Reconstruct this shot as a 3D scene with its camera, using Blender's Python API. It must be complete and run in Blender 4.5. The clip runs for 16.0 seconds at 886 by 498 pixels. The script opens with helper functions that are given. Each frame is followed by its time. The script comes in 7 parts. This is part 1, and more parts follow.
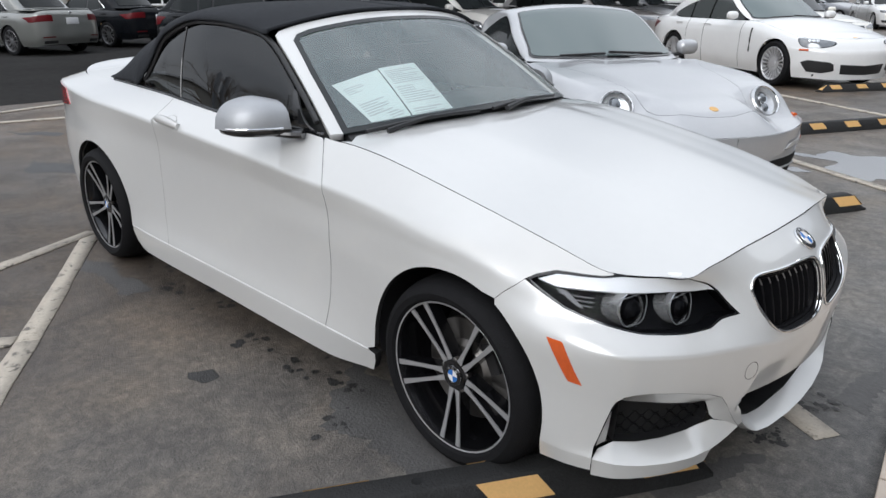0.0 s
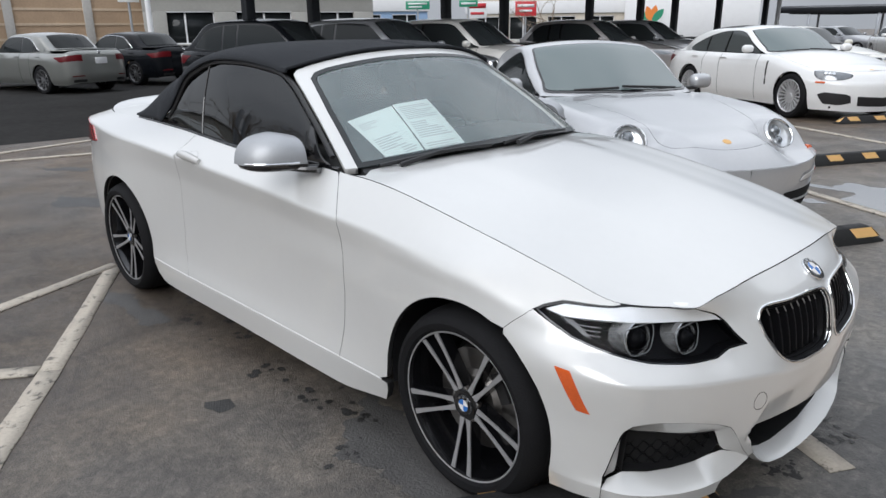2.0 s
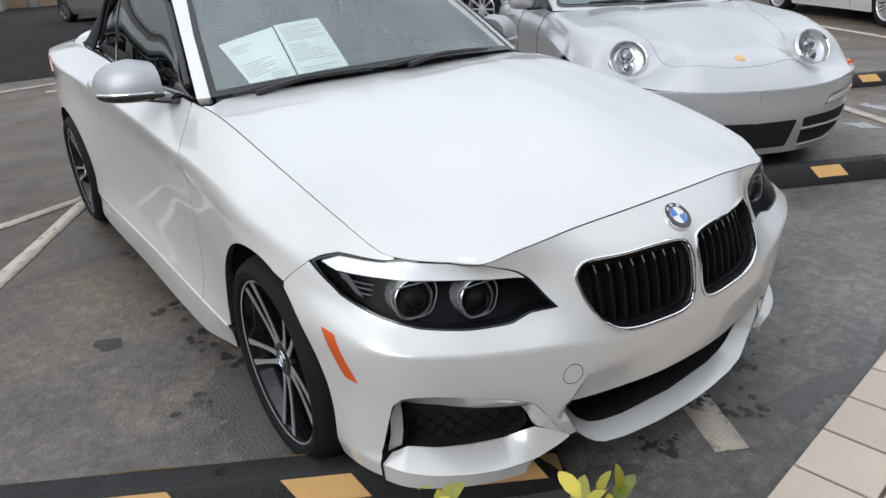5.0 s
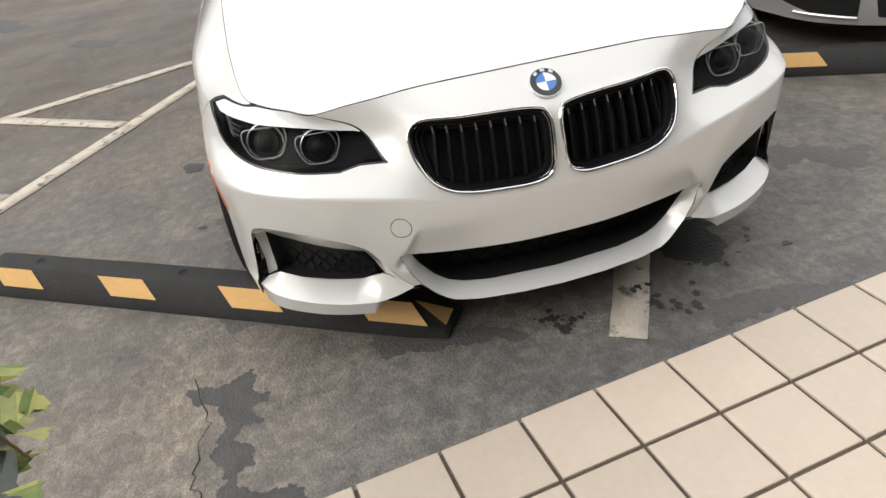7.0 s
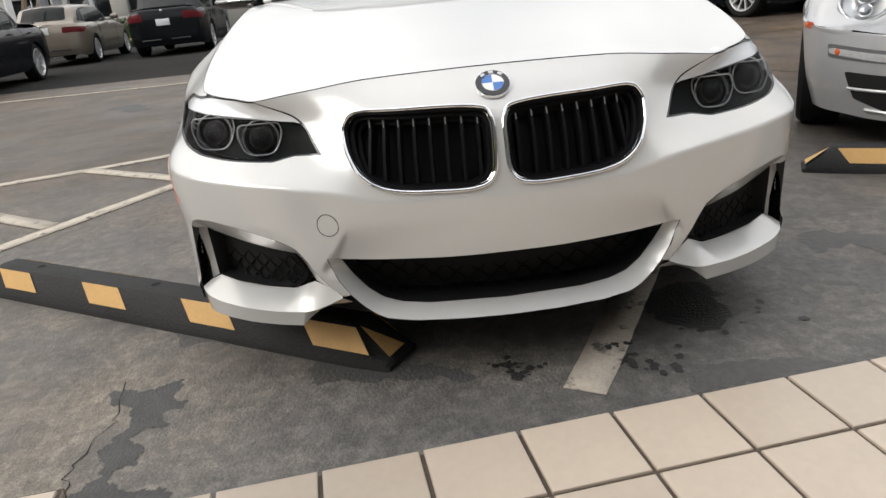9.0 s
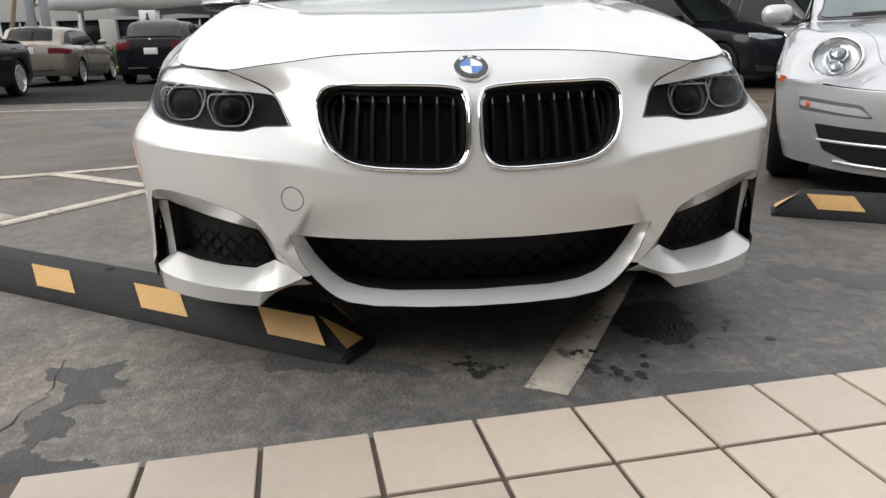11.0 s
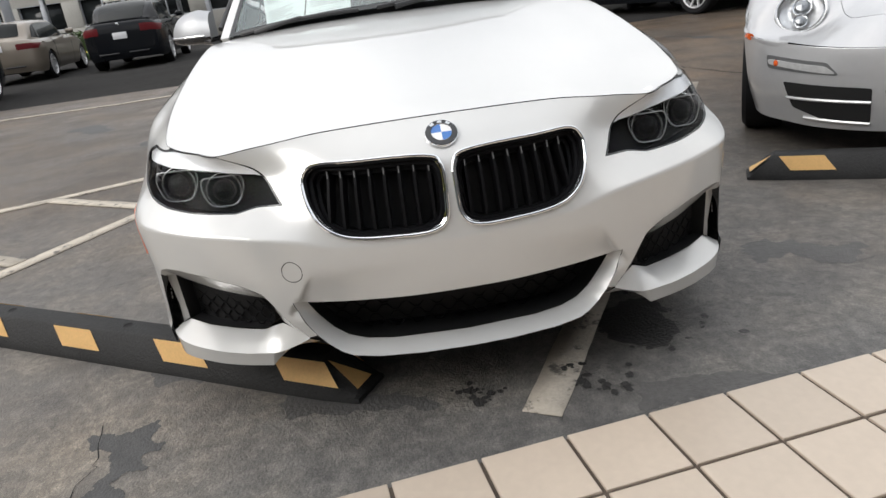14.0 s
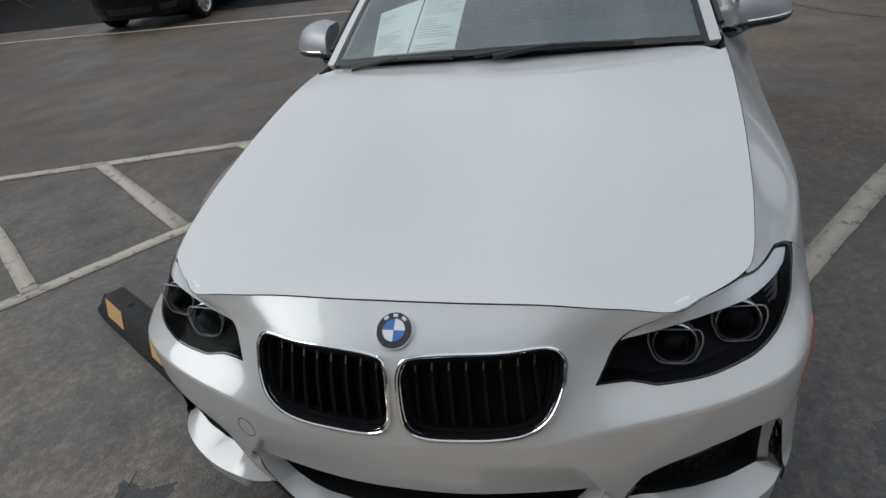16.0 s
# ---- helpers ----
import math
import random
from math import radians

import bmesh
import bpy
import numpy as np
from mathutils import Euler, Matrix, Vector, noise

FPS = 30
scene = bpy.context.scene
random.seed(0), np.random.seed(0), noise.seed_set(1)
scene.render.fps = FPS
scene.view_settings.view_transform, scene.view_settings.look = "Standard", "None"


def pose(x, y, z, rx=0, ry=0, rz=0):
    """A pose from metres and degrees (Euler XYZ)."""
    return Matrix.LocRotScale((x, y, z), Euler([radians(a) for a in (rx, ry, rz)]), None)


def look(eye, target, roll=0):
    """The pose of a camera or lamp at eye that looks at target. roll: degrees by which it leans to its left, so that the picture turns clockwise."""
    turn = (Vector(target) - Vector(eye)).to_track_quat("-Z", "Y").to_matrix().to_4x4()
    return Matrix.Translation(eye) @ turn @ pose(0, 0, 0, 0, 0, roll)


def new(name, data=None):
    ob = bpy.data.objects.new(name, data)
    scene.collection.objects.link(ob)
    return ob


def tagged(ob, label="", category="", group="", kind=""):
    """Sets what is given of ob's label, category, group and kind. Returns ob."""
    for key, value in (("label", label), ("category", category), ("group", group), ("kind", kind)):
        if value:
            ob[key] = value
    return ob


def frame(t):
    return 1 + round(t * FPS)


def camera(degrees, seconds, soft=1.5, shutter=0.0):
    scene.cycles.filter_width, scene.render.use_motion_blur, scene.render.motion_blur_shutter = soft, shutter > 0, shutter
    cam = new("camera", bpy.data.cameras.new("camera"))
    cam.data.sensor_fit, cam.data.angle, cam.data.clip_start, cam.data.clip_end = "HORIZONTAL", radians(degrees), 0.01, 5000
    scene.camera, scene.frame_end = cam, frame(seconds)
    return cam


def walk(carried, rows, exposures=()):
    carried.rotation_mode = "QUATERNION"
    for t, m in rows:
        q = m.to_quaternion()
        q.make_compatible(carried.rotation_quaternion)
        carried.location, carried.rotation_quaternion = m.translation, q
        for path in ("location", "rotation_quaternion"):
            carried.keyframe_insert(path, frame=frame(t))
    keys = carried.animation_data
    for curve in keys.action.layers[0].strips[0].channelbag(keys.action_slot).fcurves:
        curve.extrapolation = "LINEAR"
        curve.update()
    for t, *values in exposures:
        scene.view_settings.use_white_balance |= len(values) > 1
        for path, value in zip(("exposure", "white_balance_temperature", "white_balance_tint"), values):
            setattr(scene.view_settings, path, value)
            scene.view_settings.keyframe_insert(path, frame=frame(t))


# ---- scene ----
cam = camera(65.3, 16.0)
PATH = [
    (0, (1.297, -2.225, 1.445), (-0.01, -0.88, 0.75), 0.1),
    (0.5, (1.35, -2.245, 1.463), (-0.004, -0.904, 0.855), 0.8),
    (1, (1.343, -2.244, 1.457), (-0.039, -0.938, 0.839), -0.4),
    (1.5, (1.347, -2.245, 1.456), (-0.019, -0.917, 0.847), -0.1),
    (2, (1.348, -2.239, 1.455), (-0.019, -0.911, 0.85), -0.5),
    (2.5, (1.362, -2.237, 1.451), (0.008, -0.913, 0.806), -1.2),
    (3, (1.378, -2.23, 1.451), (0.027, -0.905, 0.803), -1.5),
    (3.5, (1.413, -2.159, 1.438), (0.087, -0.831, 0.745), -1.5),
    (4, (1.477, -1.968, 1.424), (0.172, -0.64, 0.695), -0.9),
    (6.5, (2.115, -0.719, 1.338), (0.403, -0.331, 0.379), -8.8),
    (7, (2.217, -0.577, 1.323), (0.554, -0.283, 0.252), -8.4),
    (7.5, (2.221, -0.453, 1.319), (0.628, -0.216, 0.134), -4.9),
    (8, (2.196, -0.359, 1.312), (0.539, -0.245, 0.199), -5.8),
    (8.5, (2.245, -0.264, 1.235), (0.492, -0.298, 0.273), -6.9),
    (9, (2.277, -0.198, 0.95), (0.406, -0.14, 0.244), -5.8),
    (11.5, (2.29, -0.191, 0.781), (0.375, -0.022, 0.229), -0.6),
    (12, (2.294, -0.183, 0.783), (0.379, 0.025, 0.245), -0.7),
    (12.5, (2.289, -0.184, 0.781), (0.373, -0.016, 0.233), -1.0),
    (13, (2.291, -0.18, 0.78), (0.372, -0.018, 0.24), -1.4),
    (13.5, (2.306, -0.177, 0.844), (0.387, -0.018, 0.302), -4.0),
    (14, (2.338, -0.153, 1.076), (0.477, -0.017, 0.356), -7.6),
    (14.5, (2.341, -0.079, 1.395), (0.512, -0.044, 0.587), -6.2),
    (15, (2.242, 0.025, 1.529), (0.442, -0.146, 0.676), -6.9),
    (15.5, (2.003, 0.244, 1.563), (0.242, -0.062, 0.666), -9.0),
    (16, (1.793, 0.512, 1.549), (0.123, -0.065, 0.613), -8.3),
]
walk(cam, [(t, look(eye, target, roll)) for t, eye, target, roll in PATH],
     [(0, .18, 6120, 10), (4.2, .18, 6120, 10), (6.3, .44, 6400, 10), (6.6, .47, 6550, 10), (7.0, .66, 6800, 10), (7.7, .73, 6800, 10), (8.4, .68, 6780, 10), (9.1, .46, 6700, 10), (11.3, .54, 6560, 10), (13.3, .56, 6560, 10), (14.0, .48, 6560, 10),
      (14.5, -.2, 6230, 9), (14.8, -.36, 6150, 8), (16, -.42, 6080, 8)])
# ---- daylight: an overcast sky ----
world = bpy.data.worlds.new("overcast_sky")
scene.world = world
world.use_nodes = True
wn, wl = world.node_tree.nodes, world.node_tree.links
wn.clear()
sky = wn.new("ShaderNodeTexSky")
sky.sky_type, sky.sun_disc, sky.sun_elevation, sky.sun_rotation = "NISHITA", False, radians(50), radians(200)
sky.dust_density, sky.air_density = 4.0, 1.0
where, split, rise = wn.new("ShaderNodeTexCoord"), wn.new("ShaderNodeSeparateXYZ"), wn.new("ShaderNodeMapRange")
wl.new(where.outputs["Generated"], split.inputs[0])
wl.new(split.outputs["Z"], rise.inputs["Value"])
for k, v in (("From Min", 0.0), ("From Max", 1.0), ("To Min", .50), ("To Max", 1.42)):
    rise.inputs[k].default_value = v
cloud = wn.new("ShaderNodeTexNoise")
cloud.inputs["Scale"].default_value, cloud.inputs["Detail"].default_value = 2.0, 4.0
ramp = wn.new("ShaderNodeValToRGB")
ramp.color_ramp.elements[0].position, ramp.color_ramp.elements[0].color = .34, (5.6, 5.9, 6.4, 1)
ramp.color_ramp.elements[1].position, ramp.color_ramp.elements[1].color = .66, (12.8, 12.9, 13.0, 1)
mixs = wn.new("ShaderNodeMix")
mixs.data_type = "RGBA"
mixs.inputs["Factor"].default_value = .88
bg = wn.new("ShaderNodeBackground")
bg.inputs["Strength"].default_value = 0.098
wout = wn.new("ShaderNodeOutputWorld")
wl.new(cloud.outputs["Fac"], ramp.inputs["Fac"])
wl.new(sky.outputs[0], mixs.inputs[6])
wl.new(ramp.outputs[0], mixs.inputs[7])
overcast = wn.new("ShaderNodeVectorMath")
overcast.operation = "SCALE"
wl.new(mixs.outputs[2], overcast.inputs[0])
wl.new(rise.outputs[0], overcast.inputs["Scale"])
wl.new(overcast.outputs[0], bg.inputs["Color"])
wl.new(bg.outputs[0], wout.inputs["Surface"])
sun = new("sun", bpy.data.lights.new("sun", "SUN"))
sun.data.energy, sun.data.angle, sun.data.color = 1.45, radians(40), (1, .97, .93)
sun.matrix_world = look((5, -14, 9.0), (0, 0, 0))
scene.view_settings.exposure = 0.0
# ---- materials ----
def material(name, colour, rough=.5, metal=0.0, coat=0.0, spec=.5, vary=.0, scale=8.0, bump=0.0, bump_scale=60.0, random_tone=0.0, detail=4.0):
    """A surface with colour variation at two scales, fine relief and, for repeated pieces, a tone of their own."""
    m = bpy.data.materials.new(name)
    m.use_nodes = True
    n, l = m.node_tree.nodes, m.node_tree.links
    b = n["Principled BSDF"]
    b.inputs["Base Color"].default_value = (*colour, 1)
    b.inputs["Roughness"].default_value, b.inputs["Metallic"].default_value = rough, metal
    b.inputs["Coat Weight"].default_value, b.inputs["Specular IOR Level"].default_value = coat, spec
    b.inputs["Coat Roughness"].default_value = .03
    if vary or random_tone or bump:
        co = n.new("ShaderNodeTexCoord")
        out = None
        if vary:
            a, c = n.new("ShaderNodeTexNoise"), n.new("ShaderNodeTexNoise")
            a.inputs["Scale"].default_value, a.inputs["Detail"].default_value = scale, detail
            c.inputs["Scale"].default_value, c.inputs["Detail"].default_value = scale * 9, detail
            add = n.new("ShaderNodeMath")
            add.operation = "ADD"
            ma = n.new("ShaderNodeMapRange")
            ma.inputs["From Min"].default_value, ma.inputs["From Max"].default_value = .6, 1.4
            ma.inputs["To Min"].default_value, ma.inputs["To Max"].default_value = 1 - vary, 1 + vary
            for t in (a, c):
                l.new(co.outputs["Object"], t.inputs["Vector"])
            l.new(a.outputs["Fac"], add.inputs[0])
            l.new(c.outputs["Fac"], add.inputs[1])
            l.new(add.outputs[0], ma.inputs["Value"])
            out = ma.outputs[0]
        if random_tone:
            info, mr = n.new("ShaderNodeObjectInfo"), n.new("ShaderNodeMapRange")
            mr.inputs["To Min"].default_value, mr.inputs["To Max"].default_value = 1 - random_tone, 1 + random_tone
            l.new(info.outputs["Random"], mr.inputs["Value"])
            if out:
                mul = n.new("ShaderNodeMath")
                mul.operation = "MULTIPLY"
                l.new(out, mul.inputs[0])
                l.new(mr.outputs[0], mul.inputs[1])
                out = mul.outputs[0]
            else:
                out = mr.outputs[0]
        if out:
            sc = n.new("ShaderNodeVectorMath")
            sc.operation = "SCALE"
            sc.inputs[0].default_value = colour
            l.new(out, sc.inputs["Scale"])
            l.new(sc.outputs[0], b.inputs["Base Color"])
        if bump:
            t, bp = n.new("ShaderNodeTexNoise"), n.new("ShaderNodeBump")
            t.inputs["Scale"].default_value, t.inputs["Detail"].default_value = bump_scale, 6
            bp.inputs["Strength"].default_value, bp.inputs["Distance"].default_value = bump, .01
            l.new(co.outputs["Object"], t.inputs["Vector"])
            l.new(t.outputs["Fac"], bp.inputs["Height"])
            l.new(bp.outputs[0], b.inputs["Normal"])
    return m


def glass(name, tint, gloss=.02, ior=1.5, haze=0):
    """A clear or tinted pane: see-through, with the gloss of glass and, if asked, a diffuse haze for reflected sky."""
    m = bpy.data.materials.new(name)
    m.use_nodes = True
    n, l = m.node_tree.nodes, m.node_tree.links
    n.clear()
    t, g, f, x, o = (n.new(k) for k in ("ShaderNodeBsdfTransparent", "ShaderNodeBsdfGlossy", "ShaderNodeFresnel", "ShaderNodeMixShader", "ShaderNodeOutputMaterial"))
    t.inputs["Color"].default_value = (*tint, 1)
    g.inputs["Roughness"].default_value = gloss
    f.inputs["IOR"].default_value = ior
    l.new(f.outputs[0], x.inputs[0])
    # pale green diffuse mixed in to stand for sky reflected in the pane
    if haze:
        d, y = n.new("ShaderNodeBsdfDiffuse"), n.new("ShaderNodeMixShader")
        d.inputs["Color"].default_value = (.50, .68, .69, 1)
        y.inputs[0].default_value = haze
        l.new(t.outputs[0], y.inputs[1])
        l.new(d.outputs[0], y.inputs[2])
        l.new(y.outputs[0], x.inputs[1])
    else:
        l.new(t.outputs[0], x.inputs[1])
    l.new(g.outputs[0], x.inputs[2])
    l.new(x.outputs[0], o.inputs["Surface"])
    return m


M_WHITE = material("pearl_white_paint", (.645, .645, .632), .28, .14, 1.0, .5, .012, 3)
M_BLACK = material("black_plastic", (.018, .018, .019), .45, 0, 0, .5, .1, 20, .05, 200)
M_GLOSSBLACK = material("gloss_black", (.008, .008, .009), .12, 0, .5)
# M_VOID: near-black that puts the shade of openings and gaps into the colour
M_VOID = material("hollow_shade", (.006, .006, .0065), .9)
M_CHROME = material("chrome", (.78, .79, .8), .08, 1.0)
M_SATIN = material("satin_silver", (.55, .56, .57), .32, 1.0, 0, .5, .05, 30)
M_MIRRORCAP = material("brushed_grey_cap", (.40, .41, .425), .48, .55, .25, .5, .04, 12)
M_RUBBER = material("tyre_rubber", (.010, .010, .011), .75, 0, 0, .16, .15, 25, .2, 150)
M_ALLOY = material("machined_alloy", (.50, .50, .51), .34, .6, .2, .5, .05, 40)
M_ALLOYDARK = material("black_alloy", (.006, .006, .007), .16, .1, .5)
M_STEEL = material("brake_steel", (.22, .21, .2), .4, 1.0, 0, .5, .1, 30)
M_BLUE = material("blue_enamel", (.03, .16, .5), .25, 0, .8)
M_ENAMELWHITE = material("white_enamel", (.8, .8, .8), .25, 0, .8)
M_AMBER = material("amber_reflector", (.62, .10, .015), .2, 0, .8, .5, .12, 90)
M_RED = material("red_lamp", (.35, .008, .012), .15, 0, 1.0)
M_FABRIC = material("black_canvas", (.022, .024, .028), .85, 0, 0, .25, .18, 30, .25, 500)
M_INTERIOR = material("dark_interior", (.034, .036, .037), .7, 0, 0, .4, .1, 12, .1, 200)
M_DRL = material("white_light_guide", (.88, .89, .90), .22, 0, .6)
M_PAPER = material("window_sheet", (.90, 1.0, .985), .6, 0, 0, .3, .02, 12)
M_INK = material("grey_ink", (.62, .66, .67), .7)
M_LENS = glass("clear_lens", (.97, .98, .99), .015, 1.13)
M_SCREEN = glass("windscreen_glass", (.97, 1.0, .99), .03, 2.05, .14)
M_FRIT = material("dark_screen_border", (.030, .033, .034), .2, 0, 0, .3)
M_TINT = glass("tinted_glass", (.05, .055, .06), .02, 1.7)
M_YELLOW = material("worn_yellow_tape", (.72, .44, .17), .55, 0, 0, .4, .10, 14, .1, 120, .06)
M_STOP = material("wheel_stop_rubber", (.021, .021, .021), .65, 0, 0, .3, .3, 9, .4, 120)
M_TILE = material("beige_tile", (.505, .425, .345), .38, 0, .1, .5, .06, 5, .05, 30, .07)
M_JOINT = material("joint_filler", (.20, .17, .14), .8, 0, 0, .3, .15, 14, .3, 90)
M_GROUT = material("brown_grout", (.13, .105, .085), .9, 0, 0, .3, .2, 20, .4, 200)


def line_paint():
    m = material("worn_line_paint", (.48, .43, .36), .7, 0, 0, .4, .18, 9, .3, 150)
    n, l = m.node_tree.nodes, m.node_tree.links
    b = n["Principled BSDF"]
    was = b.inputs["Base Color"].links[0].from_socket
    co, t, r, x = n.new("ShaderNodeTexCoord"), n.new("ShaderNodeTexNoise"), n.new("ShaderNodeValToRGB"), n.new("ShaderNodeMix")
    t.inputs["Scale"].default_value, t.inputs["Detail"].default_value, t.inputs["Roughness"].default_value = 13, 9, .72
    r.color_ramp.elements[0].position, r.color_ramp.elements[1].position = .55, .63
    x.data_type = "RGBA"
    x.inputs[7].default_value = (.14, .128, .115, 1)
    l.new(co.outputs["Object"], t.inputs["Vector"])
    l.new(t.outputs["Fac"], r.inputs["Fac"])
    l.new(r.outputs["Color"], x.inputs["Factor"])
    l.new(was, x.inputs[6])
    l.new(x.outputs[2], b.inputs["Base Color"])
    return m


M_LINE = line_paint()
M_SLAT = material("satin_black_slat", (.006, .006, .007), .55, 0, 0, .13)
M_CLIP = material("grey_grille_clip", (.10, .10, .105), .4, .6)
M_LAMPBLACK = material("lamp_black", (.005, .005, .006), .5, 0, 0, .07)
M_LAMPGREY = material("lamp_reflector_grey", (.22, .225, .23), .3, .7, 0, .5, .1, 60)
M_RINGCLEAR = material("clear_light_ring", (.30, .31, .32), .12, .3, .8)
M_BARREL = material("silver_lamp_barrel", (.60, .605, .61), .22, .75, 0, .5, .05, 40)
M_MESH = material("black_mesh", (.008, .008, .009), .6, 0, 0, .06)
# ---- surfaces of the convertible (x ahead of the front axle, w out from the middle, z up) ----
def smooth(a, b, x):
    t = np.clip((np.asarray(x, float) - a) / (b - a), 0, 1)
    return t * t * (3 - 2 * t)


def curve(xs, ys):
    """A smooth curve through the given points, without overshoot (monotone cubic)."""
    xs, ys = np.asarray(xs, float), np.asarray(ys, float)
    h, d = np.diff(xs), np.diff(ys) / np.diff(xs)
    m = np.concatenate(([d[0]], np.where(d[:-1] * d[1:] > 0, 2 * d[:-1] * d[1:] / (d[:-1] + d[1:] + 1e-12 * np.sign(d[:-1] + d[1:] + 1e-15)), 0), [d[-1]]))

    def f(x):
        x = np.asarray(x, float)
        i = np.clip(np.searchsorted(xs, x) - 1, 0, len(h) - 1)
        t = (x - xs[i]) / h[i]
        t = np.clip(t, 0, 1)
        return (ys[i] * (1 + 2 * t) * (1 - t) ** 2 + ys[i + 1] * t * t * (3 - 2 * t)
                + h[i] * (m[i] * t * (1 - t) ** 2 - m[i + 1] * t * t * (1 - t)))
    return f


def soft(xs, ys):
    """A smooth curve through the given points (Catmull-Rom)."""
    xs, ys = np.asarray(xs, float), np.asarray(ys, float)
    m = np.gradient(ys, xs)

    def f(x):
        x = np.clip(np.asarray(x, float), xs[0], xs[-1])
        i = np.clip(np.searchsorted(xs, x) - 1, 0, len(xs) - 2)
        h = xs[i + 1] - xs[i]
        t = (x - xs[i]) / h
        return (ys[i] * (1 + 2 * t) * (1 - t) ** 2 + ys[i + 1] * t * t * (3 - 2 * t)
                + h * (m[i] * t * (1 - t) ** 2 - m[i + 1] * t * t * (1 - t)))
    return f


# plan outline of the body at its widest, from the tail's middle round the flank to the nose's middle
PLAN = [(-3.66, 0), (-3.65, 0.28), (-3.61, 0.52), (-3.49, 0.72), (-3.25, 0.825), (-2.95, 0.868), (-2.69, 0.882), (-2.2, 0.866), (-1.5, 0.856), (-0.7, 0.862), (-0.3, 0.872), (0, 0.882), (0.1936, 0.876), (0.3291, 0.862), (0.4404, 0.838), (0.5421, 0.785), (0.6292, 0.675), (0.695, 0.525), (0.7328, 0.38), (0.7579, 0.22), (0.7705, 0)]
_c = np.array(PLAN)
_ax = np.concatenate((_c, _c[-2:-5:-1] * (1, -1)))
_ax = np.concatenate((_c[3:0:-1] * (1, -1), _ax))
_s = np.concatenate(([0], np.cumsum(np.hypot(*np.diff(_ax, axis=0).T))))
_s -= _s[3 + 11]
plan_x, plan_w = soft(_s, _ax[:, 0]), soft(_s, _ax[:, 1])
P_TAIL, P_NOSE = _s[3], _s[3 + 20]
_dense = np.linspace(P_TAIL, P_NOSE, 4000)
_dx, _dw = plan_x(_dense), plan_w(_dense)


def p_of_x(x):
    """The way along the plan outline at x on the flank."""
    k = (_dense > P_TAIL + .7) & (_dense < P_NOSE - .25)
    return np.interp(x, _dx[k], _dense[k])


def p_of_w(w):
    """The way along the plan outline at w on the nose."""
    k = _dense > .3
    return np.interp(-np.asarray(w, float), -_dw[k], _dense[k])


hood_mid = soft([-.75, -.5, -.2, 0.0968, 0.3388, 0.5034, 0.6002, 0.6582, 0.7163], [0.99, 0.9821, 0.9454, 0.893, 0.8425, 0.8059, 0.7841, 0.7682, 0.7445])
hood_drop = soft([-.8, -.5, -.1, 0.2904, 0.484, 0.7163], [.035, .04, .05, .058, .067, .058])
hood_side = soft([-.8, -.5, -.2, 0.0968, 0.2904, 0.453, 0.6002, 0.7163], [.735, .740, .743, .742, .731, .700, .66, .62])


def hood_z(x, w):
    u = np.abs(w) / hood_side(x)
    return hood_mid(x) - hood_drop(x) * np.abs(u) ** 2.3 - .005 * smooth(.36, .56, np.abs(w) / .8) * (1 - smooth(.8, 1.0, u)) * smooth(-.7, -.3, x)


# stations along the plan outline at which the lines of the flank are given
STATION = np.concatenate(([P_TAIL, P_TAIL + .66], p_of_x([-3.25, -2.69, -2.1, -1.4, -.65, 0, .25, .40]), p_of_w([.765, .645, .52, .45, .38, .28, .12, 0])))
LINE_Z = [
    [0.3, 0.27, 0.24, 0.21, 0.18, 0.175, 0.175, 0.175, 0.185, 0.205, 0.212, 0.209, 0.188, 0.224, 0.222, 0.19, 0.186, 0.186],
    [0.36, 0.34, 0.31, 0.28, 0.275, 0.272, 0.272, 0.265, 0.26, 0.255, 0.2505, 0.242, 0.226, 0.245, 0.246, 0.205, 0.197, 0.196],
    [0.42, 0.4, 0.38, 0.36, 0.36, 0.36, 0.36, 0.34, 0.32, 0.3, 0.268, 0.255, 0.262, 0.29, 0.255, 0.235, 0.228, 0.226],
    [0.5, 0.48, 0.46, 0.45, 0.45, 0.45, 0.45, 0.43, 0.42, 0.42, 0.415, 0.402, 0.38, 0.365, 0.362, 0.36, 0.36, 0.36],
    [0.58, 0.56, 0.55, 0.55, 0.54, 0.54, 0.54, 0.52, 0.4935, 0.4836, 0.4688, 0.456, 0.4461, 0.4441, 0.4441, 0.4441, 0.4441, 0.4441],
    [0.68, 0.67, 0.67, 0.665, 0.65, 0.64, 0.625, 0.61, 0.589, 0.583, 0.577, 0.567, 0.556, 0.548, 0.536, 0.512, 0.500, 0.497],
    [0.8, 0.8, 0.8, 0.79, 0.772, 0.75, 0.728, 0.705, 0.6613, 0.6465, 0.6317, 0.6198, 0.6139, 0.6139, 0.6169, 0.6238, 0.6267, 0.6267],
    [0.92, 0.945, 0.955, 0.932, 0.896, 0.86, 0.815, 0.775, 0.7254, 0.7126, 0.7027, 0.6909, 0.681, 0.681, 0.6889, 0.6958, 0.6988, 0.6988],
]
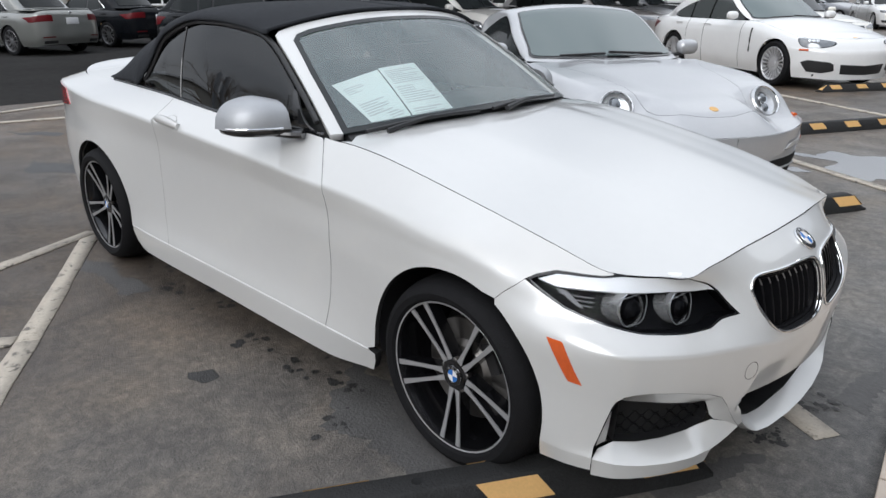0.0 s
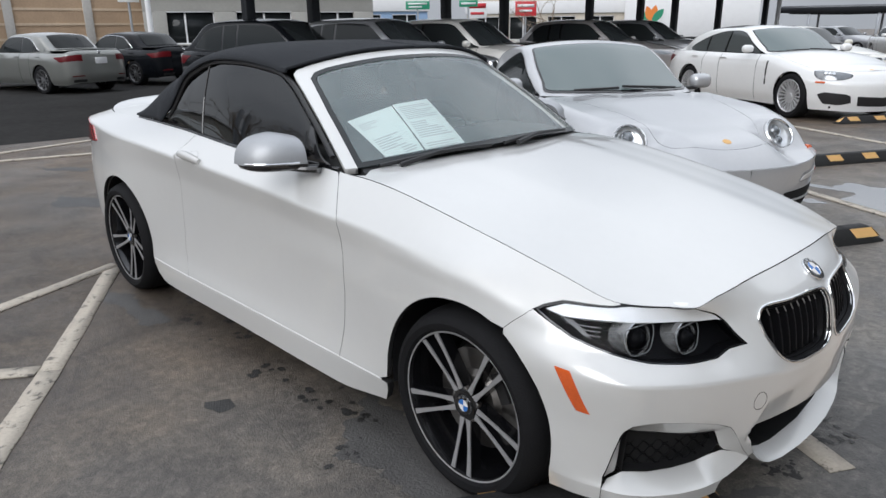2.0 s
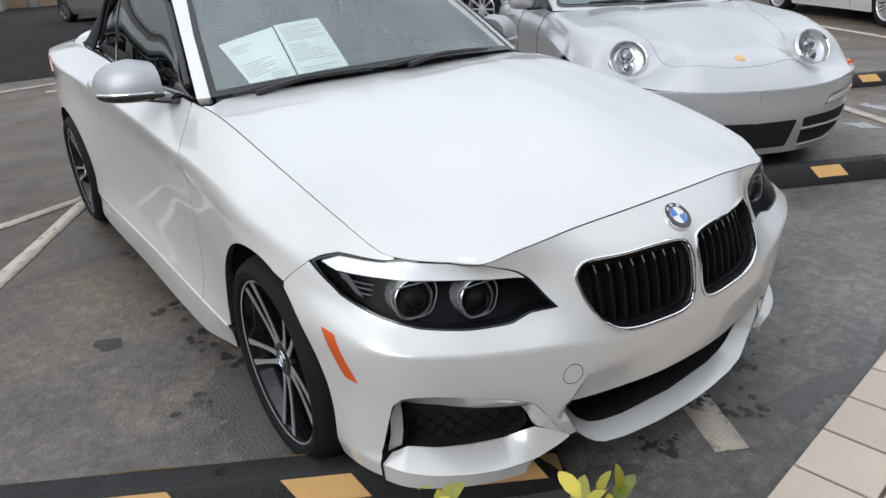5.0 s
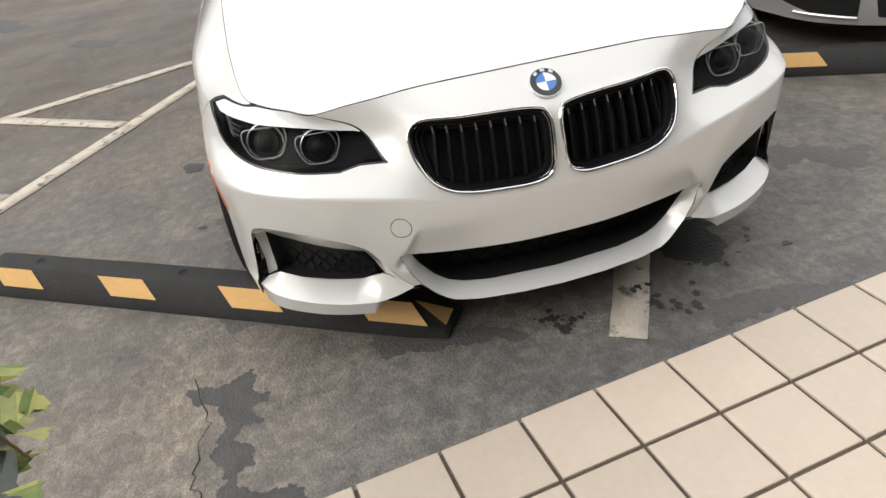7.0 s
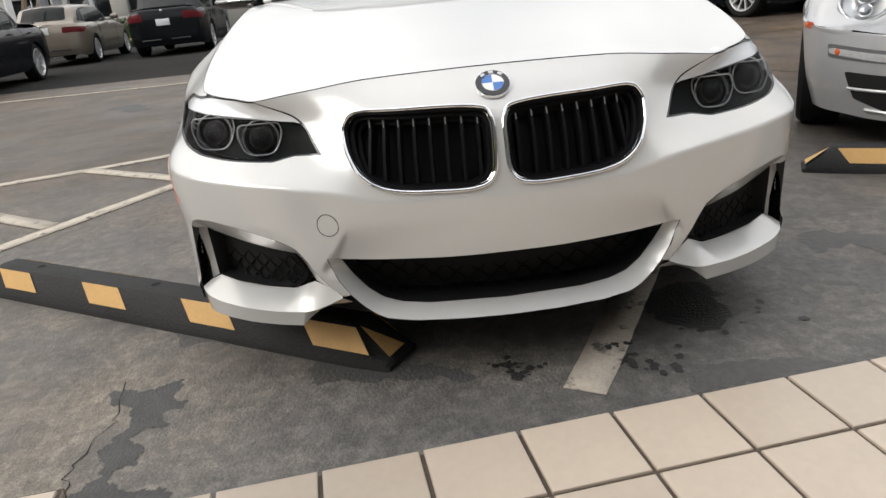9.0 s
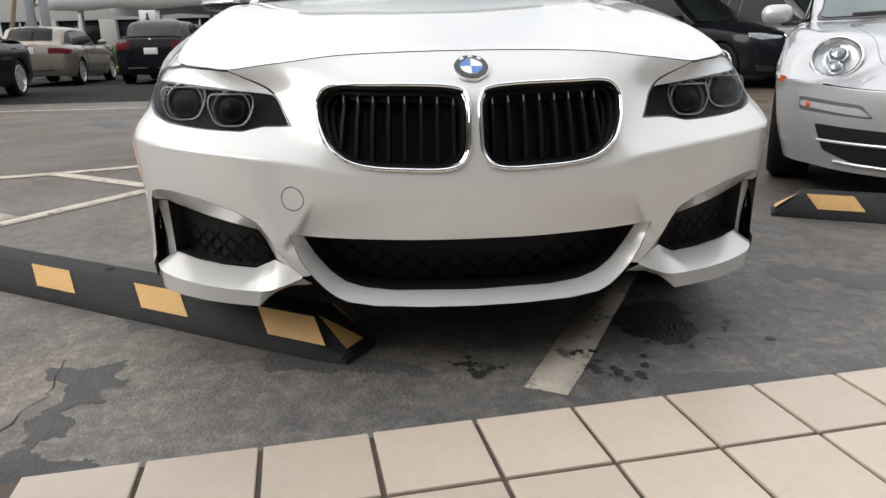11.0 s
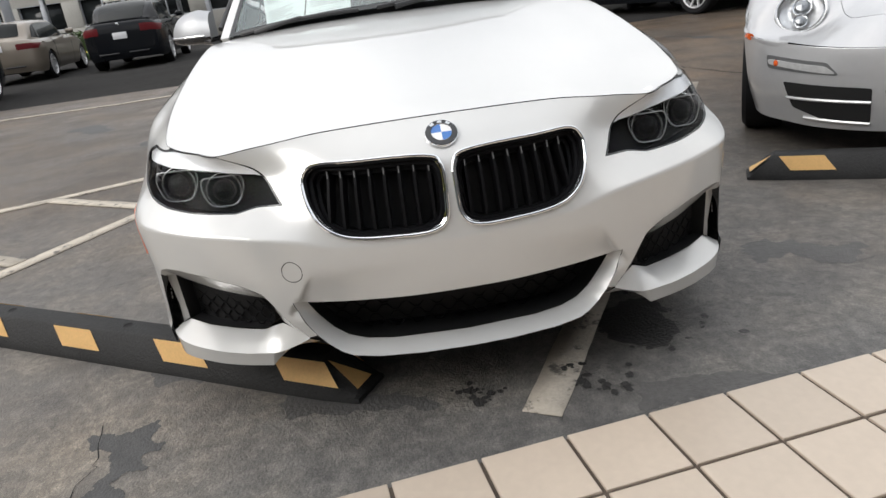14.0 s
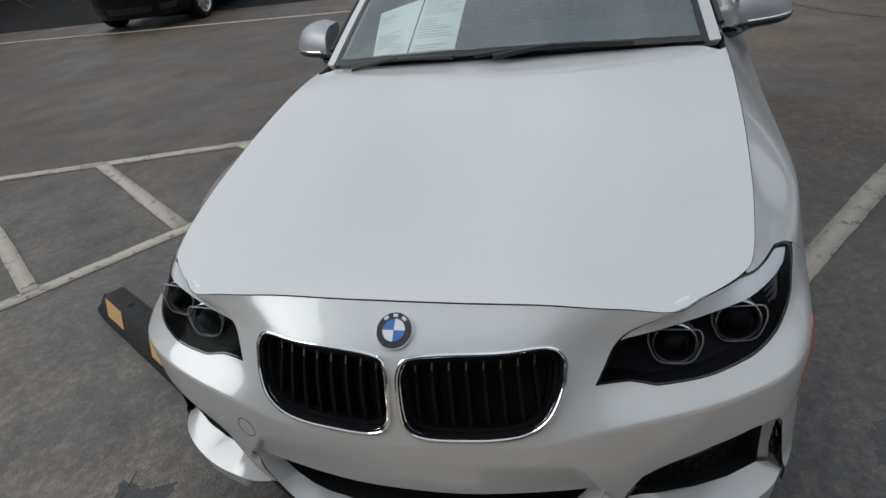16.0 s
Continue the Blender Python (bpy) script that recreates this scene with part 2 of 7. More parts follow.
LINE_N = [
    [-.04, -.04, -.05, -.05, 0.004, 0.008, 0.002, -.05, -.04, -.015, .000, -.008, -.012, -.035, -.03, -.022, -.02, -.02],
    [-0.01, -0.01, -0.02, -0.02, 0.01, 0.012, 0.006, -0.014, -0.012, -0.004, 0.004, 0.006, 0.006, -0.012, -0.004, 0.004, 0.006, 0.006],
    [0, 0, -0.01, -0.012, -0.008, -0.012, -0.01, -0.004, -0.006, -0.004, -0.012, -0.014, -0.010, -0.004, -0.008, -0.024, -0.03, -0.03],
    [0, 0, -0.004, -0.002, -0.016, -0.022, -0.018, 0, -0.002, -0.004, -0.006, -0.008, -0.004, 0.003, 0.007, 0.007, 0.007, 0.007],
    [0, 0, 0, 0.003, -0.02, -0.027, -0.02, 0.002, 0, 0, 0, 0, 0.003, 0.007, 0.012, 0.012, 0.011, 0.011],
    [0, 0, -0.004, 0, -0.022, -0.028, -0.018, 0, 0.001, 0.003, 0.006, 0.006, 0.008, 0.010, 0.012, 0.012, 0.012, 0.012],
    [-0.01, -0.01, -0.018, -0.012, -0.022, -0.024, -0.02, -0.008, -0.026, -0.042, -0.052, -0.044, -0.052, -0.052, -0.04, -0.018, -0.008, -0.008],
    [-0.03, -0.03, -0.03, -0.016, -0.006, -0.004, -0.008, -0.026, -0.058, -0.078, -0.094, -0.1, -0.098, -0.092, -0.075, -0.05, -0.043, -0.042],
]
# the top edge of the flank: deck, beltline, gap of the bonnet
TOP_X = [-3.60, -3.45, -3.2, -2.69, -2.1, -1.4, -.74, 0, 0.242, 0.3872, 0.4598, 0.5276, 0.5924, 0.6021, 0.6127, 0.6244, 0.6369, 0.6389]
TOP_W = [.0, .55, .66, .70, .722, .745, .735, .742, .735, .722, .690, .625, .548, .47, .40, .295, .126, .0]
TOP_Z = [.99, .99, .99, .995, .985, .955, .953]
SHARP = [0, .95, .9, .6, .3, .95, 0, 0, 0]
_top_z = np.array(TOP_Z + [float(hood_z(x, w)) for x, w in zip(TOP_X[7:], TOP_W[7:])])
line_z = [curve(STATION, z) for z in LINE_Z]
line_n = [soft(STATION, n) for n in LINE_N]
top_x, top_w, _belt_z = soft(STATION, TOP_X), soft(STATION, TOP_W), soft(STATION, _top_z)


def top_z(p):
    x = top_x(p)
    k = smooth(-.74, -.62, x)
    return _belt_z(p) * (1 - k) + hood_z(x, top_w(p)) * k


def flank(p, v):
    """The body's skin at p along the outline and v (0 at the sill to 8 at the top edge); past the nose's middle it mirrors. Gives x, w, z."""
    p, v = np.broadcast_arrays(np.asarray(p, float), np.asarray(v, float))
    far = p > P_NOSE
    q = np.where(far, 2 * P_NOSE - p, p)
    e = 1e-3
    tx, tw = plan_x(q + e) - plan_x(q - e), plan_w(q + e) - plan_w(q - e)
    l = np.hypot(tx, tw)
    nx, nw = -tw / l, tx / l
    bx, bw = plan_x(q), plan_w(q)
    pts = np.array([[bx + nx * f(q), bw + nw * f(q), g(q)] for f, g in zip(line_n, line_z)] + [[top_x(q), top_w(q), top_z(q)]])
    sh = smooth(.42, .58, q)
    k = np.clip(np.floor(v), 0, 7).astype(int)
    t = v - k
    ix = np.indices(q.shape)

    def at(j):
        return np.stack([pts[(np.clip(j, 0, 8), np.full(q.shape, c), *ix)] for c in range(3)])
    a, b, c, d = at(k - 1), at(k), at(k + 1), at(k + 2)
    s = np.array(SHARP)
    mb = np.where(k > 0, (c - a) / 2, c - b)
    mc = np.where(k < 7, (d - b) / 2, c - b)
    sb, sc = s[k] * sh, s[np.clip(k + 1, 0, 8)] * sh
    sb = np.where(k == 1, np.maximum(sb, .8), sb)
    sc = np.where(k == 0, np.maximum(sc, .8), sc)
    side7 = (1 - smooth(-.5, .1, q)) * .85
    sb = np.where(k == 7, np.maximum(sb, side7), sb)
    sc = np.where(k == 6, np.maximum(sc, side7), sc)
    mb, mc = mb * (1 - sb) + (c - b) * sb, mc * (1 - sc) + (c - b) * sc
    r = b * (1 + 2 * t) * (1 - t) ** 2 + c * t * t * (3 - 2 * t) + mb * t * (1 - t) ** 2 - mc * t * t * (1 - t)
    # the crease that runs up from the corner of the lower intake
    off = q - (.971 + (v - 3.05) * .055)
    dent = .016 * smooth(-.003, .016, off) * (1 - smooth(.02, .36, off)) * smooth(2.5, 2.95, v) * (1 - smooth(2.9, 4.3, v))
    r[0] -= dent
    r[1] = np.where(far, -r[1], r[1])
    return np.moveaxis(r, 0, -1)
# ---- helpers for meshes and things ----
from mathutils.geometry import delaunay_2d_cdt


def thing(name, label, category, m=None, group="", kind=""):
    ob = new(name)
    ob.empty_display_size = .1
    if m is not None:
        ob.matrix_basis = m
    return tagged(ob, label, category, group, kind)


def part(name, data, mat, parent=None, label="", dark_from=None):
    """Links a bmesh, or (points, faces[, normals]), as one mesh object under a thing or a part."""
    me = bpy.data.meshes.new(name)
    normals = None
    if isinstance(data, bmesh.types.BMesh):
        data.to_mesh(me)
        data.free()
        for f in me.polygons:
            f.use_smooth = True
    elif isinstance(data, bpy.types.Mesh):
        me = data
    else:
        me.from_pydata([tuple(v) for v in data[0]], [], [tuple(int(i) for i in f) for f in data[1]])
        normals = data[2] if len(data) > 2 else None
        me.polygons.foreach_set("use_smooth", [True] * len(me.polygons))
    mats = mat if isinstance(mat, (list, tuple)) else [mat]
    if not me.materials:
        for k in mats:
            me.materials.append(k)
    if normals is not None:
        me.normals_split_custom_set_from_vertices([tuple(v) for v in normals])
    elif isinstance(data, tuple) or isinstance(data, list):
        me.set_sharp_from_angle(angle=radians(35))
    # faces from this index on take near-black, painted-in shade of the gap
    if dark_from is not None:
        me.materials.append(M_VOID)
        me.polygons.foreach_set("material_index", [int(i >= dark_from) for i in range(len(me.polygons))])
    ob = new(name, me)
    ob.parent = parent
    if label:
        tagged(ob, label)
    return ob


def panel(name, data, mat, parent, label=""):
    """A body panel: its folded edges are coloured near-black for the gap's shade."""
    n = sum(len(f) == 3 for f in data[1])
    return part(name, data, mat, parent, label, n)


def rounded(pts, r, n=5):
    """A closed polygon with its corners rounded: r one radius, or one for each corner."""
    pts = [np.array(p, float) for p in pts]
    rs = r if isinstance(r, (list, tuple)) else [r] * len(pts)
    out = []
    for i, p in enumerate(pts):
        a, b = pts[i - 1] - p, pts[(i + 1) % len(pts)] - p
        la, lb = np.linalg.norm(a), np.linalg.norm(b)
        k = min(rs[i], la * .48, lb * .48)
        if k < 1e-5:
            out.append(p)
            continue
        s, e = p + a / la * k, p + b / lb * k
        for t in np.linspace(0, 1, n):
            out.append(s * (1 - t) ** 2 + 2 * p * t * (1 - t) + e * t * t)
    return np.array(out)


def closed_curve(pts, n=8):
    """A smooth closed curve through points."""
    p = np.array(pts, float)
    a, b, c, d = np.roll(p, 1, 0), p, np.roll(p, -1, 0), np.roll(p, -2, 0)
    out = []
    for i in range(len(p)):
        for t in np.arange(n) / n:
            out.append(.5 * (2 * b[i] + (c[i] - a[i]) * t + (2 * a[i] - 5 * b[i] + 4 * c[i] - d[i]) * t * t + (3 * b[i] - a[i] - 3 * c[i] + d[i]) * t ** 3))
    return np.array(out)


def dense(poly, step, closed=True):
    out = []
    n = len(poly)
    for i in range(n if closed else n - 1):
        a, b = np.array(poly[i]), np.array(poly[(i + 1) % n])
        k = max(1, int(np.ceil(np.linalg.norm(b - a) / step)))
        out += [a + (b - a) * t / k for t in range(k)]
    if not closed:
        out.append(np.array(poly[-1]))
    return np.array(out)


def inside(pts, poly):
    x, y = pts[:, 0], pts[:, 1]
    r = np.zeros(len(pts), bool)
    a, b = poly, np.roll(poly, -1, 0)
    for (x0, y0), (x1, y1) in zip(a, b):
        if y0 != y1:
            r ^= ((y0 > y) != (y1 > y)) & (x < (x1 - x0) * (y - y0) / (y1 - y0) + x0)
    return r


def inset(poly, d):
    """Moves a closed polygon's edges inwards (outwards if d is negative)."""
    p = np.array(poly, float)
    area = np.sum(p[:, 0] * np.roll(p[:, 1], -1) - np.roll(p[:, 0], -1) * p[:, 1])
    e = np.roll(p, -1, 0) - p
    nrm = np.stack([-e[:, 1], e[:, 0]], 1) / (np.linalg.norm(e, axis=1)[:, None] + 1e-12) * np.sign(area)
    a, b = np.roll(nrm, 1, 0), nrm
    m = a + b
    k = np.maximum(np.sum(m * m, 1)[:, None] / 2, .35)
    return p + m / k * d


CENTRE = np.array((-1.4, 0, .5))


def skin(fn, outline, holes=(), step=.02, scale=.09, side=1, flange=.012, lift=0.0, gap=0.0, centre=CENTRE, grid=True, shift=(0, 0, 0)):
    """A panel cut from the surface fn(u, v): a closed outline with holes, both in (u, v); its edges are folded inwards by flange.
    side 1 is the car's right, -1 its left. Gives points, faces and normals."""
    k = np.array((1, scale))
    rings = [np.array(outline, float) * k] + [np.array(h, float) * k for h in holes]
    if gap:
        rings = [inset(rings[0], gap)] + [inset(h, -gap) for h in rings[1:]]
    rings = [dense(r, step) for r in rings]
    lo, hi = rings[0].min(0), rings[0].max(0)
    pts = [*rings]
    if grid:
        g = np.stack(np.meshgrid(np.arange(lo[0], hi[0], step), np.arange(lo[1], hi[1], step)), -1).reshape(-1, 2)
        g = g + np.stack([(np.round((g[:, 1] - lo[1]) / step) % 2) * step * .5, 0 * g[:, 0]], 1)
        ok = inside(g, rings[0])
        for h in rings[1:]:
            ok &= ~inside(g, h)
        allr = np.concatenate(rings)
        g = g[ok]
        if len(g):
            near = np.ones(len(g), bool)
            for i in range(0, len(g), 400):
                near[i:i + 400] = ((g[i:i + 400, None] - allr[None]) ** 2).sum(-1).min(1) > (step * .45) ** 2
            g = g[near]
        pts.append(g)
    edges, at = [], 0
    for r in rings:
        edges += [(at + i, at + (i + 1) % len(r)) for i in range(len(r))]
        at += len(r)
    allp = np.concatenate(pts)
    res = delaunay_2d_cdt([Vector(p) for p in allp], edges, [], 0, 1e-6)
    uv = np.array([tuple(p) for p in res[0]])
    tri = np.array([(f[0], f[i], f[i + 1]) for f in res[2] for i in range(1, len(f) - 1)])
    mid = uv[tri].mean(1)
    ok = inside(mid, rings[0])
    for h in rings[1:]:
        ok &= ~inside(mid, h)
    tri = tri[ok]
    uv = uv / k
    P, N = on(fn, uv[:, 0], uv[:, 1], side, centre)
    if callable(lift):
        lift = lift(uv[:, 0], uv[:, 1])[:, None]
    P = P + N * lift + np.array(shift) * (1, -side, 1)
    a, b, c = P[tri[:, 0]], P[tri[:, 1]], P[tri[:, 2]]
    if len(tri) and np.sum(np.cross(b - a, c - a) * N[tri[:, 0]]) < 0:
        tri = tri[:, ::-1]
    if not flange:
        return P, tri, N
    count = {}
    for f in tri:
        for i in range(3):
            e = (f[i], f[(i + 1) % 3])
            count[e] = count.get(e, 0) + 1
    rim = [e for e in count if (e[1], e[0]) not in count]
    ids = sorted({i for e in rim for i in e})
    at = {v: len(P) + i for i, v in enumerate(ids)}
    m = len(ids)
    out = np.zeros((len(P), 3))
    for i, j in rim:
        d = np.cross(P[j] - P[i], N[i])
        out[i] += d
        out[j] += d
    o = out[ids]
    o /= np.linalg.norm(o, axis=1)[:, None] + 1e-12
    n2 = N[ids] * .6 + o * .8
    V = np.concatenate([P, P[ids], P[ids] - N[ids] * flange])
    NN = np.concatenate([N, n2, o])
    faces = [tuple(f) for f in tri] + [(at[j], at[i], at[i] + m, at[j] + m) for i, j in rim]
    return V, faces, NN


def on(fn, u, v, side=1, centre=CENTRE):
    """Points and outward normals of the surface fn at u, v."""
    u, v = np.asarray(u, float), np.asarray(v, float)
    e = 4e-4

    def f(a, b):
        r = np.array(fn(a, b), float)
        r[..., 1] *= -side
        return r
    P = f(u, v)
    N = np.cross(f(u + e, v) - f(u - e, v), f(u, v + e * 8) - f(u, v - e * 8))
    N /= np.linalg.norm(N, axis=-1)[..., None] + 1e-15
    if np.sum(N * (P - centre)) < 0:
        N = -N
    return P, N


def tube(path, r, closed=False, sides=8, flat=1.0, up=(0, 0, 1)):
    """A round (or flattened) bar along a path. Gives points and faces."""
    p = np.array(path, float)
    n = len(p)
    t = (np.roll(p, -1, 0) - np.roll(p, 1, 0)) if closed else np.gradient(p, axis=0)
    t /= np.linalg.norm(t, axis=1)[:, None] + 1e-12
    u = np.array(up, float) if np.ndim(up) == 1 else np.array(up)
    a = np.cross(t, u)
    a /= np.linalg.norm(a, axis=1)[:, None] + 1e-12
    b = np.cross(a, t)
    rr = np.broadcast_to(np.asarray(r, float), (n,))
    V = np.concatenate([p + (a * np.cos(q) + b * np.sin(q) * flat) * rr[:, None] for q in np.arange(sides) * 2 * np.pi / sides])
    F = []
    for s in range(sides):
        s2 = (s + 1) % sides
        for i in range(n if closed else n - 1):
            j = (i + 1) % n
            F.append((s * n + i, s * n + j, s2 * n + j, s2 * n + i))
    if not closed:
        F.append(tuple(s * n for s in range(sides)))
        F.append(tuple(s * n + n - 1 for s in reversed(range(sides))))
    return V, F


def lathe(profile, n=48, axis="y", closed=False):
    """Turns a profile of (radius, along) about an axis. Gives points and faces."""
    pr = np.array(profile, float)
    k = len(pr)
    V = []
    for q in np.arange(n) * 2 * np.pi / n:
        c, s = np.cos(q), np.sin(q)
        for r, a in pr:
            V.append({"y": (r * c, a, r * s), "z": (r * c, r * s, a), "x": (a, r * c, r * s)}[axis])
    F = []
    for i in range(n):
        j = (i + 1) % n
        for t in range(k if closed else k - 1):
            t2 = (t + 1) % k
            F.append((i * k + t, j * k + t, j * k + t2, i * k + t2))
    return np.array(V), F


def box(size, at=(0, 0, 0), bevel=0.0, m=None, seg=2):
    bm = bmesh.new()
    bmesh.ops.create_cube(bm, size=1)
    bmesh.ops.scale(bm, vec=size, verts=bm.verts)
    if bevel:
        bmesh.ops.bevel(bm, geom=list(bm.edges), offset=bevel, segments=seg, profile=.5, affect="EDGES", clamp_overlap=True)
    bmesh.ops.translate(bm, vec=at, verts=bm.verts)
    if m is not None:
        bmesh.ops.transform(bm, matrix=m, verts=bm.verts)
    return bm


def prism(poly, z0, z1, bevel=0.0):
    """A flat shape of (x, y) points raised from z0 to z1."""
    bm = bmesh.new()
    f = bm.faces.new([bm.verts.new((x, y, z0)) for x, y in poly])
    if f.normal.z < 0 or True:
        f.normal_update()
        if f.normal.z > 0:
            f.normal_flip()
    r = bmesh.ops.extrude_face_region(bm, geom=[f])
    bmesh.ops.translate(bm, vec=(0, 0, z1 - z0), verts=[g for g in r["geom"] if isinstance(g, bmesh.types.BMVert)])
    if bevel:
        bmesh.ops.bevel(bm, geom=[e for e in bm.edges if all(abs(v.co.z - z1) < 1e-6 for v in e.verts)], offset=bevel, segments=2, profile=.5, affect="EDGES", clamp_overlap=True)
    return bm


def merged(*meshes):
    V, F, at = [], [], 0
    for v, f in ((m[0], m[1]) for m in meshes):
        V.append(np.asarray(v, float))
        F += [tuple(int(i) + at for i in q) for q in f]
        at += len(v)
    return np.concatenate(V), F


def moved(data, m):
    v = np.asarray(data[0], float)
    r = np.array(m)
    return v @ r[:3, :3].T + r[:3, 3], data[1]


# ---- ground ----
def asphalt():
    m = bpy.data.materials.new("worn_asphalt")
    m.use_nodes = True
    n, l = m.node_tree.nodes, m.node_tree.links
    b = n["Principled BSDF"]
    co = n.new("ShaderNodeTexCoord")

    def noise(scale, detail, rough=.55, dist=0.0):
        t = n.new("ShaderNodeTexNoise")
        t.inputs["Scale"].default_value, t.inputs["Detail"].default_value = scale, detail
        t.inputs["Roughness"].default_value, t.inputs["Distortion"].default_value = rough, dist
        l.new(co.outputs["Object"], t.inputs["Vector"])
        return t.outputs["Fac"]

    def ramp(fac, stops):
        r = n.new("ShaderNodeValToRGB")
        e = r.color_ramp.elements
        e[0].position, e[0].color = stops[0][0], (*stops[0][1], 1)
        e[1].position, e[1].color = stops[-1][0], (*stops[-1][1], 1)
        for p, c in stops[1:-1]:
            e.new(p).color = (*c, 1)
        l.new(fac, r.inputs["Fac"])
        return r.outputs["Color"]

    def mix(kind, a, c, f=1.0):
        x = n.new("ShaderNodeMix")
        x.data_type, x.blend_type = "RGBA", kind
        x.inputs["Factor"].default_value = f
        l.new(a, x.inputs[6])
        l.new(c, x.inputs[7])
        return x.outputs[2]
    tone = ramp(noise(.33, 5, .6, .6), [(.32, (.094, .092, .090)), (.5, (.122, .115, .107)), (.70, (.158, .134, .108))])
    blot = ramp(noise(2.3, 6, .62, .4), [(.34, (.68, .68, .70)), (.5, (1.0, 1.0, 1.0)), (.7, (1.36, 1.32, 1.25))])
    scuff = ramp(noise(20, 4, .62, .6), [(.38, (.80, .80, .81)), (.5, (1.0, 1.0, 1.0)), (.64, (1.34, 1.34, 1.33))])
    pit = ramp(noise(46, 4, .72), [(.36, (.80, .80, .80)), (.5, (1.0, 1.0, 1.0)), (.66, (1.2, 1.19, 1.17))])
    grain = ramp(noise(170, 3, .7), [(.36, (.68, .68, .68)), (.55, (1.0, 1.0, 1.0)), (.68, (1.4, 1.38, 1.34))])
    c = mix("MULTIPLY", mix("MULTIPLY", mix("MULTIPLY", mix("MULTIPLY", tone, blot), scuff), pit), grain)
    # darker and browner towards -X, paler towards +X, along a noise-warped edge
    sep, mr = n.new("ShaderNodeSeparateXYZ"), n.new("ShaderNodeMapRange")
    l.new(co.outputs["Object"], sep.inputs[0])
    drift = n.new("ShaderNodeMath")
    drift.operation = "MULTIPLY_ADD"
    drift.inputs[1].default_value = 2.4
    l.new(noise(.8, 6, .65, .5), drift.inputs[0])
    l.new(sep.outputs["X"], drift.inputs[2])
    l.new(drift.outputs[0], mr.inputs["Value"])
    for k, v in (("From Min", -1.6), ("From Max", 2.2), ("To Min", 0.0), ("To Max", 1.0)):
        mr.inputs[k].default_value = v
    x_tint = n.new("ShaderNodeMix")
    x_tint.data_type = "RGBA"
    x_tint.inputs[6].default_value, x_tint.inputs[7].default_value = (.76, .625, .50, 1), (1.30, 1.31, 1.30, 1)
    l.new(mr.outputs[0], x_tint.inputs["Factor"])
    c = mix("MULTIPLY", c, x_tint.outputs[2])
    l.new(c, b.inputs["Base Color"])
    l.new(ramp(noise(1.1, 5, .6), [(.35, (.36, .36, .36)), (.6, (.62, .62, .62))]), b.inputs["Roughness"])
    b.inputs["Specular IOR Level"].default_value = .6
    bp = n.new("ShaderNodeBump")
    bp.inputs["Strength"].default_value, bp.inputs["Distance"].default_value = .7, .010
    l.new(noise(95, 6, .65), bp.inputs["Height"])
    l.new(bp.outputs[0], b.inputs["Normal"])
    return m


ground_m = asphalt()
bm = bmesh.new()
for x0, x1, y0, y1 in ((-400, 400, -400, 400),):
    bm.faces.new([bm.verts.new(c) for c in ((x0, y0, 0), (x1, y0, 0), (x1, y1, 0), (x0, y1, 0))])
ground = tagged(part("ground", bm, ground_m), "worn dark grey asphalt with stains", "asphalt", kind="structure")


# a darker ground sheet from the far parking row outwards
dark_m = material("far_dark_asphalt", (.034, .033, .032), .75, 0, 0, .15, .3, .8, .5, 90)
dark = part("asphalt_patch", prism([(-60, -45), (-9.6, -45), (-9.3, -12), (-9.7, -4), (-9.5, 3), (-10.2, 9), (-9.9, 24), (-11, 45), (-60, 45)], -.02, .0006), dark_m)
tagged(dark, "darker asphalt under the far rows", "asphalt", kind="structure")
LEVEL = [.003]


def ragged(poly, rough, seed, step=.02):
    """An outline with an uneven edge."""
    rng = np.random.default_rng(seed)
    p = dense(poly, step)
    k = len(p)
    off = sum(np.interp(np.arange(k), np.linspace(0, k, max(4, k // w) + 1), np.r_[q, q[:1]]) * a
              for w, a in ((8, 1.0), (3, .6), (1, .35)) for q in [rng.normal(0, 1, max(4, k // w))])
    e = np.roll(p, -1, 0) - np.roll(p, 1, 0)
    nrm = np.stack([-e[:, 1], e[:, 0]], 1) / (np.linalg.norm(e, axis=1)[:, None] + 1e-9)
    return p + nrm * off[:, None] * rough


def stripe(a, b, width=.10, label="worn white painted parking line"):
    a, b = np.array(a, float), np.array(b, float)
    d = (b - a) / np.linalg.norm(b - a)
    n = np.array((-d[1], d[0])) * width / 2
    poly = [a - n, b - n, b + n, a + n]
    ob = part("road_line", prism([tuple(q) for q in ragged(poly, .0028, int(LEVEL[0] * 1e5), .05)], .0005, LEVEL[0]), M_LINE)
    LEVEL[0] += .0007
    return tagged(ob, label, "line", kind="structure", group="parking lines")


